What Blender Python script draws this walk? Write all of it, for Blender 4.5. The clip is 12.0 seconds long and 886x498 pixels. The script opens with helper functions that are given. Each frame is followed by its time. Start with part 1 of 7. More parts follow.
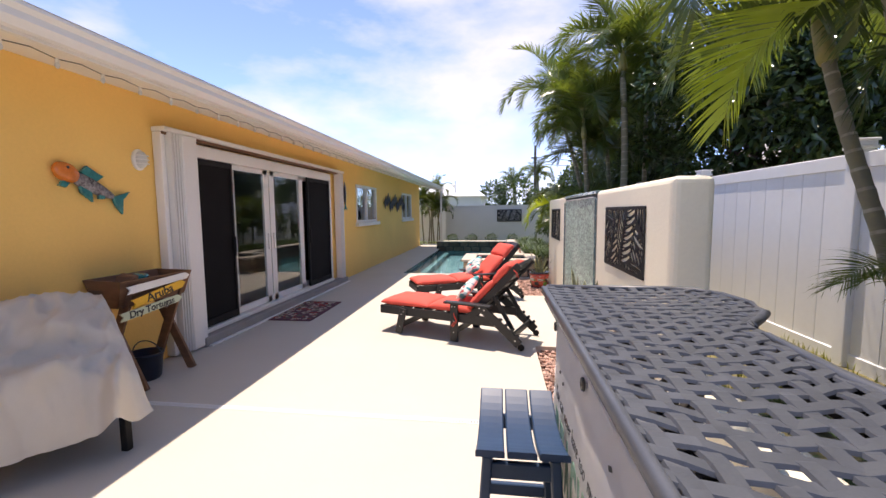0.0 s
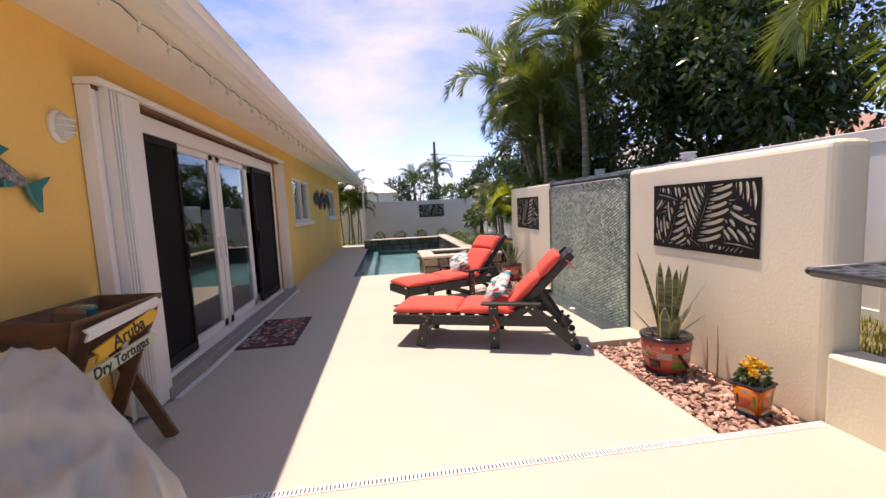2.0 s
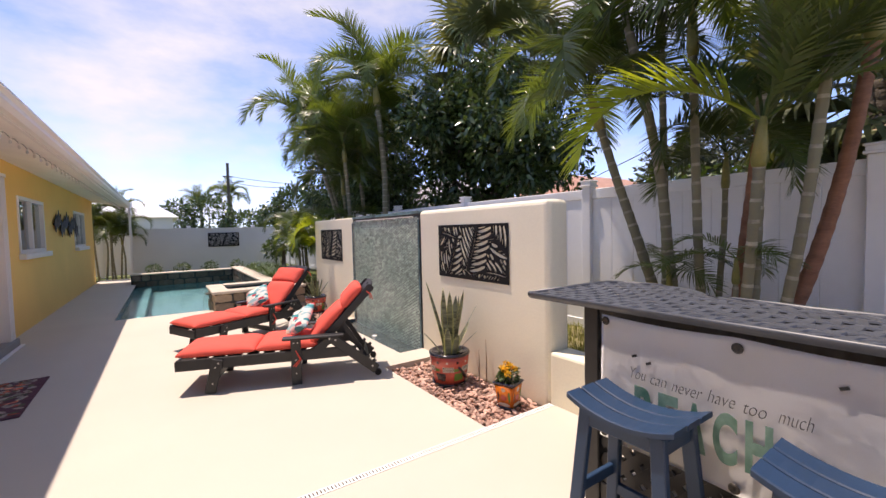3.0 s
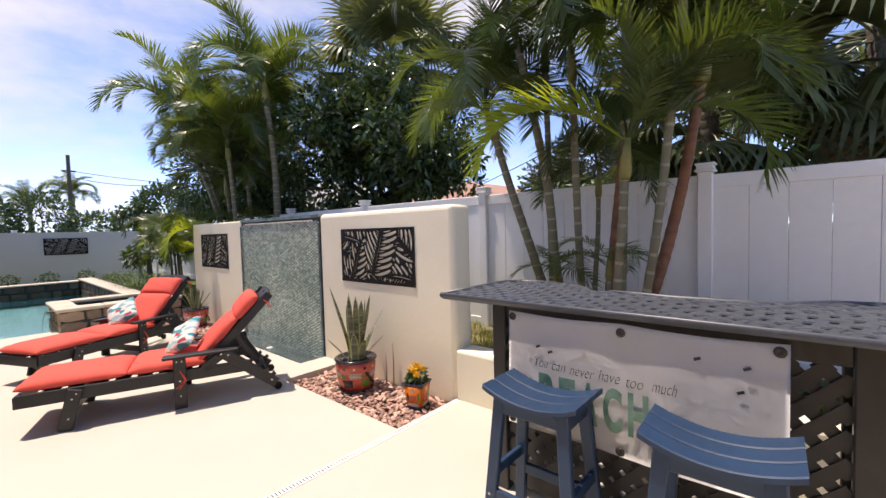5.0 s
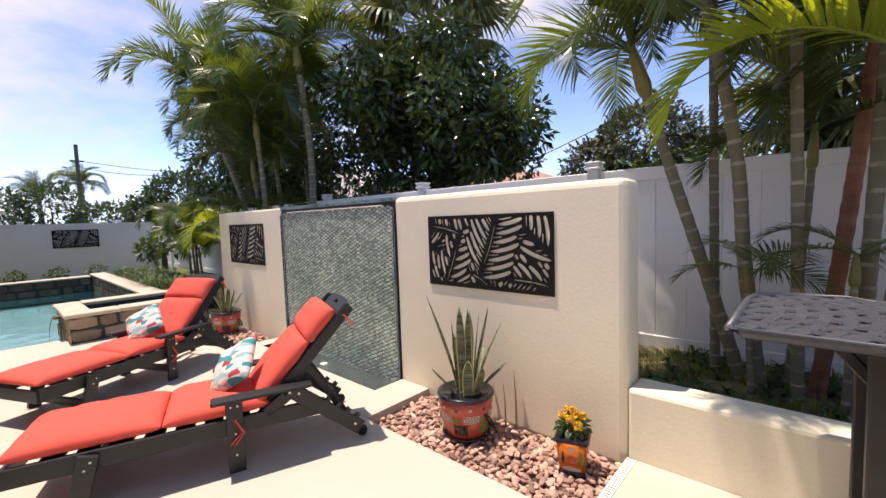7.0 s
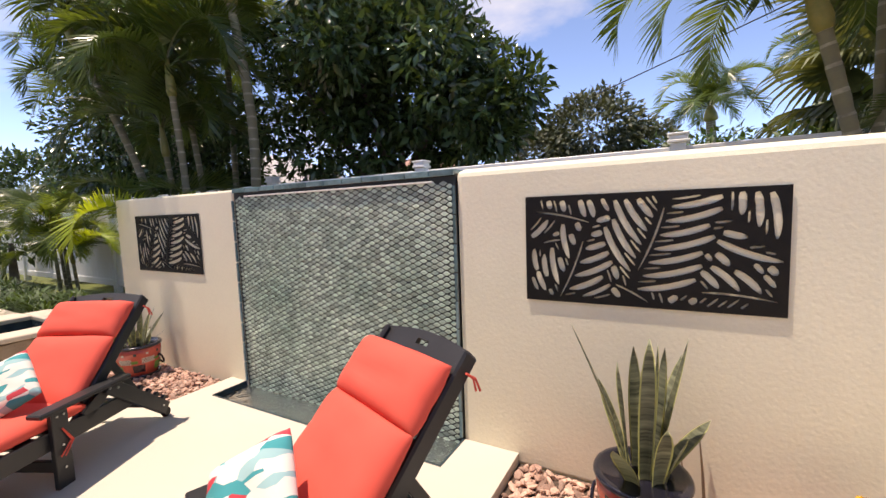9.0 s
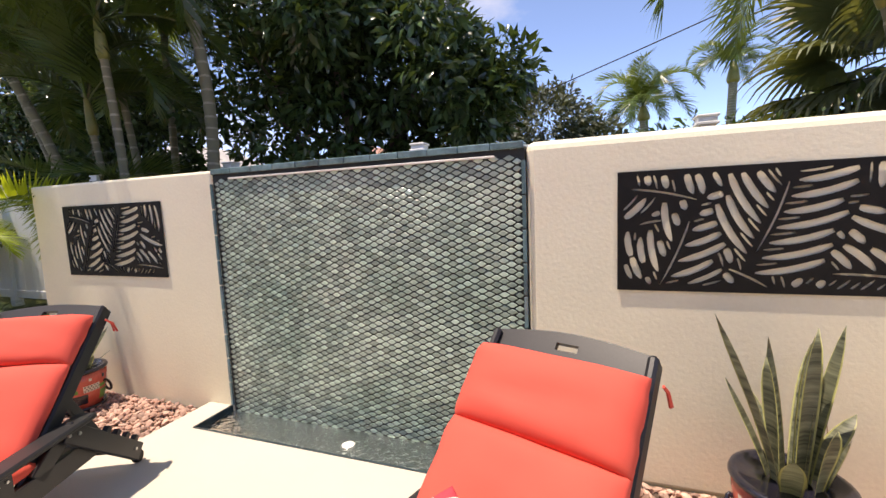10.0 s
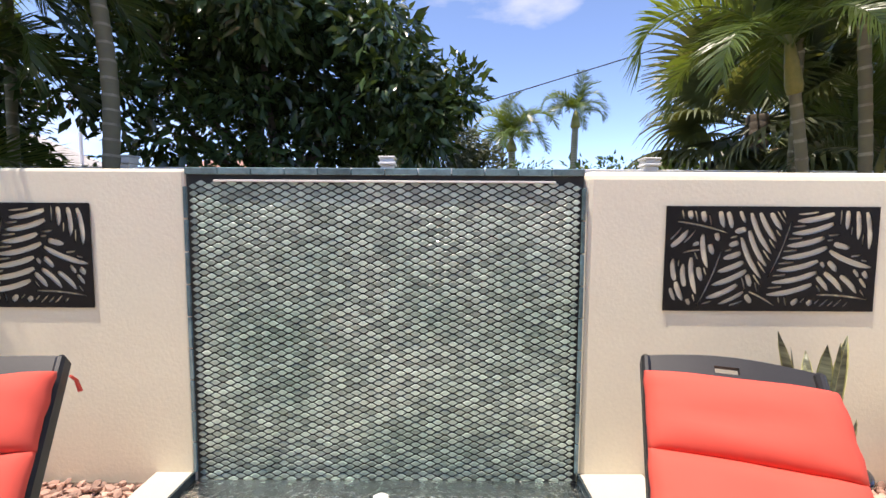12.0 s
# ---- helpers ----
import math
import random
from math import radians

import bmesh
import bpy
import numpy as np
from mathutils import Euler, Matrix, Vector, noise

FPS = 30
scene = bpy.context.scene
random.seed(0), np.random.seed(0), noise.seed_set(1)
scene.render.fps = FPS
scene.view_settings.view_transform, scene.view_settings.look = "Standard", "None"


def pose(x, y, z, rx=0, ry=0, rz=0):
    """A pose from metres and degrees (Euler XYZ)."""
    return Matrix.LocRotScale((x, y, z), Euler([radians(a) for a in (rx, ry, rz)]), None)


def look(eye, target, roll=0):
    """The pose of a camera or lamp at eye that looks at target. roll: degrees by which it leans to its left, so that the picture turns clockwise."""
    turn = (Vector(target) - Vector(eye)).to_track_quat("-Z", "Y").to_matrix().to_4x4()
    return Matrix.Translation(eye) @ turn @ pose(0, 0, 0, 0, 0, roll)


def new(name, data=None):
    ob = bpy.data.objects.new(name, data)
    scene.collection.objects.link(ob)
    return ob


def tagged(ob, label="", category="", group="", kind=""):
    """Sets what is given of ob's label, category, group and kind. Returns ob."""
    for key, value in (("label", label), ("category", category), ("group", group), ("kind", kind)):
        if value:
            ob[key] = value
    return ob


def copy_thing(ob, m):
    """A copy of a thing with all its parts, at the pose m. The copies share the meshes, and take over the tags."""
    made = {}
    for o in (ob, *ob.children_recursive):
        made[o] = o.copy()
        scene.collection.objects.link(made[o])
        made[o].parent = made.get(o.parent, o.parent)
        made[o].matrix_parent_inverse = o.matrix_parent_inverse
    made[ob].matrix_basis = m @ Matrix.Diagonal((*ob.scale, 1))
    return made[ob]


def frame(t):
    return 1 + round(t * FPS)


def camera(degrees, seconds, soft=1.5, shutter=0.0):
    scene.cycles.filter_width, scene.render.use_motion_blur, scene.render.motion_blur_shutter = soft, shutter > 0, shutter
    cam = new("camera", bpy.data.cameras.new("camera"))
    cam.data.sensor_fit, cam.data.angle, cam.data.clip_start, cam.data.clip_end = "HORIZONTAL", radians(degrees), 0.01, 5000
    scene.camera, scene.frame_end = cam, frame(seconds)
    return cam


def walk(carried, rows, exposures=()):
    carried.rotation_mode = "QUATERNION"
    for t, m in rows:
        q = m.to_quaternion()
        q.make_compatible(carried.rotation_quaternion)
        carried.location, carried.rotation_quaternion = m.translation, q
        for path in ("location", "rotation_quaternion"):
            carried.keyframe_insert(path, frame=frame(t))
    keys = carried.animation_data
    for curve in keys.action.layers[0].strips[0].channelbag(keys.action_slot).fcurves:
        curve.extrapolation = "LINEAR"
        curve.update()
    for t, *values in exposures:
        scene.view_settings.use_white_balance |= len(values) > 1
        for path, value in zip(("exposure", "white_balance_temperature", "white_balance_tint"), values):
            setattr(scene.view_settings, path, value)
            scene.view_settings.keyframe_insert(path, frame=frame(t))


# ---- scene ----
cam = camera(94.5, 12.0)
PATH = [
    (0, (-0.034, 0.202, 1.598), (-0.298, 2.176, 1.416), -0.5),
    (0.5, (-0.535, 0.413, 1.564), (-0.85, 2.373, 1.325), -2.4),
    (1, (-0.983, 0.652, 1.522), (-1.22, 2.616, 1.23), -3.6),
    (1.5, (-1.336, 0.944, 1.489), (-1.43, 2.92, 1.198), -3.9),
    (2, (-1.589, 0.993, 1.519), (-1.337, 2.967, 1.315), -2.7),
    (2.5, (-1.687, 0.931, 1.573), (-0.93, 2.779, 1.453), -2.1),
    (3, (-1.631, 0.754, 1.574), (-0.511, 2.409, 1.481), -1.3),
    (3.5, (-1.679, 0.64, 1.55), (-0.309, 2.094, 1.468), -0.7),
    (5.5, (-1.757, 1.017, 1.592), (-0.249, 2.328, 1.504), -1.5),
    (6, (-1.702, 1.446, 1.6), (-0.242, 2.81, 1.492), -2.0),
    (6.5, (-1.647, 1.904, 1.604), (-0.199, 3.277, 1.481), -2.0),
    (7, (-1.545, 2.354, 1.595), (-0.063, 3.689, 1.454), -1.9),
    (7.5, (-1.438, 2.834, 1.601), (0.108, 4.093, 1.448), -1.6),
    (9.5, (-1.2, 4.642, 1.527), (0.604, 5.484, 1.333), -2.3),
    (10, (-1.176, 5.089, 1.494), (0.694, 5.766, 1.287), -2.4),
    (10.5, (-1.247, 5.454, 1.507), (0.683, 5.926, 1.284), -2.2),
    (11, (-1.264, 5.741, 1.509), (0.705, 6.012, 1.296), -1.6),
    (11.5, (-1.201, 6.027, 1.508), (0.788, 6.135, 1.328), -0.6),
    (12, (-1.234, 6.251, 1.546), (0.761, 6.251, 1.401), 0.3),
]
EXPOSURES = [(0.0, 1.85, 7250, 21), (2.0, 1.69, 7800, 25), (3.5, 1.67, 7300, 22), (5.5, 1.67, 7300, 20), (7.5, 1.67, 7600, 20), (9.5, 1.83, 7900, 19), (12.0, 1.97, 7200, 17)]
walk(cam, [(t, look(eye, target, roll)) for t, eye, target, roll in PATH], EXPOSURES)

# ---- light ----
TO_SUN = Vector((-0.105, 0.235, 1.0)).normalized()
world = bpy.data.worlds.new("sky")
scene.world = world
world.use_nodes = True
wn, wl = world.node_tree.nodes, world.node_tree.links
wn.clear()
w_out, w_bg = wn.new("ShaderNodeOutputWorld"), wn.new("ShaderNodeBackground")
w_sky = wn.new("ShaderNodeTexSky")
w_sky.sky_type, w_sky.sun_disc = "NISHITA", False
w_sky.sun_elevation = math.asin(TO_SUN.z)
w_sky.sun_rotation = math.atan2(TO_SUN.x, TO_SUN.y)
w_sky.air_density, w_sky.dust_density, w_sky.ozone_density = 0.5, 0.2, 2.4
w_co, w_map = wn.new("ShaderNodeTexCoord"), wn.new("ShaderNodeMapping")
w_map.inputs["Scale"].default_value = (1.0, 1.0, 2.4)
w_map.inputs["Location"].default_value = (0.35, 0.1, 0.2)
w_n = wn.new("ShaderNodeTexNoise")
w_n.inputs["Scale"].default_value, w_n.inputs["Detail"].default_value, w_n.inputs["Roughness"].default_value = 2.0, 7.0, 0.55
w_ramp = wn.new("ShaderNodeValToRGB")
w_ramp.color_ramp.elements[0].position, w_ramp.color_ramp.elements[1].position = 0.58, 0.80
w_mix = wn.new("ShaderNodeMix")
w_mix.data_type = "RGBA"
w_mix.inputs["B"].default_value = (2.1, 2.2, 2.45, 1)
wl.new(w_co.outputs["Generated"], w_map.inputs["Vector"])
wl.new(w_map.outputs["Vector"], w_n.inputs["Vector"])
w_dot, w_side = wn.new("ShaderNodeVectorMath"), wn.new("ShaderNodeMath")
w_dot.operation = "DOT_PRODUCT"
w_dot.inputs[1].default_value = (0.34, 0.90, 0.25)
w_side.operation = "MULTIPLY_ADD"
w_side.inputs[1].default_value = 0.16
wl.new(w_co.outputs["Generated"], w_dot.inputs[0])
wl.new(w_dot.outputs["Value"], w_side.inputs[0])
wl.new(w_n.outputs["Fac"], w_side.inputs[2])
wl.new(w_side.outputs["Value"], w_ramp.inputs["Fac"])
wl.new(w_ramp.outputs["Color"], w_mix.inputs["Factor"])
wl.new(w_sky.outputs["Color"], w_mix.inputs["A"])
wl.new(w_mix.outputs["Result"], w_bg.inputs["Color"])
wl.new(w_bg.outputs["Background"], w_out.inputs["Surface"])
w_bg.inputs["Strength"].default_value = 0.14
w_sky.altitude = 2500.0

sun = new("sun", bpy.data.lights.new("sun", "SUN"))
sun.data.energy, sun.data.angle, sun.data.color = 1.75, radians(0.6), (1.0, 0.96, 0.88)
sun.matrix_world = look(TO_SUN * 30, (0, 0, 0))


# ---- materials ----
def material(name, col, rough=0.6, metal=0.0, var=0.15, scale=3.0, fine=60.0, bump=0.15, depth=0.004,
             piece=0.0, second=None, amount=0.5, island=0.0, coat=0.0, trans=0.0, stretch=(1, 1, 1), spec=0.5):
    """Colour that varies at two scales, fine relief, and a shift from piece to piece."""
    m = bpy.data.materials.new(name)
    m.use_nodes = True
    n, l = m.node_tree.nodes, m.node_tree.links
    b = n["Principled BSDF"]
    geo, mp = n.new("ShaderNodeNewGeometry"), n.new("ShaderNodeMapping")
    mp.inputs["Scale"].default_value = stretch
    l.new(geo.outputs["Position"], mp.inputs["Vector"])
    big, small = n.new("ShaderNodeTexNoise"), n.new("ShaderNodeTexNoise")
    for tex, s in ((big, scale), (small, fine)):
        tex.inputs["Scale"].default_value, tex.inputs["Detail"].default_value = s, 5.0
        l.new(mp.outputs["Vector"], tex.inputs["Vector"])
    add = n.new("ShaderNodeMath")
    add.operation = "MULTIPLY_ADD"
    l.new(small.outputs["Fac"], add.inputs[0])
    add.inputs[1].default_value = 0.45
    l.new(big.outputs["Fac"], add.inputs[2])
    ramp = n.new("ShaderNodeMapRange")
    ramp.inputs["From Min"].default_value, ramp.inputs["From Max"].default_value = 0.42, 1.02
    l.new(add.outputs[0], ramp.inputs["Value"])
    mix = n.new("ShaderNodeMix")
    mix.data_type = "RGBA"
    dark = [c * (1 - var) for c in col]
    light = [min(1.0, c * (1 + var)) for c in (second or col)]
    if second:
        light = [a * (1 - amount) + c * amount for a, c in zip(col, second)]
    mix.inputs["A"].default_value, mix.inputs["B"].default_value = (*dark, 1), (*light, 1)
    l.new(ramp.outputs["Result"], mix.inputs["Factor"])
    out = mix.outputs["Result"]
    if piece or island:
        hsv, src, rr = n.new("ShaderNodeHueSaturation"), n.new("ShaderNodeObjectInfo"), n.new("ShaderNodeMapRange")
        val = src.outputs["Random"] if piece else geo.outputs["Random Per Island"]
        k = piece or island
        rr.inputs["To Min"].default_value, rr.inputs["To Max"].default_value = 1 - k, 1 + k
        l.new(val, rr.inputs["Value"])
        l.new(rr.outputs["Result"], hsv.inputs["Value"])
        l.new(out, hsv.inputs["Color"])
        out = hsv.outputs["Color"]
    l.new(out, b.inputs["Base Color"])
    b.inputs["Roughness"].default_value, b.inputs["Metallic"].default_value = rough, metal
    b.inputs["Coat Weight"].default_value = coat
    b.inputs["Specular IOR Level"].default_value = spec
    if bump:
        bp = n.new("ShaderNodeBump")
        bp.inputs["Strength"].default_value, bp.inputs["Distance"].default_value = bump, depth
        l.new(add.outputs[0], bp.inputs["Height"])
        l.new(bp.outputs["Normal"], b.inputs["Normal"])
    if trans:
        tr, ms = n.new("ShaderNodeBsdfTranslucent"), n.new("ShaderNodeMixShader")
        warm = n.new("ShaderNodeMix")
        warm.data_type, warm.blend_type = "RGBA", "MULTIPLY"
        warm.inputs["Factor"].default_value = 1.0
        warm.inputs["B"].default_value = (2.6, 2.2, 0.8, 1)
        l.new(out, warm.inputs["A"])
        l.new(warm.outputs["Result"], tr.inputs["Color"])
        ms.inputs["Fac"].default_value = trans
        l.new(b.outputs["BSDF"], ms.inputs[1])
        l.new(tr.outputs["BSDF"], ms.inputs[2])
        l.new(ms.outputs["Shader"], n["Material Output"].inputs["Surface"])
    return m


def clear(name, col, rough=0.0, ior=1.45, bump=0.0, scale=6.0):
    m = bpy.data.materials.new(name)
    m.use_nodes = True
    n, l = m.node_tree.nodes, m.node_tree.links
    b = n["Principled BSDF"]
    b.inputs["Base Color"].default_value = (*col, 1)
    b.inputs["Roughness"].default_value, b.inputs["IOR"].default_value = rough, ior
    b.inputs["Transmission Weight"].default_value = 1.0
    if bump:
        geo, tex, bp = n.new("ShaderNodeNewGeometry"), n.new("ShaderNodeTexNoise"), n.new("ShaderNodeBump")
        tex.inputs["Scale"].default_value, tex.inputs["Detail"].default_value = scale, 3.0
        l.new(geo.outputs["Position"], tex.inputs["Vector"])
        l.new(tex.outputs["Fac"], bp.inputs["Height"])
        bp.inputs["Strength"].default_value, bp.inputs["Distance"].default_value = bump, 0.03
        l.new(bp.outputs["Normal"], b.inputs["Normal"])
    return m


M_DECK = material("cream deck coating", (0.555, 0.505, 0.43), 0.75, var=0.05, scale=0.8, fine=90, bump=0.25, depth=0.002)
M_STUCCO = material("cream stucco", (0.88, 0.82, 0.64), 0.85, var=0.06, scale=1.2, fine=48, bump=0.42, depth=0.008)
M_CAP = material("white cap", (0.78, 0.76, 0.72), 0.6, var=0.05, bump=0.1)
M_HOUSE = material("amber stucco", (0.90, 0.57, 0.17), 0.85, var=0.06, scale=1.0, fine=45, bump=0.45, depth=0.008)
M_WHITE = material("white painted metal", (0.78, 0.76, 0.72), 0.45, var=0.04, scale=2.0, fine=30, bump=0.05)
M_SOFFIT = material("white soffit paint", (0.87, 0.85, 0.79), 0.7, var=0.06, scale=1.5, fine=25, bump=0.15)
M_VINYL = material("white vinyl", (0.88, 0.88, 0.87), 0.4, var=0.04, scale=1.5, fine=14, bump=0.06)
M_BACKWALL = material("pale painted wall", (0.72, 0.71, 0.68), 0.8, var=0.05, scale=1.0, fine=40, bump=0.2)
M_BLACK = material("black powder coat", (0.010, 0.009, 0.009), 0.6, spec=0.25, var=0.3, scale=20, fine=200, bump=0.1, depth=0.001)
M_BARFRAME = material("black cast bar frame", (0.024, 0.022, 0.021), 0.45, var=0.3, scale=12, fine=150, bump=0.2, depth=0.001)
M_SCREEN = material("dark insect screen", (0.010, 0.009, 0.009), 0.8, spec=0.15, var=0.2, scale=2, fine=400, bump=0.2, depth=0.001)
M_LUMBER = material("black recycled lumber", (0.018, 0.018, 0.020), 0.45, var=0.25, scale=6, fine=120, bump=0.2, depth=0.002)
M_STOOL = material("navy recycled lumber", (0.014, 0.042, 0.095), 0.45, var=0.2, scale=5, fine=120, bump=0.2, depth=0.002)
M_ROOF = material("pale shingle roof", (0.45, 0.42, 0.38), 0.9, var=0.2, scale=4, fine=40, bump=0.4)
M_CUSHION = material("coral canvas", (0.76, 0.098, 0.068), 0.85, var=0.08, scale=4, fine=500, bump=0.2, depth=0.001)
M_GUN = material("charcoal cast aluminium", (0.072, 0.079, 0.092), 0.40, metal=0.0, var=0.2, scale=10, fine=160, bump=0.2, depth=0.001)
M_ROCK = material("red river stone", (0.44, 0.23, 0.17), 0.85, var=0.3, scale=9, fine=90, bump=0.5, depth=0.004, piece=0.5, second=(0.66, 0.46, 0.37), amount=0.8)
M_ROCKS = material("red river stones", (0.44, 0.23, 0.17), 0.85, var=0.3, scale=9, fine=90, bump=0.5, depth=0.004, island=0.5, second=(0.66, 0.46, 0.37), amount=0.8)
M_SOIL = material("brown soil", (0.09, 0.06, 0.045), 0.95, var=0.35, scale=6, fine=60, bump=0.8, depth=0.02)
M_MULCH = material("pale dry mulch", (0.30, 0.235, 0.13), 0.95, var=0.4, scale=4, fine=50, bump=0.9, depth=0.02, second=(0.20, 0.20, 0.06), amount=0.7)
M_GRASS = material("lawn grass", (0.09, 0.13, 0.025), 0.9, var=0.3, scale=2, fine=80, bump=0.8, depth=0.02, second=(0.22, 0.2, 0.06), amount=0.5)
M_LEAF = material("dark glossy leaf", (0.051, 0.088, 0.034), 0.20, var=0.35, scale=3, fine=20, bump=0.1, island=0.45, trans=0.12, spec=0.65)
M_LEAF2 = material("hedge leaf", (0.048, 0.088, 0.022), 0.5, var=0.35, scale=3, fine=20, bump=0.1, island=0.45, trans=0.2)
M_GREY = material("grey green leaf", (0.075, 0.09, 0.055), 0.6, var=0.3, scale=3, fine=20, bump=0.1, island=0.4, trans=0.12)
M_FROND = material("palm frond", (0.070, 0.106, 0.028), 0.30, var=0.35, scale=2, fine=12, bump=0.1, piece=0.45, trans=0.34)
M_FROND_Y = material("young yellow-green frond", (0.21, 0.28, 0.03), 0.4, var=0.25, scale=2, fine=12, bump=0.1, piece=0.2, trans=0.4)
M_FAN = material("fan palm leaf", (0.105, 0.125, 0.060), 0.45, var=0.35, scale=2, fine=12, bump=0.1, piece=0.4, trans=0.2)
M_DEAD = material("dry brown frond", (0.36, 0.28, 0.19), 0.8, var=0.3, scale=3, fine=20, bump=0.2, piece=0.3, trans=0.15)
M_TRUNK = material("ringed palm trunk", (0.30, 0.265, 0.19), 0.85, var=0.4, scale=7, fine=30, bump=0.5, depth=0.01, stretch=(1, 1, 2), second=(0.20, 0.19, 0.10), amount=0.8)
M_SCAR = material("pale leaf scar ring", (0.33, 0.30, 0.225), 0.9, var=0.5, scale=9, fine=40, bump=0.4)
M_TRUNK2 = material("rust brown palm trunk", (0.26, 0.12, 0.07), 0.85, var=0.35, scale=5, fine=30, bump=0.5, depth=0.01, stretch=(1, 1, 3))
M_SHAFT = material("green crownshaft", (0.17, 0.20, 0.045), 0.5, var=0.3, scale=5, fine=30, bump=0.1, second=(0.40, 0.26, 0.08), amount=0.5)
M_BARK = material("grey bark", (0.10, 0.08, 0.06), 0.9, var=0.4, scale=6, fine=40, bump=0.7, depth=0.02)
M_STONE = material("ledge stone", (0.34, 0.26, 0.18), 0.85, var=0.3, scale=6, fine=50, bump=0.6, depth=0.01, piece=0.35)
M_DARKSTONE = material("dark ledge stone", (0.13, 0.10, 0.075), 0.8, var=0.4, scale=6, fine=50, bump=0.6, depth=0.01, piece=0.45)
M_COPING = material("travertine coping", (0.58, 0.50, 0.40), 0.7, var=0.12, scale=3, fine=40, bump=0.3)
M_POOLTILE = material("pool plaster", (0.10, 0.25, 0.29), 0.5, var=0.2, scale=2, fine=20, bump=0.1)
M_DARKTILE = material("dark waterline tile", (0.03, 0.05, 0.06), 0.25, var=0.4, scale=12, fine=60, bump=0.1)
M_GROUT = material("grey grout", (0.03, 0.034, 0.032), 0.7, var=0.2, scale=8, fine=60, bump=0.2)
M_SCALE = material("glazed leaf tile", (0.28, 0.44, 0.36), 0.3, var=0.2, scale=1.6, fine=45, bump=0.15, depth=0.002, piece=0.36, second=(0.62, 0.70, 0.60), amount=0.9, coat=0.1)
M_SCALES = material("glazed leaf tiles", (0.28, 0.44, 0.36), 0.3, var=0.2, scale=1.6, fine=45, bump=0.15, depth=0.002, island=0.36, second=(0.62, 0.70, 0.60), amount=0.9, coat=0.1)
M_BASIN = material("grey basin plaster", (0.10, 0.108, 0.112), 0.5, var=0.2, scale=5, fine=40, bump=0.1)
M_GLASSTRIM = material("teal glass trim tile", (0.13, 0.215, 0.235), 0.12, var=0.35, scale=14, fine=70, bump=0.1, piece=0.3, coat=0.4)
M_CANVAS = material("taupe canvas cover", (0.60, 0.55, 0.47), 0.85, var=0.08, scale=2.5, fine=300, bump=0.15, depth=0.002)
M_WOOD = material("weathered brown wood", (0.17, 0.085, 0.045), 0.75, var=0.35, scale=3, fine=25, bump=0.4, depth=0.003, stretch=(1, 1, 5))
# indoor walls and ceiling: the room's dimness is put into this dark colour
M_DARKROOM = material("dimmed interior paint", (0.14, 0.125, 0.11), 0.8, var=0.05, bump=0.05)
M_BANNER = material("white banner cloth", (0.90, 0.89, 0.88), 0.8, var=0.05, scale=3, fine=300, bump=0.15, depth=0.002)
M_GREEN = material("sea green print", (0.03, 0.22, 0.15), 0.8, var=0.5, scale=8, fine=25, bump=0, second=(0.5, 0.6, 0.5), amount=0.5)
M_INK = material("dark ink", (0.03, 0.03, 0.03), 0.8, bump=0)
M_TALAVERA = material("coral glazed pottery", (0.55, 0.10, 0.065), 0.2, var=0.25, scale=9, fine=40, bump=0.1, coat=0.4)
M_ORANGE = material("orange glaze", (0.65, 0.17, 0.02), 0.25, var=0.2, scale=20, fine=90, bump=0.1, coat=0.3)
M_TEAL = material("teal glaze", (0.03, 0.20, 0.20), 0.25, var=0.35, scale=20, fine=90, bump=0.1, coat=0.3)
M_INDIGO = material("dark blue glaze", (0.014, 0.013, 0.022), 0.2, var=0.3, bump=0.05, coat=0.4)
M_CREAMGLAZE = material("cream glaze", (0.62, 0.55, 0.45), 0.25, var=0.1, bump=0.05, coat=0.3)
M_GREENGLAZE = material("leaf green glaze", (0.12, 0.24, 0.04), 0.25, var=0.3, bump=0.05, coat=0.3)
M_MOSAIC = material("speckled blue mosaic", (0.025, 0.022, 0.035), 0.2, var=0.5, scale=30, fine=60, bump=0.15, second=(0.62, 0.60, 0.60), amount=0.55)
M_SNAKE = material("banded snake plant leaf", (0.035, 0.060, 0.028), 0.4, var=0.75, scale=5, fine=14, bump=0.1, stretch=(0.6, 0.6, 9), second=(0.42, 0.44, 0.30), amount=1.0)
M_SNAKE_Y = material("yellow snake plant margin", (0.46, 0.45, 0.19), 0.4, var=0.15, bump=0.05)
M_YELLOW = material("yellow marigold petal", (0.80, 0.45, 0.02), 0.7, var=0.2, scale=40, fine=100, bump=0.1)
M_SIGN_Y = material("yellow painted board", (0.75, 0.42, 0.03), 0.6, var=0.15, bump=0.1)
M_SIGN_G = material("pale green painted board", (0.50, 0.56, 0.40), 0.6, var=0.15, bump=0.1)
M_JUG = material("navy plastic jug", (0.010, 0.014, 0.035), 0.4, var=0.2, bump=0.05)
M_BLADE = material("dry green grass blade", (0.17, 0.19, 0.045), 0.7, var=0.35, scale=4, fine=20, bump=0.05, island=0.4, trans=0.25)
M_BRONZE = material("dark bronze", (0.06, 0.055, 0.05), 0.4, metal=0.7, var=0.2, bump=0.05)
M_METAL = material("stainless steel", (0.55, 0.55, 0.55), 0.3, metal=1.0, var=0.1, bump=0.05)
M_LAMPGLASS = material("frosted lamp glass", (0.62, 0.62, 0.60), 0.3, var=0.05, bump=0.05)
M_RUGRED = material("rug weave", (0.11, 0.035, 0.05), 0.95, var=0.5, scale=14, fine=160, bump=0.4, depth=0.004)
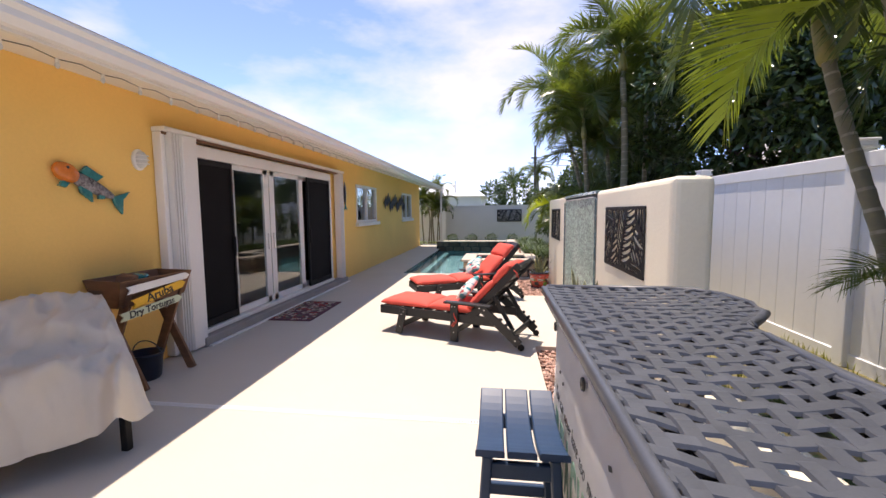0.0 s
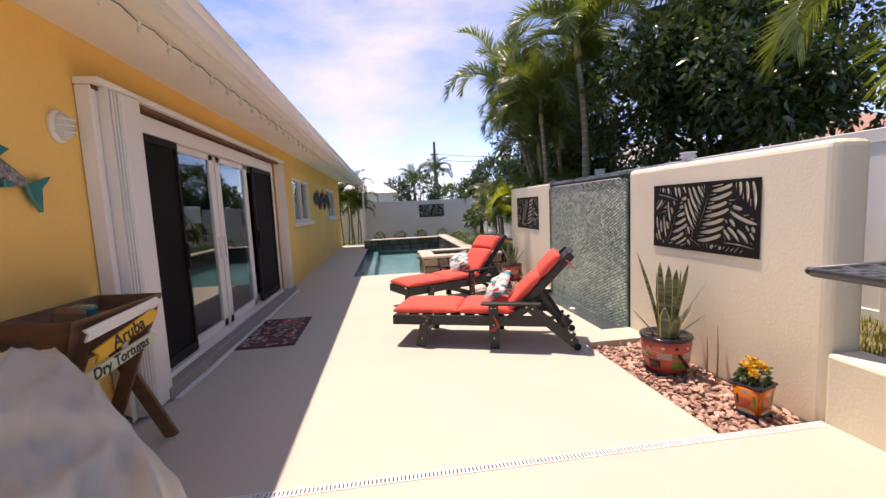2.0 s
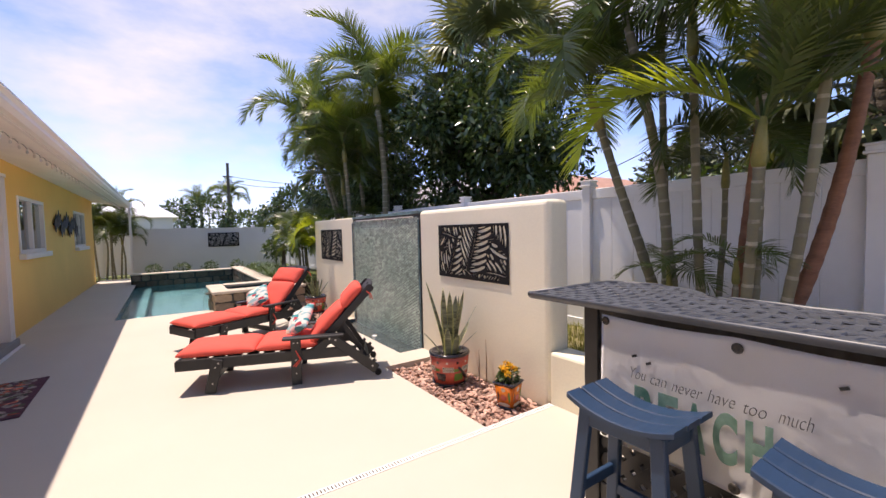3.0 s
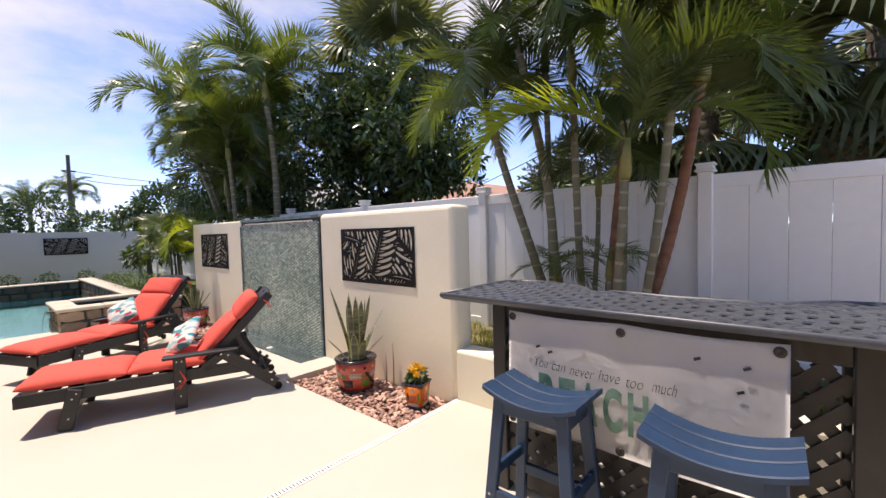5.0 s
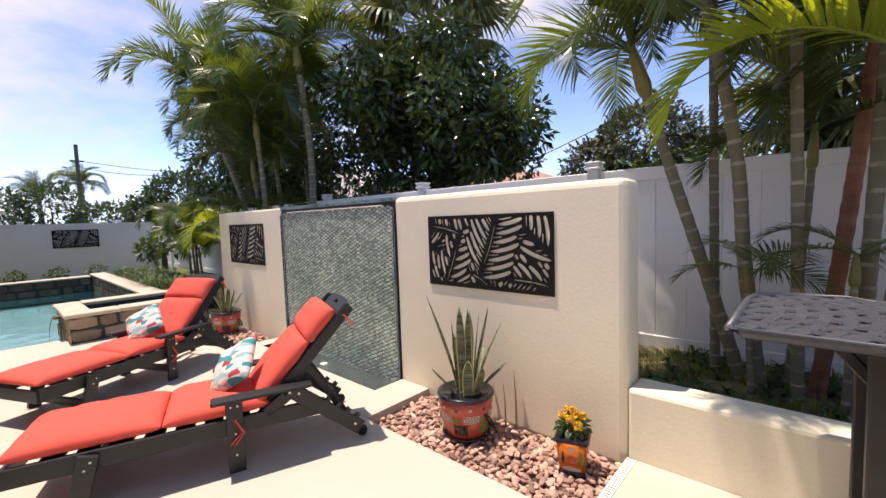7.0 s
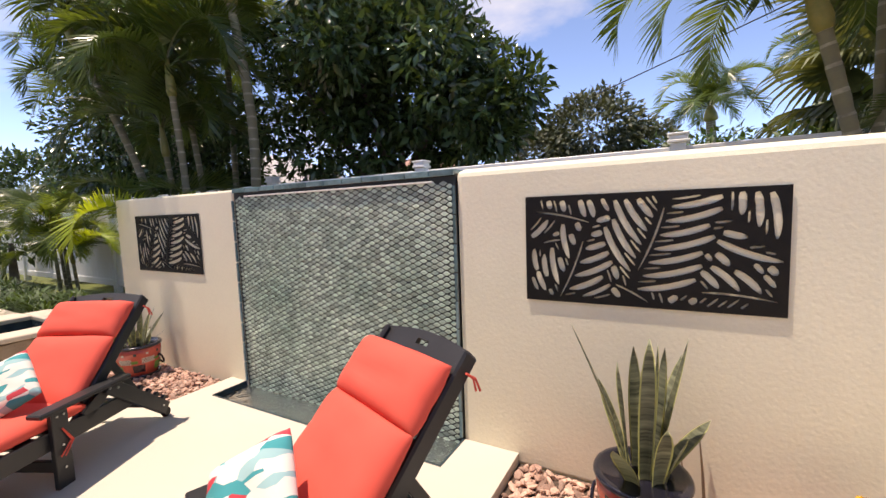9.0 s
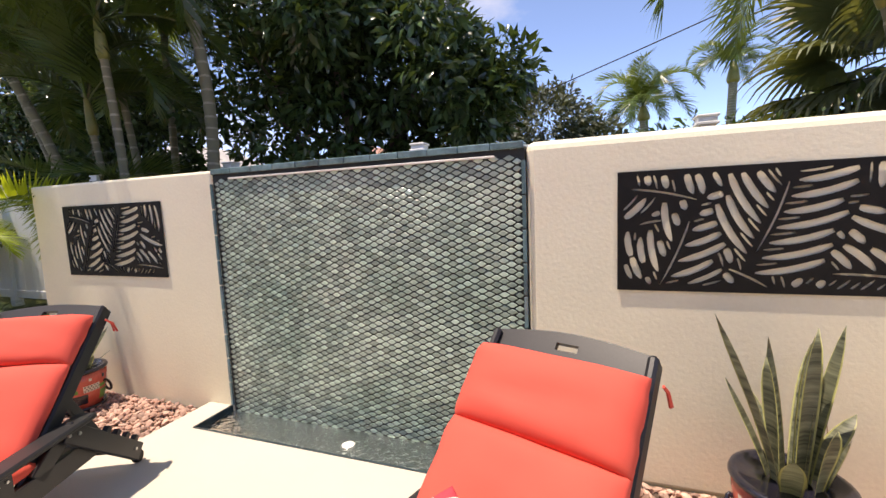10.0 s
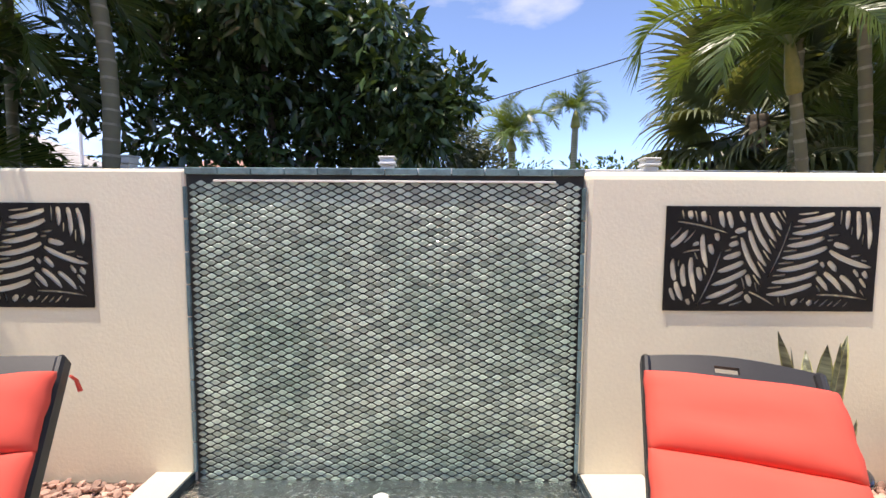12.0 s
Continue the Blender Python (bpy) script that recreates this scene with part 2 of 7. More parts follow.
M_RUGPALE = material("rug pale weave", (0.45, 0.36, 0.30), 0.95, var=0.3, scale=20, fine=160, bump=0.4, depth=0.004)
M_RUGGREEN = material("rug olive weave", (0.10, 0.12, 0.06), 0.95, var=0.3, scale=20, fine=160, bump=0.4, depth=0.004)
M_NEIGHBOUR = material("white metal roof", (0.75, 0.76, 0.78), 0.45, var=0.04, bump=0.05)
M_PINKROOF = material("terracotta roof", (0.45, 0.25, 0.18), 0.8, var=0.2, scale=6, bump=0.3)
M_GLASS = clear("window glass", (0.80, 0.86, 0.85), 0.0, 1.5)
M_STILL = clear("shallow basin water", (0.85, 0.92, 0.92), 0.12, 1.33, bump=0.6, scale=26.0)
M_WATER = clear("pool water", (0.62, 0.86, 0.88), 0.0, 1.33, bump=0.35, scale=5.0)


# ---- building helpers ----
def finish(me, mat, smooth=False):
    if mat:
        me.materials.append(mat)
    if smooth:
        me.polygons.foreach_set("use_smooth", [True] * len(me.polygons))
    me.update()
    return me


def mesh_of(bm, name, mat, smooth=False):
    bmesh.ops.recalc_face_normals(bm, faces=bm.faces)
    me = bpy.data.meshes.new(name)
    bm.to_mesh(me)
    bm.free()
    return finish(me, mat, smooth)


def part(name, bm, mat, parent, label="", smooth=False, m=None):
    """One mesh under a thing or under a part."""
    me = bm if isinstance(bm, bpy.types.Mesh) else mesh_of(bm, name, mat, smooth)
    ob = new(name, me)
    ob.parent = parent
    if m is not None:
        ob.matrix_basis = m
    if label:
        ob["label"] = label
    return ob


def thing(name, label, category, m=None, group="", kind=""):
    ob = new(name)
    ob.empty_display_size = 0.1
    if m is not None:
        ob.matrix_basis = m
    return tagged(ob, label, category, group, kind)


def solid(name, bm, mat, label, category, kind="", smooth=False, m=None, group=""):
    ob = new(name, mesh_of(bm, name, mat, smooth))
    if m is not None:
        ob.matrix_basis = m
    return tagged(ob, label, category, group, kind)


def box(bm, x0, x1, y0, y1, z0, z1, bevel=0.0, seg=1):
    vs = [bm.verts.new((x, y, z)) for z in (z0, z1) for y in (y0, y1) for x in (x0, x1)]
    fs = [bm.faces.new([vs[i] for i in f]) for f in ((0, 2, 3, 1), (4, 5, 7, 6), (0, 1, 5, 4), (2, 6, 7, 3), (0, 4, 6, 2), (1, 3, 7, 5))]
    if bevel:
        es = list({e for f in fs for e in f.edges})
        bmesh.ops.bevel(bm, geom=es, offset=bevel, segments=seg, affect="EDGES", profile=0.5)
    return bm


def boxes(*rows, bevel=0.0):
    bm = bmesh.new()
    for r in rows:
        box(bm, *r, bevel=bevel)
    return bm


def beam(bm, p0, p1, w, h, up=(0, 0, 1), bevel=0.004):
    """A square bar between two points: w across, h along up."""
    p0, p1 = Vector(p0), Vector(p1)
    d = (p1 - p0).normalized()
    side = d.cross(Vector(up)).normalized()
    top = side.cross(d)
    old = set(bm.verts)
    vs = []
    for p in (p0, p1):
        for a, b in ((-1, -1), (1, -1), (1, 1), (-1, 1)):
            vs.append(bm.verts.new(p + side * a * w / 2 + top * b * h / 2))
    fs = [bm.faces.new([vs[i] for i in f]) for f in ((3, 2, 1, 0), (4, 5, 6, 7), (0, 1, 5, 4), (1, 2, 6, 5), (2, 3, 7, 6), (3, 0, 4, 7))]
    if bevel:
        bmesh.ops.bevel(bm, geom=list({e for f in fs for e in f.edges}), offset=bevel, segments=1, affect="EDGES")
    return bm


def tube(bm, pts, radii, seg=8, caps=True):
    pts = [Vector(p) for p in pts]
    rings = []
    ref = Vector((0.31, 0.95, 0.05))
    for i, p in enumerate(pts):
        d = (pts[min(i + 1, len(pts) - 1)] - pts[max(i - 1, 0)]).normalized()
        a = d.cross(ref)
        if a.length < 0.05:
            a = d.cross(Vector((1, 0, 0)))
        a.normalize()
        b = d.cross(a)
        r = radii[i] if hasattr(radii, "__len__") else radii
        rings.append([bm.verts.new(p + (a * math.cos(t) + b * math.sin(t)) * r) for t in (k * math.tau / seg for k in range(seg))])
    for r0, r1 in zip(rings, rings[1:]):
        for k in range(seg):
            bm.faces.new((r0[k], r0[(k + 1) % seg], r1[(k + 1) % seg], r1[k]))
    if caps:
        bm.faces.new(rings[0][::-1])
        bm.faces.new(rings[-1])
    return bm


def lathe(bm, profile, seg=24, c=(0, 0, 0)):
    rings = [[bm.verts.new((c[0] + r * math.cos(t), c[1] + r * math.sin(t), c[2] + z)) for t in (k * math.tau / seg for k in range(seg))] for r, z in profile]
    for r0, r1 in zip(rings, rings[1:]):
        for k in range(seg):
            bm.faces.new((r0[k], r0[(k + 1) % seg], r1[(k + 1) % seg], r1[k]))
    bm.faces.new(rings[0][::-1])
    bm.faces.new(rings[-1])
    return bm


def wall_with_holes(x0, x1, y0, y1, z0, z1, holes):
    """A wall along y whose openings (ya, yb, za, zb) go right through."""
    ys = sorted({y0, y1, *[h[0] for h in holes], *[h[1] for h in holes]})
    bm = bmesh.new()
    for ya, yb in zip(ys, ys[1:]):
        cuts = sorted((h[2], h[3]) for h in holes if h[0] <= ya and h[1] >= yb)
        low = z0
        for za, zb in cuts:
            if za > low:
                box(bm, x0, x1, ya, yb, low, za)
            low = zb
        if low < z1:
            box(bm, x0, x1, ya, yb, low, z1)
    bmesh.ops.remove_doubles(bm, verts=bm.verts, dist=0.0005)
    inner = [f for f in bm.faces if sum(1 for e in f.edges if len(e.link_faces) > 2) == len(f.edges) and abs(f.normal.y) > 0.9]
    if inner:
        bmesh.ops.delete(bm, geom=inner, context="FACES_ONLY")
    return bm


# ---- plan, in metres ----
HOUSE_X, WALL_X, FENCE_X, BACK_Y = -3.68, 1.16, 3.0, 21.7
WALL_Y0, WALL_Y1, WALL_H = 3.22, 10.0, 1.83
POOL = (-2.5, 0.35, 10.62, 17.5)
WATER_Y0, WATER_Y1 = 5.43, 7.75
DOOR_Y0, DOOR_Y1, DOOR_Z0, DOOR_Z1 = 4.66, 8.72, 0.12, 2.42
WIN_1, WIN_2 = (10.50, 12.28, 1.33, 2.32), (15.65, 17.35, 1.33, 2.32)
HOUSE_Y1, BED_X = 19.2, 0.41

# ground: one sheet to the horizon, open where the pool is
bm = bmesh.new()
gx, gy = (-600, POOL[0], POOL[1], 600), (-600, POOL[2], POOL[3], 600)
for i in range(3):
    for j in range(3):
        if (i, j) != (1, 1):
            vs = [bm.verts.new((x, y, -0.08)) for x, y in ((gx[i], gy[j]), (gx[i + 1], gy[j]), (gx[i + 1], gy[j + 1]), (gx[i], gy[j + 1]))]
            bm.faces.new(vs)
bmesh.ops.remove_doubles(bm, verts=bm.verts, dist=0.001)
solid("ground", bm, M_GRASS, "lawn and bare ground round the yard", "ground", "structure")

# deck slabs, with the gravel bed and the basin left out
SLABS = ((HOUSE_X, 1.158, -7.0, 3.158, -0.1, 0.0), (HOUSE_X, BED_X, 3.222, POOL[2], -0.1, 0.0),
           (HOUSE_X, POOL[0], POOL[2], 20.3, -0.1, 0.0), (BED_X, 0.81, 5.03, 7.99, -0.1, 0.0), (0.81, 1.158, 5.03, WATER_Y0 - 0.02, -0.1, 0.0), (0.81, 1.158, WATER_Y1 + 0.02, 7.99, -0.1, 0.0), (BED_X, 1.158, 10.1, POOL[2], -0.1, 0.0))
deck = thing("pavement_deck", "cream coated concrete pool deck, sunlit and clean", "deck", kind="structure")
for row in SLABS:
    part("slab", boxes(row), M_DECK, deck)

# house
holes = [(DOOR_Y0, DOOR_Y1, DOOR_Z0, DOOR_Z1), WIN_1, WIN_2]
solid("wall_house", wall_with_holes(HOUSE_X - 0.22, HOUSE_X, -6.0, HOUSE_Y1, -0.1, 2.84, holes), M_HOUSE, "amber yellow stucco house wall with door and windows", "wall", "structure")
solid("wall_house_end", boxes((-9.0, HOUSE_X - 0.22, HOUSE_Y1 - 0.22, HOUSE_Y1, -0.1, 2.84)), M_HOUSE, "amber yellow stucco end wall of the house", "wall", "structure")
solid("wall_interior", boxes((-9.2, -9.0, -6.0, HOUSE_Y1, -0.1, 2.84), (-9.0, HOUSE_X - 0.22, -6.2, -6.0, -0.1, 2.84), (-9.0, HOUSE_X - 0.22, 9.9, 10.0, 0.1, 2.6)), M_DARKROOM, "plain walls inside the house, coloured dark so the room reads dim", "wall", "structure")
solid("floor_interior", boxes((-9.0, HOUSE_X - 0.22, -6.0, HOUSE_Y1 - 0.22, 0.0, 0.1)), M_WOOD, "dark floor inside the house", "floor", "structure")
solid("ceiling_interior", boxes((-9.0, HOUSE_X - 0.22, -6.0, HOUSE_Y1 - 0.22, 2.6, 2.7)), M_DARKROOM, "plain ceiling inside the house, coloured dark so the room reads dim", "ceiling", "structure")

# roof: soffit, fascia with a gutter, and low hipped planes
EAVE_X, EAVE_Z = -2.74, 2.63
bm = bmesh.new()
sv = [bm.verts.new(p) for p in ((HOUSE_X + 0.002, -6.6, 2.825), (EAVE_X, -6.6, EAVE_Z), (EAVE_X, HOUSE_Y1 + 0.2, EAVE_Z), (HOUSE_X + 0.002, HOUSE_Y1 + 0.2, 2.825))]
f = bm.faces.new(sv)
ex = bmesh.ops.extrude_face_region(bm, geom=[f])
bmesh.ops.translate(bm, verts=[v for v in ex["geom"] if isinstance(v, bmesh.types.BMVert)], vec=(0, 0, 0.03))
solid("ceiling_soffit", bm, M_SOFFIT, "off-white boarded soffit under the eave", "soffit", "structure")
roof = thing("roof", "low pale hipped roof with white fascia and gutter", "roof", kind="structure")
part("fascia", boxes((EAVE_X, EAVE_X + 0.03, -6.6, HOUSE_Y1 + 0.2, EAVE_Z - 0.02, EAVE_Z + 0.16)), M_WHITE, roof, "white fascia board")
bm = bmesh.new()
prof = [(0.0, 0.15), (0.0, 0.03), (0.05, 0.03), (0.085, 0.07), (0.085, 0.11), (0.115, 0.135), (0.115, 0.155), (0.105, 0.155)]
rows = [[bm.verts.new((EAVE_X + 0.032 + dx, y, EAVE_Z + dz - 0.03)) for dx, dz in prof] for y in (-6.6, HOUSE_Y1 + 0.22)]
for i in range(len(prof) - 1):
    bm.faces.new((rows[0][i], rows[0][i + 1], rows[1][i + 1], rows[1][i]))
for r in rows:
    bm.faces.new(r)
part("gutter", bm, M_WHITE, roof, "white moulded rain gutter")
bm = bmesh.new()
rv = [bm.verts.new(p) for p in ((EAVE_X + 0.06, -6.7, EAVE_Z + 0.17), (EAVE_X + 0.06, HOUSE_Y1 + 0.25, EAVE_Z + 0.17), (-6.5, HOUSE_Y1 - 3.7, 4.1), (-6.5, -2.7, 4.1), (-10.4, HOUSE_Y1 + 0.25, EAVE_Z + 0.17), (-10.4, -6.7, EAVE_Z + 0.17))]
for f in ((0, 1, 2, 3), (1, 4, 2), (4, 5, 3, 2), (5, 0, 3)):
    bm.faces.new([rv[i] for i in f])
part("shingles", bm, M_ROOF, roof, "pale weathered shingles")
part("vent", boxes((-4.3, -4.1, 13.8, 14.0, 3.0, 3.42)), M_WHITE, roof, "small white roof vent")
post = thing("downspout", "white downspout under the far corner of the eave", "downspout", pose(-2.66, HOUSE_Y1 + 0.1, 0), kind="structure")
part("pipe", boxes((-0.035, 0.035, -0.045, 0.045, 0.0, 2.64), bevel=0.008), M_WHITE, post)
part("shoe", boxes((-0.03, 0.18, -0.045, 0.045, 0.02, 0.1), bevel=0.008), M_WHITE, post)

# garden wall, with the recess behind the tiled water wall, and the seat wall
bm = bmesh.new()
box(bm, WALL_X, WALL_X + 0.28, WALL_Y0, WATER_Y0, -0.1, WALL_H, bevel=0.05, seg=3)
solid("wall_garden", bm, M_STUCCO, "cream stucco garden wall with rounded corners", "wall", "structure", smooth=False)
bm = bmesh.new()
box(bm, WALL_X, WALL_X + 0.28, WATER_Y1, WALL_Y1, -0.1, WALL_H, bevel=0.02, seg=2)
solid("wall_garden_far", bm, M_STUCCO, "cream stucco garden wall beyond the water wall", "wall", "structure")
solid("wall_water_core", boxes((WALL_X + 0.012, WALL_X + 0.27, WATER_Y0 + 0.002, WATER_Y1 - 0.002, -0.2, WALL_H - 0.02)), M_GROUT, "grouted core of the tiled water wall", "wall", "structure")
bm = bmesh.new()
box(bm, 1.16, 1.42, -7.0, WALL_Y0 - 0.002, -0.1, 0.465, bevel=0.025, seg=2)
solid("wall_seat", bm, M_STUCCO, "low cream stucco planter wall", "wall", "structure")
solid("ground_bed", boxes((1.42, FENCE_X + 0.4, -7.0, 10.0, -0.1, 0.22)), M_MULCH, "brown mulch bed with thin grass by the fence", "planting bed", "structure")

# fences
def vinyl_fence(name, x0, y0, x1, y1, base, top, posts, label):
    """White vinyl fence from post to post: boards with joints, rails, posts with caps."""
    root = thing(name, label, "fence", kind="structure")
    d = Vector((x1 - x0, y1 - y0, 0))
    length = d.length
    d.normalize()
    turn = Matrix.Translation((x0, y0, 0)) @ Matrix.Rotation(math.atan2(d.y, d.x), 4, "Z")
    cuts = [0.0, *posts, length]
    board = mesh_of(boxes((0.0, 0.275, -0.012, 0.012, base + 0.08, top - 0.05), bevel=0.004), "board", M_VINYL)
    for a, b in zip(cuts, cuts[1:]):
        if b - a < 0.2:
            continue
        part("rail", boxes((a + 0.06, b - 0.06, -0.026, 0.026, top - 0.10, top + 0.03), bevel=0.006), M_VINYL, root, m=turn)
        part("rail", boxes((a + 0.06, b - 0.06, -0.026, 0.026, base, base + 0.14), bevel=0.006), M_VINYL, root, m=turn)
        n = max(1, round((b - a - 0.12) / 0.28))
        w = (b - a - 0.12) / n
        for k in range(n):
            part("board", board, None, root, m=turn @ Matrix.Translation((a + 0.06 + k * w, 0, 0)) @ Matrix.Diagonal((w / 0.278, 1, 1, 1)))
    pm = mesh_of(boxes((-0.064, 0.064, -0.064, 0.064, base - 0.15, top + 0.06), bevel=0.008), "post", M_VINYL)
    bm = boxes((-0.085, 0.085, -0.085, 0.085, top + 0.06, top + 0.085), (-0.072, 0.072, -0.072, 0.072, top + 0.085, top + 0.125), (-0.085, 0.085, -0.085, 0.085, top + 0.125, top + 0.145), bevel=0.005)
    cm = mesh_of(bm, "cap", M_VINYL)
    for a in posts:
        p = part("post", pm, None, root, m=turn @ Matrix.Translation((a, 0, 0)))
        part("cap", cm, None, p)
    return root


vinyl_fence("fence_side", FENCE_X, -7.0, FENCE_X, BACK_Y, 0.2, 2.03, [0.5, 3.17, 5.84, 8.5, 11.15, 13.82, 16.48, 19.1, 21.7, 24.3, 26.9], "tall white vinyl privacy fence with capped posts")
solid("wall_back", boxes((-2.75, FENCE_X - 0.05, BACK_Y, BACK_Y + 0.15, -0.1, 1.86), (-2.75, FENCE_X - 0.05, BACK_Y - 0.02, BACK_Y + 0.17, 1.86, 1.90)), M_BACKWALL, "pale painted wall closing the far end of the yard", "wall", "structure")
for x in (-2.6, -0.77, 1.81):
    solid("trim_post_cap", boxes((-0.08, 0.08, -0.08, 0.08, 0.0, 0.03), (-0.065, 0.065, -0.065, 0.065, 0.03, 0.07), (-0.085, 0.085, -0.085, 0.085, 0.07, 0.095), bevel=0.005), M_VINYL, "white moulded cap on the back wall", "post cap", "structure", m=pose(x, BACK_Y + 0.075, 1.90))
vinyl_fence("fence_behind", -9.0, -7.0, FENCE_X, -7.0, 0.0, 1.9, [0.0, 2.6, 5.2, 7.8, 10.4, 12.0], "white vinyl fence behind the patio")
vinyl_fence("fence_far_left", -9.0, 22.3, -2.7, 22.3, 0.0, 1.9, [0.0, 2.6, 5.2, 6.25], "white vinyl fence beyond the house")

# pool shell and water
px0, px1, py0, py1 = POOL
pool = thing("pool", "rectangular swimming pool with teal plaster", "pool", kind="structure")
part("shell", boxes((px0, px1, py0, py1, -1.5, -1.4), (px0 - 0.1, px0, py0, py1, -1.5, -0.1), (px1, px1 + 0.1, py0, py1, -1.5, -0.08), (px0, px1, py0 - 0.1, py0, -1.5, -0.1), (px0, px1, py1, py1 + 0.1, -1.5, -0.1)), M_POOLTILE, pool, "teal plaster shell")
part("step", boxes((px0, px0 + 0.42, py0 + 0.2, py1, -1.4, -0.55)), M_POOLTILE, pool, "pale underwater bench")
part("waterline", boxes((px0, px0 + 0.012, py0, py1, -0.25, -0.012), (px0, px1, py0, py0 + 0.012, -0.25, -0.012)), M_DARKTILE, pool, "dark waterline tile")
bm = bmesh.new()
bm.faces.new([bm.verts.new(p) for p in ((px0, py0, -0.09), (px1, py0, -0.09), (px1, py1, -0.09), (px0, py1, -0.09))])
water = solid("water_pool", bm, M_WATER, "clear rippling teal pool water", "water", "structure")
water.visible_shadow = False


# ---- loungers ----
def puff(lx, ly, h, nx=18, ny=12, wrinkle=0.006, seed=0, power=5.0):
    """A stuffed pad, lx by ly by h, centred, with a seam at half height and soft wrinkles."""
    bm = bmesh.new()
    top, low = [], []
    for i in range(nx + 1):
        rt, rl = [], []
        for j in range(ny + 1):
            a, b = 2 * i / nx - 1, 2 * j / ny - 1
            a, b = math.sin(a * math.pi / 2), math.sin(b * math.pi / 2)
            k = max(0.0, (1 - abs(a) ** power) * (1 - abs(b) ** power)) ** 0.45
            w = noise.noise((a * lx * 7 + seed, b * ly * 7, seed * 1.7)) * wrinkle * 2
            edge = 1 - 0.02 * (noise.noise((a * 3, b * 3, seed)) + 0.5)
            x, y = a * lx / 2 * edge, b * ly / 2 * edge
            rt.append(bm.verts.new((x, y, h / 2 * k + w * k)))
            rl.append(rt[-1] if i in (0, nx) or j in (0, ny) else bm.verts.new((x, y, -h / 2 * k * 0.7)))
        top.append(rt)
        low.append(rl)
    for i in range(nx):
        for j in range(ny):
            bm.faces.new((top[i][j], top[i + 1][j], top[i + 1][j + 1], top[i][j + 1]))
            q = (low[i][j + 1], low[i + 1][j + 1], low[i + 1][j], low[i][j])
            if len(set(q)) == 4 and not bm.faces.get(q):
                bm.faces.new(q)
    return bm


def lounger(m, label, seed):
    root = thing("sun_lounger", label, "lounger", m, group="pool loungers")
    W = 0.63
    for v in (0.0, W):
        s = 1 if v else -1
        part("side_rail", beam(bmesh.new(), (-0.06, v, 0.295), (1.64, v, 0.295), 0.03, 0.11), M_LUMBER, root)
        leg = part("leg", beam(bmesh.new(), (0.32, v + s * 0.032, 0.335), (0.24, v + s * 0.032, 0.0), 0.032, 0.10, up=(1, 0, 0)), M_LUMBER, root)
        for u, z in ((0.30, 0.26), (0.33, 0.30), (0.27, 0.10)):
            part("bolt", tube(bmesh.new(), [(u, v + s * 0.046, z), (u, v + s * 0.054, z)], 0.007, 6), M_METAL, leg)
        leg = part("leg", beam(bmesh.new(), (1.06, v + s * 0.032, 0.47), (1.06, v + s * 0.032, 0.0), 0.032, 0.10, up=(1, 0, 0)), M_LUMBER, root)
        for u, z in ((1.04, 0.44), (1.08, 0.44), (1.06, 0.26), (1.06, 0.12)):
            part("bolt", tube(bmesh.new(), [(u, v + s * 0.046, z), (u, v + s * 0.054, z)], 0.007, 6), M_METAL, leg)
        leg = part("rear_leg", beam(bmesh.new(), (1.40, v + s * 0.032, 0.475), (1.885, v + s * 0.032, 0.075), 0.032, 0.10, up=(0, 0, 1)), M_LUMBER, root)
        for k in range(4):
            t = 0.45 + 0.14 * k
            c = Vector((1.40, v + s * 0.032, 0.475)).lerp(Vector((1.885, v + s * 0.032, 0.075)), t) + Vector((0.035, 0, 0.04))
            part("notch", beam(bmesh.new(), c - Vector((0.02, 0, 0.015)), c + Vector((0.02, 0, 0.018)), 0.03, 0.035, bevel=0.003), M_LUMBER, leg)
        for u, z in ((1.40, 0.455), (1.46, 0.435), (1.84, 0.12)):
            part("bolt", tube(bmesh.new(), [(u, v + s * 0.046, z), (u, v + s * 0.054, z)], 0.009, 8), M_METAL, leg)
        bm = lathe(bmesh.new(), [(0.012, -0.016), (0.034, -0.016), (0.038, -0.010), (0.038, 0.010), (0.034, 0.016), (0.012, 0.016)], 16)
        part("wheel", bm, M_BLACK, root, m=pose(1.90, v + s * 0.012, 0.038, 90, 0, 0))
        part("armrest", beam(bmesh.new(), (0.93, v + s * 0.03, 0.487), (1.55, v + s * 0.03, 0.487), 0.10, 0.03, bevel=0.008), M_LUMBER, root)
        part("arm_brace", beam(bmesh.new(), (1.25, v, 0.33), (1.44, v, 0.46), 0.03, 0.08), M_LUMBER, root)
        part("back_rail", beam(bmesh.new(), (1.22, v - s * 0.035, 0.30), (1.86, v - s * 0.035, 0.985), 0.032, 0.085, bevel=0.01), M_LUMBER, root)
        part("strut", beam(bmesh.new(), (1.52, v - s * 0.07, 0.62), (1.78, v - s * 0.07, 0.20), 0.025, 0.05), M_LUMBER, root)
    part("end_board", beam(bmesh.new(), (-0.06, 0.0, 0.285), (-0.06, W, 0.285), 0.03, 0.10), M_LUMBER, root)
    for u, z in ((0.25, 0.10), (1.06, 0.12), (1.80, 0.16)):
        part("stretcher", beam(bmesh.new(), (u, -0.02, z), (u, W + 0.02, z), 0.03, 0.07), M_LUMBER, root)
    for u in (0.14, 0.30, 0.46, 0.62, 0.78, 0.94, 1.10):
        part("slat", beam(bmesh.new(), (u, 0.0, 0.325), (u, W, 0.325), 0.11, 0.02), M_LUMBER, root)
    bd = Vector((0.64, 0, 0.685)).normalized()
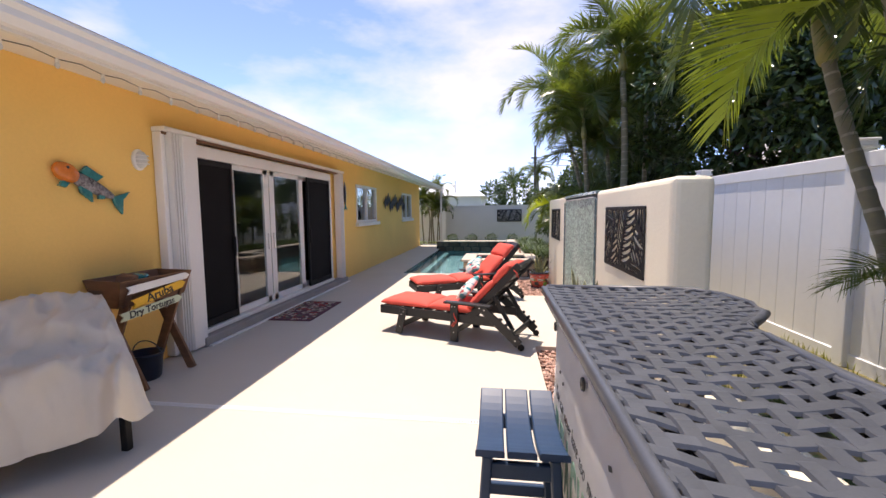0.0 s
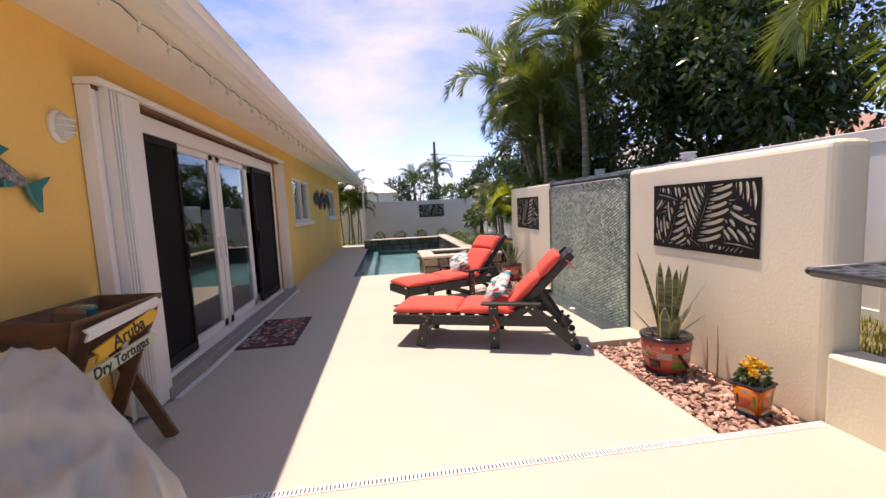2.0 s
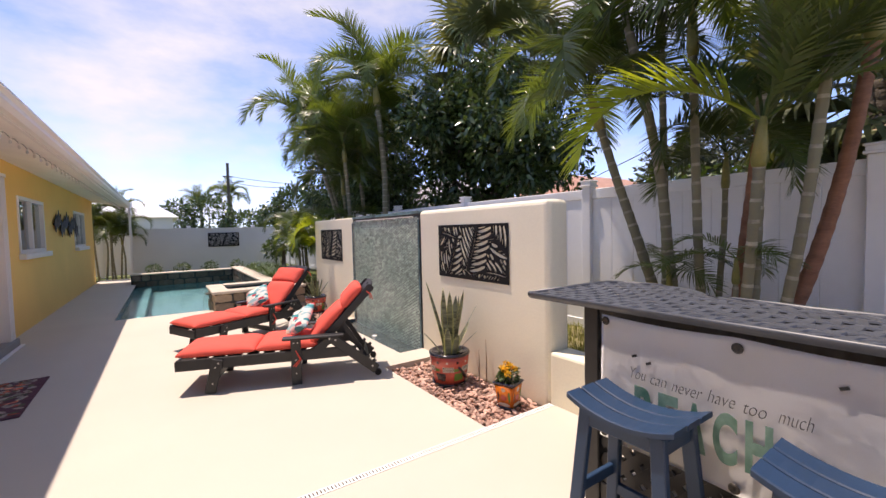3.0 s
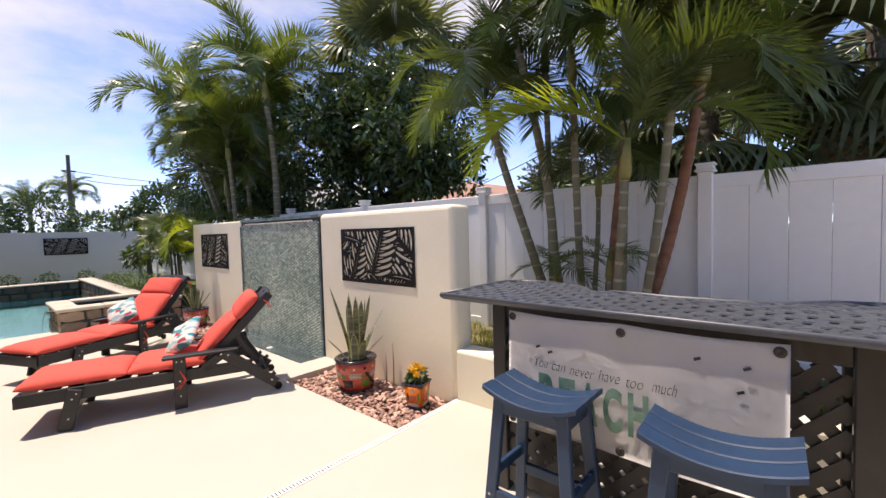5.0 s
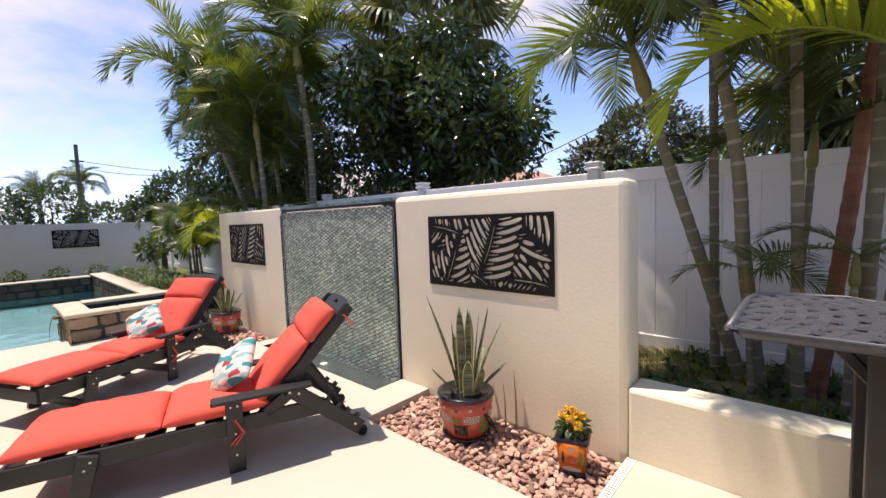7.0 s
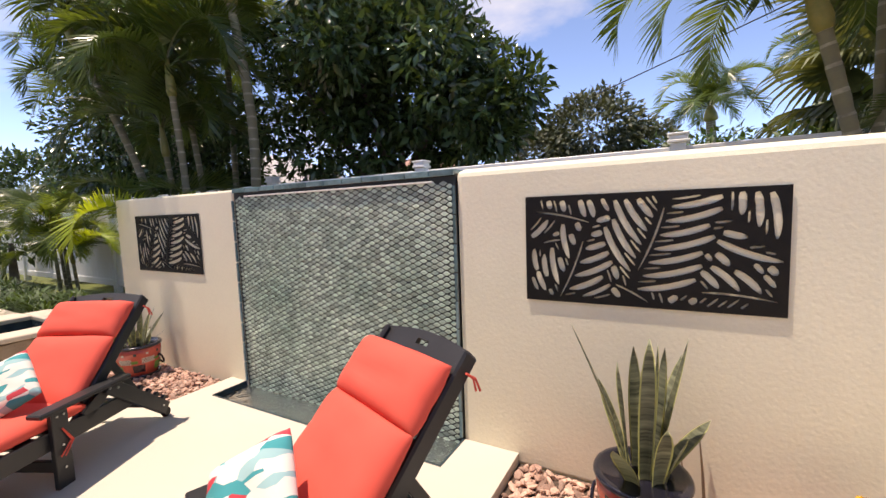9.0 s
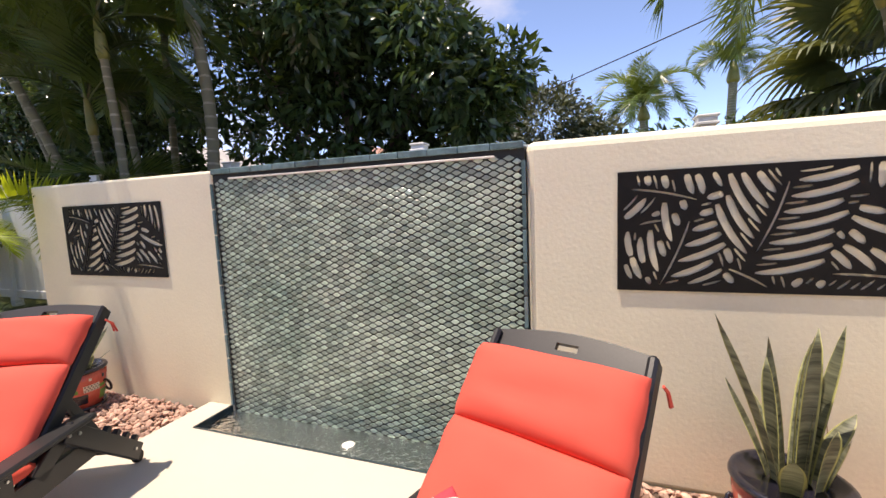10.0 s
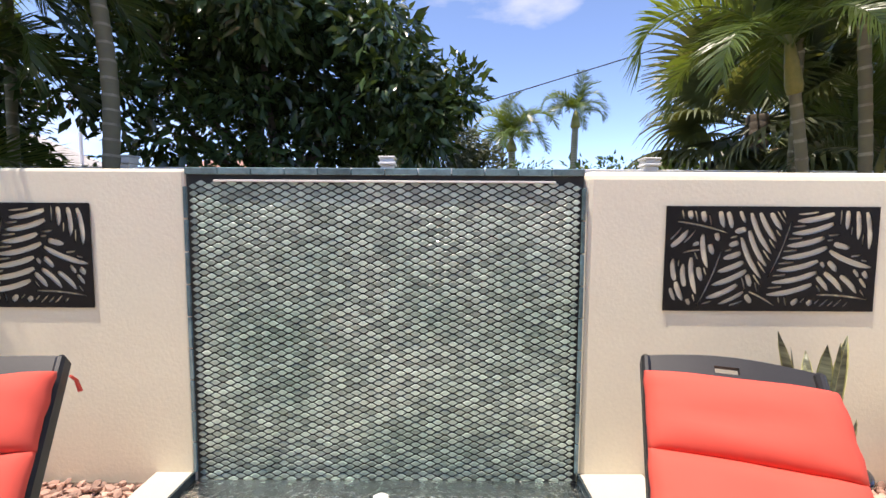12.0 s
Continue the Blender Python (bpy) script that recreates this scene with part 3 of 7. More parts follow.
    for k in range(4):
        c = Vector((1.24, 0, 0.33)) + bd * (0.12 + 0.17 * k) + Vector((0.01, 0, 0.0))
        part("back_slat", beam(bmesh.new(), c + Vector((0, 0.05, 0)), c + Vector((0, W - 0.05, 0)), 0.11, 0.02, up=(-bd.z, 0, bd.x)), M_LUMBER, root)
    # head board with a rounded top and a grip slot
    bm = bmesh.new()
    n = 14
    grip0, grip1, lo = 0.43, 0.57, -0.11
    tops = [(0.03 + (W - 0.06) * i / n, 0.034 + 0.03 * math.sin(math.pi * i / n)) for i in range(n + 1)]
    for i in range(n):
        t = (i + 0.5) / n
        (v0, h0), (v1, h1) = tops[i], tops[i + 1]
        spans = ((lo, h0, h1),) if not grip0 < t < grip1 else ((lo, -0.006, -0.006), (0.022, h0, h1))
        for a, b0, b1 in spans:
            vs = []
            for off in (-0.012, 0.012):
                for v, b in ((v0, a), (v1, a), (v1, b1), (v0, b0)):
                    p = Vector((1.835, 0, 0.965)) + bd * b + Vector((-bd.z, 0, bd.x)) * off
                    vs.append(bm.verts.new((p.x, v, p.z)))
            for f in ((3, 2, 1, 0), (4, 5, 6, 7), (0, 1, 5, 4), (1, 2, 6, 5), (2, 3, 7, 6), (3, 0, 4, 7)):
                bm.faces.new([vs[k] for k in f])
    bmesh.ops.remove_doubles(bm, verts=bm.verts, dist=0.0004)
    part("headboard", bm, M_LUMBER, root, "black head board with a grip slot")
    # long two-fold cushion: two seat pads, back pad, head roll
    cush = [part("seat_pad", puff(0.74, 0.63, 0.13, seed=seed), M_CUSHION, root, "coral seat pad", True, pose(0.295, W / 2, 0.385)),
            part("seat_pad", puff(0.63, 0.63, 0.14, seed=seed + 1), M_CUSHION, root, "coral seat pad", True, pose(0.975, W / 2, 0.388))]
    ang = math.degrees(math.atan2(bd.z, bd.x))
    for name, mid, ln, hh in (("back_pad", 0.26, 0.53, 0.14), ("head_roll", 0.655, 0.29, 0.15)):
        c = Vector((1.24, W / 2, 0.35)) + bd * mid + Vector((-bd.z, 0, bd.x)) * 0.055
        cush.append(part(name, puff(ln, 0.60, hh, seed=seed + 2 + mid), M_CUSHION, root, "coral padded back", True, pose(*c, 0, -ang, 0)))
    for pad, pts in ((cush[1], ((1.06, -0.055, 0.36), (1.10, -0.062, 0.27), (1.03, -0.062, 0.20))), (cush[3], ((1.80, 0.0, 0.93), (1.835, -0.004, 0.90), (1.84, -0.012, 0.85)))):
        for d in (0.0, 0.012):
            part("tie", tube(bmesh.new(), [Vector(p) + Vector((d * k, 0, -d * 0.3 * k)) for k, p in enumerate(pts)], 0.005, 5), M_CUSHION, root, "coral fabric tie")
    return root


def tropical():
    m = bpy.data.materials.new("tropical print canvas")
    m.use_nodes = True
    n, l = m.node_tree.nodes, m.node_tree.links
    tc, vo, rp = n.new("ShaderNodeTexCoord"), n.new("ShaderNodeTexVoronoi"), n.new("ShaderNodeValToRGB")
    mp = n.new("ShaderNodeMapping")
    mp.inputs["Rotation"].default_value, mp.inputs["Scale"].default_value = (0, 0, 0.8), (26, 12, 1)
    l.new(tc.outputs["Object"], mp.inputs["Vector"])
    vo.inputs["Scale"].default_value = 1.0
    l.new(mp.outputs["Vector"], vo.inputs["Vector"])
    rp.color_ramp.interpolation = "CONSTANT"
    rows = ((0.0, (0.75, 0.72, 0.66)), (0.36, (0.03, 0.30, 0.33)), (0.5, (0.75, 0.72, 0.66)), (0.62, (0.55, 0.05, 0.07)), (0.74, (0.60, 0.42, 0.28)), (0.86, (0.30, 0.50, 0.52)))
    while len(rp.color_ramp.elements) < len(rows):
        rp.color_ramp.elements.new(0.5)
    for e, (p, c) in zip(rp.color_ramp.elements, rows):
        e.position, e.color = p, (*c, 1)
    sep = n.new("ShaderNodeSeparateColor")
    l.new(vo.outputs["Color"], sep.inputs["Color"])
    l.new(sep.outputs["Red"], rp.inputs["Fac"])
    l.new(rp.outputs["Color"], n["Principled BSDF"].inputs["Base Color"])
    n["Principled BSDF"].inputs["Roughness"].default_value = 0.85
    return m


M_TROPIC = tropical()
L1 = pose(-1.545, 5.50, 0, 0, 0, -20.0)
L2 = pose(-1.31, 6.94, 0, 0, 0, 25.0)
lounger(L1, "black slatted lounger with coral cushions, back raised, by the gravel", 1.0)
lounger(L2, "black slatted lounger with coral cushions, back raised, by the pool", 5.0)
for base, spin in ((L1, 22), (L2, 8)):
    m = base @ pose(1.08, 0.34, 0.59, 0, 0, spin) @ pose(0, 0, 0, 0, -50, 0) @ pose(0, 0, 0, 0, 0, 38)
    solid("throw_pillow", puff(0.36, 0.36, 0.13, 14, 14, 0.012, base.translation.x, 3.0), M_TROPIC, "white pillow with teal and red tropical print on the lounger", "pillow", smooth=True, m=m, group="throw pillows")


# ---- bar ----
BAR_Z, BAR_X0 = 1.16, 0.225
BACK_PTS = [(2.57, 0.90), (2.55, 1.02), (2.42, 1.10), (2.22, 1.12), (2.05, 1.08), (1.95, 1.00), (1.86, 0.92), (1.70, 0.88), (1.36, 0.86)]
BACK_PTS = BACK_PTS + [(2.72 - y, x) for y, x in BACK_PTS[-2::-1]]


def back_x(y):
    for (ya, xa), (yb, xb) in zip(BACK_PTS, BACK_PTS[1:]):
        if yb <= y <= ya:
            return xa + (xb - xa) * (ya - y) / (ya - yb)
    return BAR_X0


bar = thing("patio_bar", "black lattice patio bar with woven cast aluminium top", "bar")
top = part("bar_top", tube(bmesh.new(), [(BAR_X0 + 0.03, 2.57, BAR_Z)] + [(x, y, BAR_Z) for y, x in BACK_PTS] + [(BAR_X0 + 0.03, 0.14, BAR_Z), (BAR_X0, 0.18, BAR_Z), (BAR_X0, 2.53, BAR_Z), (BAR_X0 + 0.03, 2.57, BAR_Z)], 0.019, 10), M_GUN, bar, "rounded charcoal rim of the woven top", True)
k = 0
y = 0.19
while y < 2.56:
    pts = []
    for i in range(13):
        f = i / 12
        yy = min(2.565, max(0.155, y + 0.10 * (2 * f - 1) ** 2 - 0.05))
        xe = back_x(yy)
        x = BAR_X0 + (xe - BAR_X0) * f
        pts.append(Vector((x, yy, BAR_Z + 0.004 + 0.0045 * math.cos(math.pi * (x - 0.26) / 0.072 + math.pi * k))))
    bm = bmesh.new()
    ring = [[bm.verts.new(p + Vector((0, s * 0.022, dz))) for s, dz in ((-1, -0.004), (1, -0.004), (0.8, 0.004), (-0.8, 0.004))] for p in pts]
    for a, b in zip(ring, ring[1:]):
        for q in range(4):
            bm.faces.new((a[q], a[(q + 1) % 4], b[(q + 1) % 4], b[q]))
    part("cross_slat", bm, M_GUN, top)
    k += 1
    y += 0.072
for i in range(12):
    x = BAR_X0 + 0.045 + 0.072 * i
    run, runs = [], []
    for s in range(100):
        y = 0.155 + 2.41 * s / 99
        if x < back_x(y) - 0.01:
            run.append(Vector((x, y, BAR_Z + 0.004 - 0.0045 * math.cos(math.pi * (y - 0.19) / 0.072 + math.pi * i))))
        elif run:
            runs.append(run)
            run = []
    if run:
        runs.append(run)
    for run in runs:
        if len(run) < 3:
            continue
        bm = bmesh.new()
        ring = [[bm.verts.new(p + Vector((s * 0.0205, 0, dz))) for s, dz in ((-1, -0.004), (1, -0.004), (0.8, 0.004), (-0.8, 0.004))] for p in run]
        for a, b in zip(ring, ring[1:]):
            for q in range(4):
                bm.faces.new((a[q], a[(q + 1) % 4], b[(q + 1) % 4], b[q]))
        part("long_slat", bm, M_GUN, top)
BX0, BX1, BY0, BY1 = 0.33, 0.86, 0.60, 2.16
for x in (BX0, BX1):
    for y in (BY0, BY1):
        part("corner_post", boxes((x - 0.035, x + 0.035, y - 0.045, y + 0.045, 0.0, BAR_Z - 0.02), bevel=0.006), M_BARFRAME, bar)
for z0, z1 in ((0.06, 0.16), (1.045, 1.14)):
    part("front_rail", boxes((BX0 - 0.02, BX0 + 0.02, BY0 + 0.045, BY1 - 0.045, z0, z1), bevel=0.004), M_BARFRAME, bar)
    part("back_rail", boxes((BX1 - 0.02, BX1 + 0.02, BY0 + 0.045, BY1 - 0.045, z0, z1), bevel=0.004), M_BARFRAME, bar)
    for y in (BY0, BY1):
        part("side_rail", boxes((BX0 + 0.035, BX1 - 0.035, y - 0.02, y + 0.02, z0, z1), bevel=0.004), M_BARFRAME, bar)


def lattice(a0, a1, z0, z1, put, pitch=0.105, w=0.048):
    """Two families of diagonal strips in a panel, clipped to it."""
    bm = bmesh.new()
    h, off = z1 - z0, 0.0
    for fam in (1, -1):
        c = a0 - h
        while c < a1 + h:
            s0 = (c, z0) if fam == 1 else (c + h, z0)
            pts = []
            for t in (0.0, 1.0):
                pts.append([s0[0] + fam * h * t, z0 + h * t])
            (pa, qa), (pb, qb) = pts
            lo, hi = 0.0, 1.0
            d = pb - pa
            for edge, sgn in ((a0, 1), (a1, -1)):
                if d:
                    t = (edge - pa) / d
                    if d * sgn > 0:
                        lo = max(lo, t)
                    else:
                        hi = min(hi, t)
            if hi - lo > 0.02:
                beam(bm, put(pa + d * lo, z0 + h * lo, fam), put(pa + d * hi, z0 + h * hi, fam), w, 0.008, up=put(0, 0, 1) - put(0, 0, 0), bevel=0)
            c += pitch
    return bm


part("front_lattice", lattice(BY0 + 0.045, BY1 - 0.045, 0.16, 1.045, lambda a, z, f: Vector((BX0 + 0.005 * f, a, z))), M_BARFRAME, bar, "black diagonal lattice panel")
for y in (BY0, BY1):
    part("side_lattice", lattice(BX0 + 0.035, BX1 - 0.035, 0.16, 1.045, lambda a, z, f, y=y: Vector((a, y + 0.005 * f, z))), M_BARFRAME, bar, "black diagonal lattice panel")
for y in (0.40, 2.32):
    part("bracket", beam(bmesh.new(), (0.55, 1.41 + (y - 1.41) * 0.83, 0.95), (0.55, y, BAR_Z - 0.02), 0.04, 0.04), M_BARFRAME, bar)

# banner on the front of the bar
BAN_X = 0.234
banner = thing("banner", "creased white beach banner hung on the bar with grommets", "banner")
bm = bmesh.new()
NB = 70
grid = []
for i in range(NB + 1):
    col = []
    for j in range(25):
        y, z = 2.045 - 1.225 * i / NB, 1.12 - 0.635 * j / 24
        sag = 0.012 * math.sin(math.pi * ((2.045 - y) / 0.6125 % 1.0)) * (1 - j / 24)
        w = 0.003 * noise.noise((y * 4, z * 3, 2.2)) + 0.003 * noise.noise((y * 11 + z * 6, z * 4, 7.1)) + 0.002 * noise.noise((y * 22 - z * 17, z * 9, 3.3)) + 0.006 * (j / 24) ** 4 * math.sin(y * 9)
        col.append(bm.verts.new((BAN_X + w - 0.02 * j / 24, y, z - sag)))
    grid.append(col)
for i in range(NB):
    for j in range(24):
        bm.faces.new((grid[i][j], grid[i][j + 1], grid[i + 1][j + 1], grid[i + 1][j]))
bmesh.ops.solidify(bm, geom=bm.faces[:], thickness=0.002)
part("cloth", bm, M_BANNER, banner, "", True)
gm = mesh_of(lathe(bmesh.new(), [(0.007, -0.004), (0.020, -0.004), (0.022, 0.0), (0.018, 0.005), (0.009, 0.005), (0.007, 0.0)], 16), "grommet", M_BRONZE, True)
for y, z in ((2.015, 1.09), (1.43, 1.08), (0.85, 1.09), (2.015, 0.515), (1.43, 0.515), (0.85, 0.515)):
    part("grommet", gm, None, banner, m=pose(BAN_X - (0.014 if z > 1.0 else 0.032), y, z, 0, -90, 0))


def lettering(text, size, m, mat, parent, name="lettering", bold=0.0, shear=0.0, label="", width=None):
    cu = bpy.data.curves.new(name, "FONT")
    cu.body, cu.size, cu.align_x, cu.align_y, cu.offset, cu.shear, cu.extrude = text, size, "CENTER", "CENTER", bold, shear, 0.0008
    tmp = bpy.data.objects.new(name, cu)
    scene.collection.objects.link(tmp)
    bpy.context.view_layer.update()
    me = bpy.data.meshes.new_from_object(tmp)
    bpy.data.objects.remove(tmp)
    me.materials.clear()
    me.materials.append(mat)
    xs = [v.co.x for v in me.vertices]
    if width:
        m = m @ Matrix.Diagonal((width / (max(xs) - min(xs)), 1, 1, 1))
    ob = new(name, me)
    ob.parent, ob.matrix_basis = parent, m
    if label:
        ob["label"] = label
    return ob


FACE = Matrix(((0, 0, -1, 0), (-1, 0, 0, 0), (0, 1, 0, 0), (0, 0, 0, 1)))
for word, y0, dz in (("You", 1.842, 0.008), ("can", 1.742, 0.004), ("never", 1.62, 0.0), ("have", 1.485, 0.004), ("too", 1.37, 0.0), ("much", 1.245, 0.004)):
    lettering(word, 0.08, Matrix.Translation((BAN_X - 0.025, y0, 0.855 + dz)) @ FACE, M_INK, banner, bold=-0.0015, shear=0.35, label="dark script lettering", width=0.026 * len(word) - 0.004)
for ch, y0 in zip("BEACH", (1.81, 1.695, 1.58, 1.465, 1.35)):
    lettering(ch, 0.27, Matrix.Translation((BAN_X - 0.030, y0, 0.695)) @ FACE, M_GREEN, banner, bold=0.012, label="bold sea green block letter", width=0.088)
for y, z in ((1.86, 0.91), (1.79, 0.89), (1.12, 0.98), (0.95, 0.97), (0.97, 0.87)):
    part("printed_bird", boxes((-0.013, 0.013, -0.006, 0.006, -0.001, 0.001)), M_INK, banner, m=Matrix.Translation((BAN_X - 0.014, y, z + 0.035)) @ FACE @ pose(0, 0, 0, 0, 0, 25))


# ---- stools ----
def stool(m):
    root = thing("bar_stool", "navy blue slatted saddle bar stool at the patio bar", "stool", m, group="stools at the bar")
    for x in (-0.107, 0.0, 0.107):
        bm = bmesh.new()
        ring = []
        for i in range(13):
            y = -0.245 + 0.49 * i / 12
            z = 0.735 + 0.055 * (y / 0.245) ** 2
            ring.append([bm.verts.new((x + a, y, z + b)) for a, b in ((-0.049, -0.012), (0.049, -0.012), (0.049, 0.008), (0.044, 0.013), (-0.044, 0.013), (-0.049, 0.008))])
        for a, b in zip(ring, ring[1:]):
            for q in range(6):
                bm.faces.new((a[q], a[(q + 1) % 6], b[(q + 1) % 6], b[q]))
        bm.faces.new(ring[0]), bm.faces.new(ring[-1])
        part("seat_slat", bm, M_STOOL, root)
    for sx in (-1, 1):
        for sy in (-1, 1):
            leg = part("leg", beam(bmesh.new(), (sx * 0.115, sy * 0.165, 0.745), (sx * 0.165, sy * 0.225, 0.0), 0.06, 0.035, up=(1, 0, 0), bevel=0.005), M_STOOL, root)
        part("apron", beam(bmesh.new(), (sx * 0.118, -0.17, 0.70), (sx * 0.118, 0.17, 0.70), 0.025, 0.06), M_STOOL, root)
        part("stretcher", beam(bmesh.new(), (sx * 0.147, -0.20, 0.26), (sx * 0.147, 0.20, 0.26), 0.025, 0.055), M_STOOL, root)
    for sy in (-1, 1):
        part("apron", beam(bmesh.new(), (-0.118, sy * 0.17, 0.69), (0.118, sy * 0.17, 0.69), 0.025, 0.06), M_STOOL, root)
        part("stretcher", beam(bmesh.new(), (-0.14, sy * 0.20, 0.36), (0.14, sy * 0.20, 0.36), 0.025, 0.055), M_STOOL, root)
        for sx in (-1, 1):
            part("bolt", tube(bmesh.new(), [(sx * 0.155, sy * 0.205, 0.26), (sx * 0.172, sy * 0.205, 0.26)], 0.007, 6), M_METAL, root)
    return root


s1 = stool(pose(0.05, 1.755, 0))
copy_thing(s1, pose(0.025, 1.02, 0, 0, 0, 2))


# ---- water wall, basin, drain ----
from mathutils.geometry import delaunay_2d_cdt

ww = thing("water_wall", "wall of grey-green leaf shaped tiles with water running down", "fountain", kind="structure")
quarter = [(0.0385, 0.0), (0.0223, 0.0098), (0.012, 0.0168)]
hexes = [(s * a, s * b) for s in (1, -1) for a, b in quarter + [(0.0, 0.0196)] + [(-a, b) for a, b in quarter[:0:-1]]]


def tile_bits():
    v = [(0.0, a * 0.85, b * 0.83) for a, b in hexes] + [(-0.003, a * 0.83, b * 0.80) for a, b in hexes] + [(-0.0055, a * 0.70, b * 0.66) for a, b in hexes]
    f = [tuple(range(24, 36))]
    for o in (0, 12):
        f += [(o + k, o + (k + 1) % 12, o + 12 + (k + 1) % 12, o + 12 + k) for k in range(12)]
    return v, f


tv, tf = tile_bits()
tile_me = bpy.data.meshes.new("tile")
tile_me.from_pydata(tv, [], tf)
finish(tile_me, M_SCALE)
rest_v, rest_f = [], []
ncol, nrow = 51, 46
for i in range(ncol):
    for j in range(nrow):
        y = WATER_Y0 + 0.045 + 0.0446 * i
        z = -0.045 + 0.0403 * j + (0.02 if i % 2 else 0.0)
        if z > WALL_H - 0.075:
            continue
        x = WALL_X + 0.008 + random.uniform(-0.0012, 0.0012)
        if 18 <= i < 33 and 14 <= j < 34:
            part("tile", tile_me, None, ww, m=Matrix.Translation((x, y, z)) @ Matrix.Rotation(random.uniform(-0.03, 0.03), 4, "Z"))
        else:
            o = len(rest_v)
            tilt = random.uniform(-0.03, 0.03)
            rest_v += [(x + a - b * tilt, y + b * (0.8 if i in (0, ncol - 1) else 1.0), z + c) for a, b, c in tv]
            rest_f += [tuple(o + k for k in f) for f in tf]
me = bpy.data.meshes.new("tiles")
me.from_pydata(rest_v, [], rest_f)
tagged(part("tiles", finish(me, M_SCALES), None, ww, "leaf shaped glazed tiles"), kind="stuff")
trim = mesh_of(boxes((-0.012, 0.30, -0.094, 0.094, -0.02, 0.02), bevel=0.004), "trim_tile", M_GLASSTRIM)
for k in range(12):
    part("trim_tile", trim, None, ww, m=pose(WALL_X + 0.002, WATER_Y0 + 0.098 + 0.1932 * k, WALL_H - 0.012))
edge = mesh_of(boxes((-0.012, 0.004, -0.011, 0.011, -0.092, 0.092), bevel=0.003), "edge_tile", M_GLASSTRIM)
for y in (WATER_Y0 + 0.006, WATER_Y1 - 0.006):
    for k in range(9):
        part("edge_tile", edge, None, ww, m=pose(WALL_X - 0.006, y, 0.10 + 0.192 * k))
part("spill_slot", boxes((WALL_X - 0.010, WALL_X + 0.02, WATER_Y0 + 0.17, WATER_Y1 - 0.17, WALL_H - 0.074, WALL_H - 0.062), bevel=0.002), M_WHITE, ww, "white spillway lip")

basin = thing("basin", "shallow dark tiled basin below the water wall", "basin", kind="structure")
BX, BYA, BYB = 0.82, WATER_Y0 - 0.01, WATER_Y1 + 0.01
part("basin_floor", boxes((BX, 1.158, BYA, BYB, -0.10, -0.072)), M_BASIN, basin)
part("basin_rim", boxes((BX - 0.008, BX + 0.006, BYA, BYB, -0.1, 0.003), (BX + 0.006, 1.158, BYA - 0.008, BYA + 0.006, -0.1, 0.003), (BX + 0.006, 1.158, BYB - 0.006, BYB + 0.008, -0.1, 0.003)), M_DARKTILE, basin, "dark tile rim")
bm = lathe(bmesh.new(), [(0.004, 0.0), (0.05, 0.0), (0.055, 0.006), (0.05, 0.014), (0.02, 0.018), (0.004, 0.018)], 20, (1.0, 6.60, -0.060))
part("basin_drain", bm, M_CAP, basin, "round white drain cover", True)
bm = bmesh.new()
n = 24
rows = [[bm.verts.new((BX + 0.006 + 0.33 * i / 4, BYA + 0.008 + (BYB - BYA - 0.016) * j / n, -0.045)) for j in range(n + 1)] for i in range(5)]
for i in range(4):
    for j in range(n):
        bm.faces.new((rows[i][j], rows[i + 1][j], rows[i + 1][j + 1], rows[i][j + 1]))
bw = solid("water_basin", bm, M_STILL, "thin rippling water in the basin", "water", "structure")
bw.visible_shadow = False

drain = thing("trench_drain", "white slotted trench drain across the deck", "drain", kind="structure")
part("channel", boxes((HOUSE_X + 0.05, 1.155, 3.165, 3.215, -0.10, -0.02)), M_INK, drain, "dark channel")
part("edge", boxes((HOUSE_X + 0.05, 1.155, 3.160, 3.170, -0.03, 0.003), bevel=0.001), M_CAP, drain)
part("edge", boxes((HOUSE_X + 0.05, 1.155, 3.210, 3.220, -0.03, 0.003), bevel=0.001), M_CAP, drain)
bar_me = mesh_of(boxes((-0.0075, 0.0075, 3.170, 3.210, -0.015, 0.002)), "grate_bar", M_CAP)
for k in range(208):
    part("grate_bar", bar_me, None, drain, m=Matrix.Translation((HOUSE_X + 0.06 + 0.023 * k, 0, 0)))


# ---- pots and plants ----
def patch(parent, radius, z0, z1, a0, a1, mat, name, proud=0.0015, n=8):
    """A glazed patch that follows the pot's curve between two angles (degrees)."""
    bm = bmesh.new()
    g = []
    for i in range(n + 1):
        a = radians(a0 + (a1 - a0) * i / n)
        g.append([bm.verts.new(((radius(z) + proud) * math.cos(a), (radius(z) + proud) * math.sin(a), z)) for z in (z0 + (z1 - z0) * j / 4 for j in range(5))])
    for i in range(n):
        for j in range(4):
            bm.faces.new((g[i][j], g[i + 1][j], g[i + 1][j + 1], g[i][j + 1]))
    return part(name, bm, mat, parent)


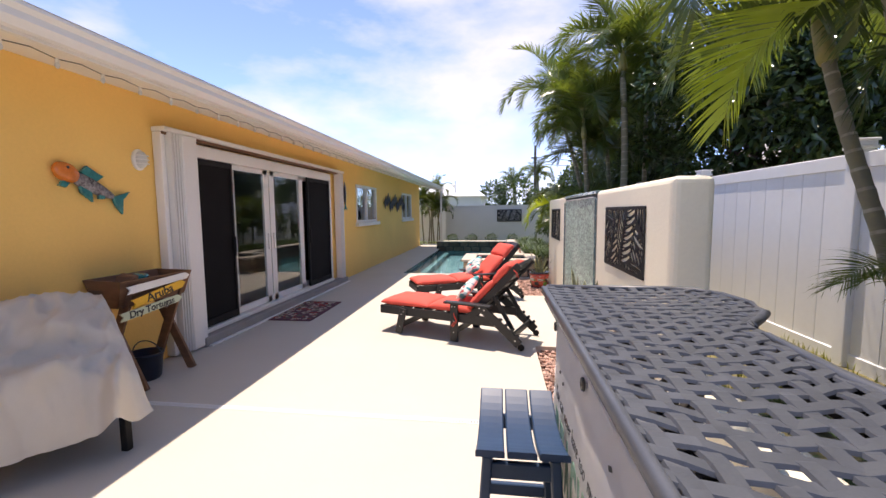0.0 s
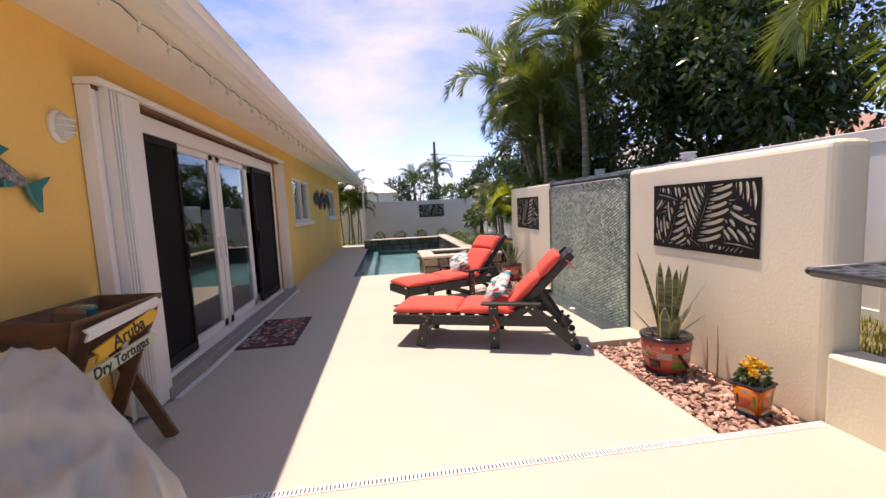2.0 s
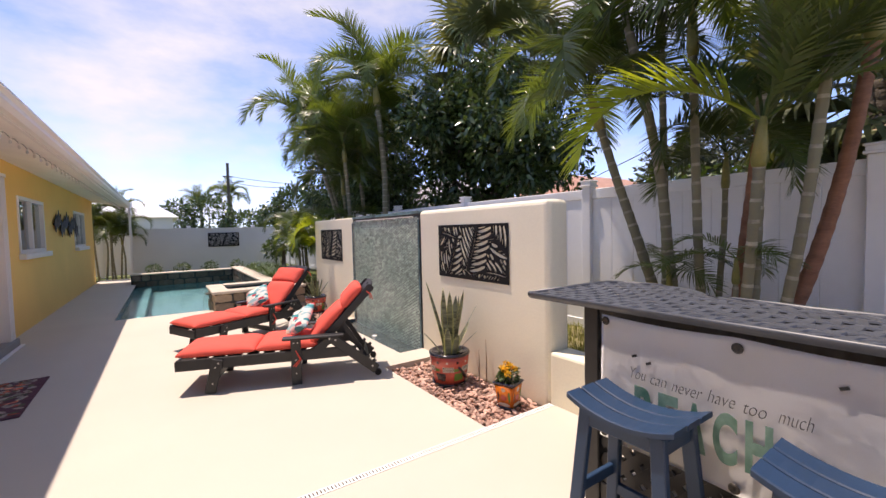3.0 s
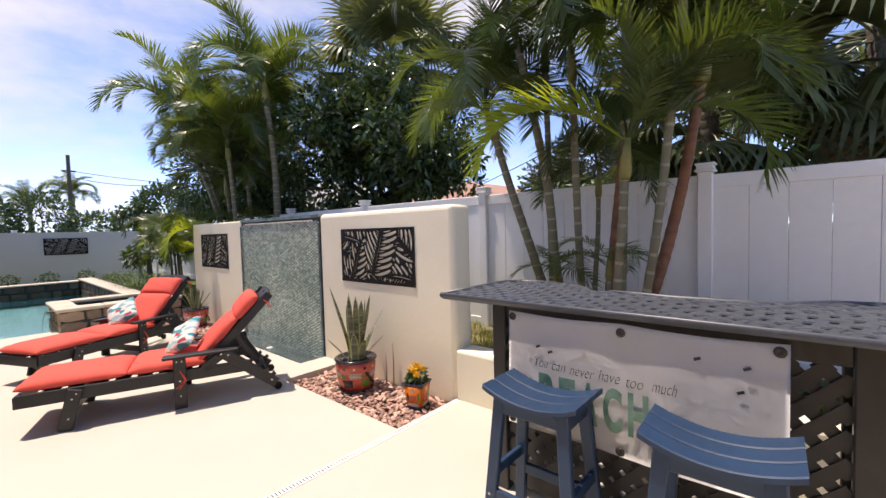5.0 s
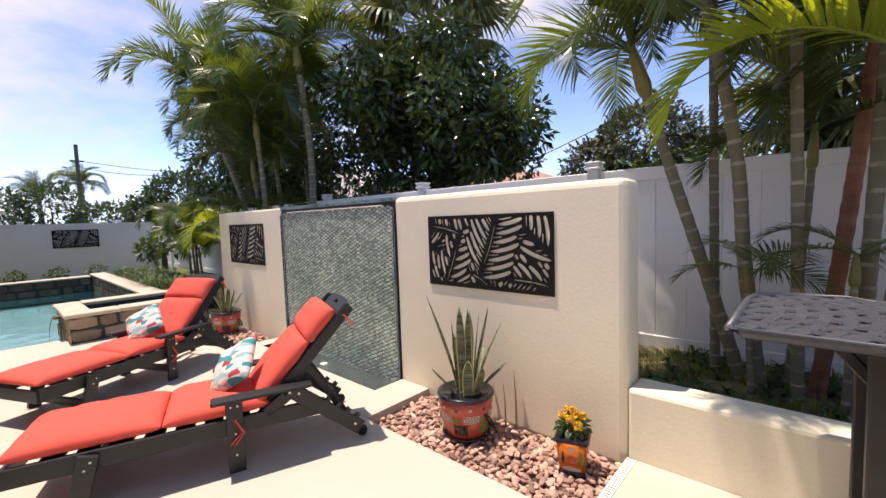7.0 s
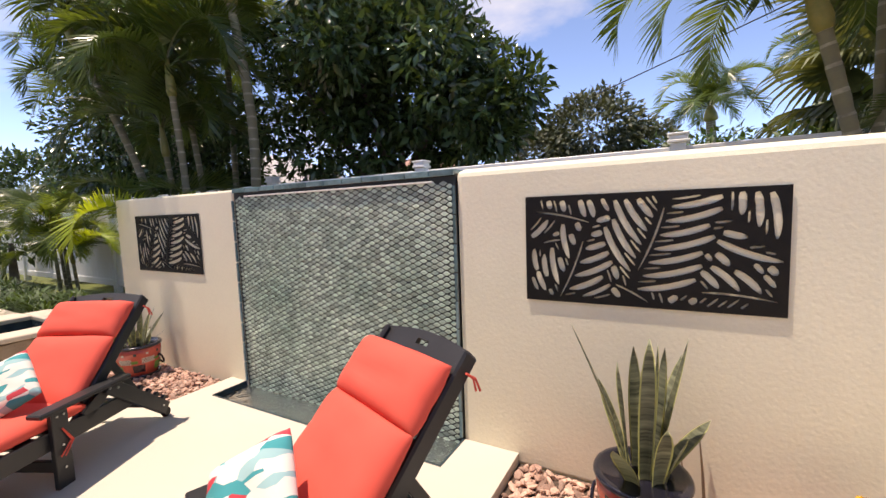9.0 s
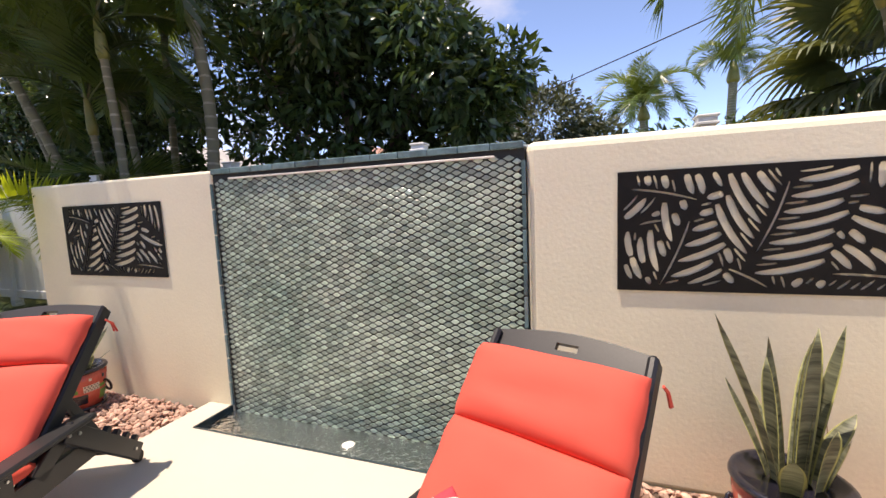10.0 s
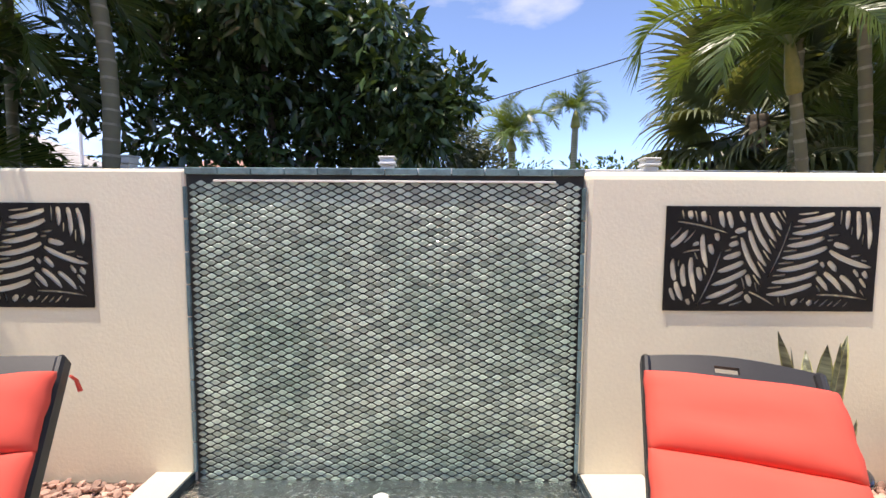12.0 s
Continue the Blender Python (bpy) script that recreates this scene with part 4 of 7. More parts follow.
def round_pot(m, label, pale=False):
    root = thing("painted_pot", label, "plant pot", m, group="painted pots")
    prof = [(0.001, 0.0), (0.145, 0.0), (0.165, 0.02), (0.190, 0.12), (0.205, 0.24), (0.208, 0.30)]

    def radius(z):
        for (ra, za), (rb, zb) in zip(prof[1:], prof[2:]):
            if za <= z <= zb:
                return ra + (rb - ra) * (z - za) / (zb - za)
        return 0.208
    bm = lathe(bmesh.new(), prof + [(0.185, 0.30), (0.18, 0.24), (0.001, 0.24)], 40)
    part("body", bm, M_TALAVERA, root, "coral glazed body", True)
    part("rim", lathe(bmesh.new(), [(0.186, 0.300), (0.212, 0.300), (0.220, 0.312), (0.214, 0.328), (0.190, 0.330), (0.182, 0.316)], 40), M_INDIGO, root, "dark blue rim", True)
    part("saucer", lathe(bmesh.new(), [(0.001, -0.02), (0.16, -0.02), (0.185, 0.0), (0.188, 0.022), (0.178, 0.022), (0.172, 0.004), (0.001, 0.002)], 36), M_INDIGO, root, "dark saucer", True)
    part("soil", lathe(bmesh.new(), [(0.001, 0.24), (0.182, 0.24), (0.18, 0.265), (0.001, 0.285)], 24), M_SOIL, root)
    for a in range(0, 360, 60):
        patch(root, radius, 0.055, 0.135, a + 10, a + 42, M_GREENGLAZE if (a // 60) % 2 == 0 else M_INDIGO, "glaze_panel")
        patch(root, radius, 0.15, 0.205, a + 34, a + 68, M_CREAMGLAZE, "glaze_band", 0.0014)
        for r in range(3):
            for c in range(5):
                patch(root, radius, 0.155 + 0.017 * r, 0.165 + 0.017 * r, a + 35.5 + 6.4 * c + 3 * (r % 2), a + 38.5 + 6.4 * c + 3 * (r % 2), M_INDIGO, "glaze_dot", 0.0022, 2)
        patch(root, radius, 0.155, 0.185, a + 8, a + 24, M_GREENGLAZE, "glaze_leaf", 0.002, 4)
        patch(root, radius, 0.235, 0.262, a + 15, a + 22, M_INDIGO, "glaze_star", 0.0016, 3)
        patch(root, radius, 0.238, 0.259, a + 45, a + 51, M_CREAMGLAZE, "glaze_star", 0.0016, 3)
    for a in (215, 35):
        bm = tube(bmesh.new(), [(0.205 + 0.02 * math.sin(t), 0.045 * math.cos(t), 0.14 + 0.05 * math.sin(t * 2 + 1.57) * 0 + 0.06 * math.sin(t - 1.57)) for t in (k * math.tau / 16 for k in range(17))], 0.010, 8, False)
        part("handle", bm, M_INDIGO, root, "dark ring handle", True, pose(0, 0, 0, 0, 0, a + 60))
    return root


def snake_plant(m, leaves, label, seed):
    rnd = random.Random(seed)
    root = thing("snake_plant", label, "plant", m)
    for az, lean, hgt, wid, r0 in leaves:
        bm = bmesh.new()
        rows, n = [], 9
        d = Vector((math.cos(radians(az)), math.sin(radians(az)), 0))
        s = Vector((-d.y, d.x, 0))
        twist = rnd.uniform(-0.5, 0.5)
        for i in range(n + 1):
            t = i / n
            w = wid * (0.55 + 0.9 * t - 0.55 * t * t) * (1 - t ** 6) + 0.001
            c = d * (r0 + hgt * math.sin(radians(lean)) * t ** 1.4) + Vector((0, 0, hgt * math.cos(radians(lean)) * t))
            q = s * math.cos(twist * t) + d * math.sin(twist * t)
            nrm = d * 0.22 * w
            rows.append([bm.verts.new(c + q * w * k + nrm * abs(k) * 1.2) for k in (-1, -0.80, 0, 0.80, 1)])
        for a, b in zip(rows, rows[1:]):
            for k in range(4):
                f = bm.faces.new((a[k], a[k + 1], b[k + 1], b[k]))
                f.material_index = 1 if k in (0, 3) else 0
        bmesh.ops.solidify(bm, geom=bm.faces[:], thickness=0.004)
        leaf = part("leaf", bm, M_SNAKE, root, "", True)
        leaf.data.materials.append(M_SNAKE_Y)
    return root


PZ = -0.035
round_pot(pose(0.82, 4.30, PZ), "coral painted pottery pot with dark rim on the gravel")
SNAKE = [(105, 20, 0.62, 0.024, 0.05), (200, 4, 0.56, 0.030, 0.04), (250, 3, 0.53, 0.030, 0.03), (310, 6, 0.50, 0.032, 0.05), (290, 12, 0.55, 0.030, 0.05),
         (20, 9, 0.48, 0.030, 0.05), (100, 6, 0.45, 0.028, 0.05), (330, 26, 0.47, 0.028, 0.06), (160, 38, 0.27, 0.034, 0.07), (300, 42, 0.30, 0.032, 0.07),
         (230, 10, 0.26, 0.034, 0.08), (60, 24, 0.36, 0.028, 0.06), (265, 20, 0.22, 0.030, 0.09), (10, 40, 0.30, 0.026, 0.07), (190, 16, 0.42, 0.026, 0.06), (350, 14, 0.44, 0.026, 0.04), (130, 20, 0.38, 0.026, 0.07), (80, 10, 0.52, 0.026, 0.03), (225, 22, 0.34, 0.026, 0.08)]
snake_plant(pose(0.82, 4.30, PZ + 0.26), [(a, l * 0.95, h * 1.34, w * 1.45, r) for a, l, h, w, r in SNAKE[:14]], "tall yellow-edged snake plant in a painted pot", 3)
round_pot(pose(0.86, 9.12, PZ, 0, 0, 40), "coral and white painted pottery pot on the far gravel")
snake_plant(pose(0.86, 9.12, PZ + 0.26), [(a + 25, l + 6, h * 0.85, w, r) for a, l, h, w, r in SNAKE], "yellowish snake plant in the far painted pot", 9)

small = thing("square_pot", "small square orange painted pot with dark rim", "plant pot", pose(0.89, 3.47, PZ, 0, 0, 18))
bm = bmesh.new()
for lo, hi, z0, z1 in ((0.075, 0.098, 0.0, 0.215),):
    vs = [bm.verts.new((sx * r, sy * r, z)) for r, z in ((lo, z0), (hi, z1)) for sx, sy in ((-1, -1), (1, -1), (1, 1), (-1, 1))]
    for f in ((3, 2, 1, 0), (4, 5, 6, 7), (0, 1, 5, 4), (1, 2, 6, 5), (2, 3, 7, 6), (3, 0, 4, 7)):
        bm.faces.new([vs[k] for k in f])
bmesh.ops.bevel(bm, geom=bm.edges[:], offset=0.014, segments=3, affect="EDGES")
part("body", bm, M_ORANGE, small, "orange glazed body", True)
part("rim", boxes((-0.108, 0.108, -0.108, 0.108, 0.212, 0.232), bevel=0.009), M_INDIGO, small, "dark rim")
part("base", boxes((-0.084, 0.084, -0.084, 0.084, -0.02, 0.012), bevel=0.006), M_INDIGO, small, "dark base")
for a in (0, 90, 180, 270):
    turn = pose(0, 0, 0, 0, 0, a)
    for name, mat, rows in (("glaze_flower", M_TALAVERA, (-0.03, 0.03, 0.07, 0.125)), ("glaze_band", M_CREAMGLAZE, (-0.06, 0.06, 0.018, 0.05)), ("glaze_crown", M_CREAMGLAZE, (-0.022, 0.022, 0.15, 0.19)), ("glaze_leaf", M_GREENGLAZE, (-0.068, -0.045, 0.06, 0.16)), ("glaze_leaf", M_INDIGO, (0.045, 0.062, 0.06, 0.15))):
        y0, y1, z0, z1 = rows
        bm = bmesh.new()
        c, hy, hz = ((y0 + y1) / 2, (z0 + z1) / 2), (y1 - y0) / 2, (z1 - z0) / 2
        ring = [bm.verts.new((-(0.0765 + 0.107 * max(0.0, (c[1] + hz * math.sin(t)))) - 0.0012, c[0] + hy * math.cos(t), c[1] + hz * math.sin(t))) for t in (k * math.tau / 12 for k in range(12))]
        bm.faces.new(ring)
        part(name, bm, mat, small, m=turn)
part("soil", boxes((-0.095, 0.095, -0.095, 0.095, 0.20, 0.216)), M_SOIL, small)


def leaf_cloud(blobs, count, size, seed, stretch=0.42, droop=0.3):
    """Many small folded leaves scattered through the shells of blobs (x, y, z, rx, ry, rz), as arrays."""
    rng = np.random.default_rng(seed)
    blobs = np.array(blobs, float)
    wgt = blobs[:, 3] * blobs[:, 4] + blobs[:, 5] ** 2
    pick = rng.choice(len(blobs), count, p=wgt / wgt.sum())
    b = blobs[pick]
    d = rng.normal(size=(count, 3))
    d /= np.linalg.norm(d, axis=1)[:, None]
    r = rng.uniform(0.35, 1.0, count) ** 0.45
    r *= 1 + 0.18 * np.sin(d[:, 0] * 5 + pick) * np.cos(d[:, 1] * 4 + d[:, 2] * 6 + pick * 2)
    c = b[:, :3] + d * r[:, None] * b[:, 3:6]
    out = d + rng.normal(scale=0.55, size=(count, 3))
    out[:, 2] -= droop
    out /= np.linalg.norm(out, axis=1)[:, None]
    up = rng.normal(size=(count, 3)) + np.array((0, 0, 1.2))
    side = np.cross(out, up)
    side /= np.linalg.norm(side, axis=1)[:, None] + 1e-9
    nrm = np.cross(side, out)
    ln = size * rng.uniform(0.6, 1.25, count)[:, None]
    w = ln * stretch / 2
    v = np.stack([c, c + out * ln * 0.45 + side * w + nrm * w * 0.35, c + out * ln - nrm * ln * 0.12, c + out * ln * 0.45 - side * w + nrm * w * 0.35, c + out * ln * 0.5], 1).reshape(-1, 3)
    o = np.arange(count)[:, None] * 5
    f = np.concatenate([o + np.array([[0, 1, 4]]), o + np.array([[1, 2, 4]]), o + np.array([[2, 3, 4]]), o + np.array([[3, 0, 4]])])
    return v, f


def cloud_mesh(name, blobs, count, size, seed, mat, **kw):
    v, f = leaf_cloud(blobs, count, size, seed, **kw)
    me = bpy.data.meshes.new(name)
    me.vertices.add(len(v))
    me.vertices.foreach_set("co", v.astype(np.float32).ravel())
    me.loops.add(f.size)
    me.loops.foreach_set("vertex_index", f.astype(np.int32).ravel())
    me.polygons.add(len(f))
    me.polygons.foreach_set("loop_start", np.arange(0, f.size, 3, dtype=np.int32))
    me.update(calc_edges=True)
    me.validate()
    return finish(me, mat)


mari = thing("marigold", "small green marigold with bright yellow blooms in a pot", "plant", pose(0.89, 3.47, PZ + 0.215))
part("foliage", cloud_mesh("foliage", [(0, 0, 0.06, 0.085, 0.085, 0.07)], 260, 0.05, 4, M_LEAF2), None, mari, "feathery green foliage")
for k, (x, y, z) in enumerate(((-0.05, -0.01, 0.12), (0.0, 0.03, 0.155), (0.03, -0.05, 0.12), (-0.02, 0.06, 0.11), (-0.06, -0.06, 0.095), (0.04, 0.02, 0.14), (0.0, -0.02, 0.135))):
    part("stem", tube(bmesh.new(), [(x * 0.3, y * 0.3, 0.0), (x, y, z)], 0.003, 5), M_LEAF2, mari)
    part("bloom", cloud_mesh("bloom", [(x, y, z + 0.008, 0.021, 0.021, 0.014)], 60, 0.020, 10 + k, M_YELLOW, stretch=0.8, droop=-0.2), None, mari, "yellow bloom")
snag = thing("dry_stalks", "two thin dry stalks standing in the gravel", "stalk", pose(1.06, 4.10, -0.05))
for dx, dy, h in ((0.0, 0.0, 0.34), (0.03, -0.08, 0.46)):
    part("stalk", tube(bmesh.new(), [(dx, dy, -0.03), (dx + 0.02, dy + 0.015, h * 0.5), (dx + 0.03, dy + 0.035, h)], [0.009, 0.007, 0.002], 6), M_DEAD, snag)


# ---- pierced metal panels ----
def art_mesh(w=1.24, h=0.615, seed=5):
    rnd = random.Random(seed)
    res = 0.004
    nx, ny = int(w / res), int(h / res)
    busy = np.zeros((nx + 1, ny + 1), bool)
    e = int(0.020 / res)
    busy[:e], busy[-e:], busy[:, :e], busy[:, -e:] = True, True, True, True
    slits = []

    def slit(x, y, ang, length, bend, wid):
        """Runs a curved slot from a point until it would meet another; keeps it when long enough."""
        step, mid = 0.005, []
        a, px, py = ang, x, y
        while len(mid) * step < length:
            k, free = -wid - 0.0060, True
            while k <= wid + 0.0060 and free:
                i, j = int((px - math.sin(a) * k) / res), int((py + math.cos(a) * k) / res)
                free = 0 <= i <= nx and 0 <= j <= ny and not busy[i, j]
                k += res * 0.8
            if not free:
                break
            mid.append((px, py, a))
            px += math.cos(a) * step
            py += math.sin(a) * step
            a += bend * step / length
        ln = len(mid) * step
        if ln < max(0.045, wid * 2.6):
            return False
        mid = mid[:: max(1, len(mid) // 10)]
        n = len(mid) - 1
        half = [wid * (0.22 + 0.78 * min(1.0, 3.2 * i / n, 4.5 * (n - i) / n + 0.25) ** 0.6) for i in range(n + 1)]
        for (qx, qy, qa), hw in zip(mid, half):
            for ds in range(-4, 5):
                k = -hw
                while k <= hw:
                    i = int((qx - math.sin(qa) * k + math.cos(qa) * ds * ln / n / 8) / res)
                    j = int((qy + math.cos(qa) * k + math.sin(qa) * ds * ln / n / 8) / res)
                    if 0 <= i <= nx and 0 <= j <= ny:
                        busy[i, j] = True
                    k += res * 0.7
        left = [(qx - math.sin(qa) * hw, qy + math.cos(qa) * hw) for (qx, qy, qa), hw in zip(mid, half)]
        right = [(qx + math.sin(qa) * hw, qy - math.cos(qa) * hw) for (qx, qy, qa), hw in zip(mid, half)]
        slits.append(left + right[::-1])
        return True

    # each leaf: base, tip, opening of its blades on either side, their length
    leaves = ((0.61, 0.20, 0.74, 0.56, 1.05, 1.20, 0.27), (0.20, 0.03, 0.35, 0.42, 0.75, 1.00, 0.22), (1.22, 0.30, 0.95, 0.53, 0.55, 0.95, 0.27),
              (0.36, 0.46, 0.04, 0.53, 1.2, 1.2, 0.17), (1.20, 0.07, 0.86, 0.10, 0.9, 0.9, 0.16), (0.66, 0.03, 0.47, 0.13, 0.9, 0.9, 0.14), (0.02, 0.36, 0.14, 0.30, 0.8, 1.2, 0.14))
    axes = []
    for bx, by, tx, ty, left_open, right_open, reach in leaves:
        ln, ang = math.hypot(tx - bx, ty - by), math.atan2(ty - by, tx - bx)
        axes.append((bx, by, ln, ang))
        slit(bx, by, ang - 0.12, ln * 0.92, 0.24, 0.0055)
    for wide in (True, False):
        for (bx, by, ln, ang), (_, _, _, _, left_open, right_open, reach) in zip(axes, leaves):
            n = max(2, int(ln / 0.076))
            for k in range(-6, 2 * n + 2):
                if (k % 2 == 1) != wide:
                    continue
                t = (k + 0.5) / (2 * n)
                for s, opening in ((1, left_open), (-1, right_open)):
                    px = bx + math.cos(ang) * ln * t - s * math.sin(ang) * (0.032 if wide else 0.022)
                    py = by + math.sin(ang) * ln * t + s * math.cos(ang) * (0.032 if wide else 0.022)
                    slit(px, py, ang + s * opening, reach * rnd.uniform(0.9, 1.1), -s * 0.45, 0.0165 if wide else 0.0055)
    for _ in range(900):
        px, py = rnd.uniform(0.03, w - 0.03), rnd.uniform(0.03, h - 0.03)
        bx, by, ln, ang = min(axes, key=lambda f: (f[0] + math.cos(f[3]) * f[2] / 2 - px) ** 2 + (f[1] + math.sin(f[3]) * f[2] / 2 - py) ** 2)
        s = 1 if (py - by) * math.cos(ang) - (px - bx) * math.sin(ang) > 0 else -1
        slit(px, py, ang + s * 0.9, rnd.uniform(0.08, 0.20), -s * 0.4, rnd.choice((0.0056, 0.012, 0.017)))
    pts, edges = [Vector(p) for p in ((0, 0), (w, 0), (w, h), (0, h))], [(0, 1), (1, 2), (2, 3), (3, 0)]
    for s in slits:
        o = len(pts)
        pts += [Vector(p) for p in s]
        edges += [(o + k, o + (k + 1) % len(s)) for k in range(len(s))]
    vv, _, ff, *_ = delaunay_2d_cdt(pts, edges, [], 0, 1e-5)
    boxed = [(min(p[0] for p in s), max(p[0] for p in s), min(p[1] for p in s), max(p[1] for p in s), s) for s in slits]

    def cut(cx, cy):
        for x0, x1, y0, y1, s in boxed:
            if x0 <= cx <= x1 and y0 <= cy <= y1:
                ins = False
                for (ax, ay), (bx, by) in zip(s, s[1:] + s[:1]):
                    if (ay > cy) != (by > cy) and cx < (bx - ax) * (cy - ay) / (by - ay) + ax:
                        ins = not ins
                if ins:
                    return True
        return False
    bm = bmesh.new()
    bv = [bm.verts.new((p.x, p.y, 0)) for p in vv]
    for f in ff:
        c = sum((vv[i] for i in f), Vector((0, 0))) / len(f)
        if not cut(c.x, c.y):
            bm.faces.new([bv[i] for i in f])
    bmesh.ops.delete(bm, geom=[v for v in bm.verts if not v.link_faces], context="VERTS")
    ex = bmesh.ops.extrude_face_region(bm, geom=bm.faces[:])
    bmesh.ops.translate(bm, verts=[v for v in ex["geom"] if isinstance(v, bmesh.types.BMVert)], vec=(0, 0, 0.004))
    return mesh_of(bm, "pierced_sheet", M_BLACK)


ART = art_mesh()
for y, x, turn in ((4.955, WALL_X - 0.006, FACE), (9.545, WALL_X - 0.006, FACE)):
    panel = thing("wall_panel", "black metal panel pierced with palm leaf shapes, on the wall", "wall art", Matrix.Translation((x, y, 1.015)) @ turn, group="pierced panels")
    part("sheet", ART, None, panel)
    for sx, sy in ((0.012, 0.012), (1.228, 0.012), (0.012, 0.603), (1.228, 0.603)):
        part("standoff", tube(bmesh.new(), [(sx, sy, -0.008), (sx, sy, 0.006)], 0.008, 8), M_BLACK, panel)
panel = thing("wall_panel", "black metal panel pierced with fine leaves, on the back wall", "wall art", Matrix.Translation((-0.06, BACK_Y - 0.032, 1.06)) @ pose(0, 0, 0, 90, 0, 0), group="pierced panels")
part("sheet", art_mesh(seed=11), None, panel)
for sx, sy in ((0.012, 0.012), (1.228, 0.012), (0.012, 0.603), (1.228, 0.603)):
    part("standoff", tube(bmesh.new(), [(sx, sy, -0.034), (sx, sy, 0.0)], 0.008, 8), M_BLACK, panel)


# ---- house front ----
HFACE = Matrix(((0, 0, 1, 0), (1, 0, 0, 0), (0, 1, 0, 0), (0, 0, 0, 1)))
GX = HOUSE_X + 0.03
door = thing("door_1", "white four-panel sliding glass door with dark screens", "door", kind="structure")
part("door_head", boxes((HOUSE_X - 0.15, HOUSE_X + 0.075, DOOR_Y0, DOOR_Y1, 2.27, DOOR_Z1), bevel=0.006), M_WHITE, door)
part("door_sill", boxes((HOUSE_X - 0.15, HOUSE_X + 0.10, DOOR_Y0, DOOR_Y1, DOOR_Z0, 0.17), bevel=0.005), M_WHITE, door)
for y0, y1 in ((DOOR_Y0, DOOR_Y0 + 0.05), (DOOR_Y1 - 0.05, DOOR_Y1)):
    part("jamb", boxes((HOUSE_X - 0.15, HOUSE_X + 0.075, y0, y1, 0.17, 2.27), bevel=0.005), M_WHITE, door)
part("threshold", boxes((HOUSE_X + 0.002, HOUSE_X + 0.20, DOOR_Y0 - 0.1, 9.27, 0.0, 0.115), bevel=0.01), material("grey threshold paint", (0.30, 0.28, 0.26), 0.7, var=0.1), door, "grey painted threshold step")


def door_panel(y0, y1, x, screen, handle_y=None, stile=0.135):
    mat = M_BLACK if screen else M_WHITE
    p = part("screen_panel" if screen else "glass_panel", boxes(
        (x - 0.02, x + 0.02, y0, y0 + (0.035 if screen else stile), 0.18, 2.265), (x - 0.02, x + 0.02, y1 - (0.035 if screen else stile), y1, 0.18, 2.265),
        (x - 0.02, x + 0.02, y0 + 0.03, y1 - 0.03, 2.20, 2.265), (x - 0.02, x + 0.02, y0 + 0.03, y1 - 0.03, 0.18, 0.27)), mat, door, "black screen frame" if screen else "white glazed frame")
    pane = part("mesh_screen" if screen else "glass", boxes((x - 0.002, x + 0.002, y0 + 0.03, y1 - 0.03, 0.26, 2.21)), M_SCREEN if screen else M_GLASS, p)
    if not screen:
        pane.visible_shadow = False
    if handle_y:
        part("handle", boxes((x + 0.02, x + 0.045, handle_y - 0.015, handle_y + 0.015, 1.02, 1.28), bevel=0.006), M_BLACK if screen else M_WHITE, p)


door_panel(4.71, 5.60, HOUSE_X - 0.06, False)
door_panel(4.72, 5.42, HOUSE_X + 0.04, True, 5.39)
door_panel(5.36, 6.375, HOUSE_X - 0.005, False, 6.31)
door_panel(6.405, 7.53, HOUSE_X - 0.005, False, 6.47)
door_panel(7.48, 8.66, HOUSE_X - 0.06, False)
door_panel(7.66, 8.66, HOUSE_X + 0.04, True, 7.70)

shut = thing("storm_shutter", "white accordion storm shutters folded beside the door", "shutter", kind="structure")
part("top_track", boxes((HOUSE_X + 0.004, HOUSE_X + 0.17, 4.18, 9.28, 2.475, 2.525), bevel=0.008), M_WHITE, shut, "white top track")
part("track_lip", boxes((HOUSE_X + 0.004, HOUSE_X + 0.12, 4.20, 9.28, 2.445, 2.474)), M_WOOD, shut, "brown weathered lip")
part("bottom_track", boxes((HOUSE_X + 0.202, HOUSE_X + 0.25, 4.6, 9.28, 0.0, 0.02), bevel=0.003), M_WHITE, shut, "low floor track")
part("end_post", boxes((HOUSE_X + 0.004, HOUSE_X + 0.11, 4.19, 4.25, 0.02, 2.472), bevel=0.008), M_WHITE, shut)
for k in range(7):
    y = 4.265 + 0.019 * k
    bm = bmesh.new()
    beam(bm, (HOUSE_X + 0.03, y, 1.25), (HOUSE_X + 0.175, y + (0.022 if k % 2 else -0.0), 1.25), 0.012, 2.44, bevel=0.003)
    part("blade", bm, M_WHITE, shut)
part("lock_panel", boxes((HOUSE_X + 0.05, HOUSE_X + 0.185, 4.395, 4.63, 0.02, 2.472), bevel=0.012), M_WHITE, shut, "wide white end panel")
for k in range(4):
    part("blade", beam(bmesh.new(), (HOUSE_X + 0.03, 9.02 + 0.06 * k, 1.24), (HOUSE_X + 0.17, 9.02 + 0.06 * k, 1.24), 0.014, 2.44, bevel=0.003), M_WHITE, shut)

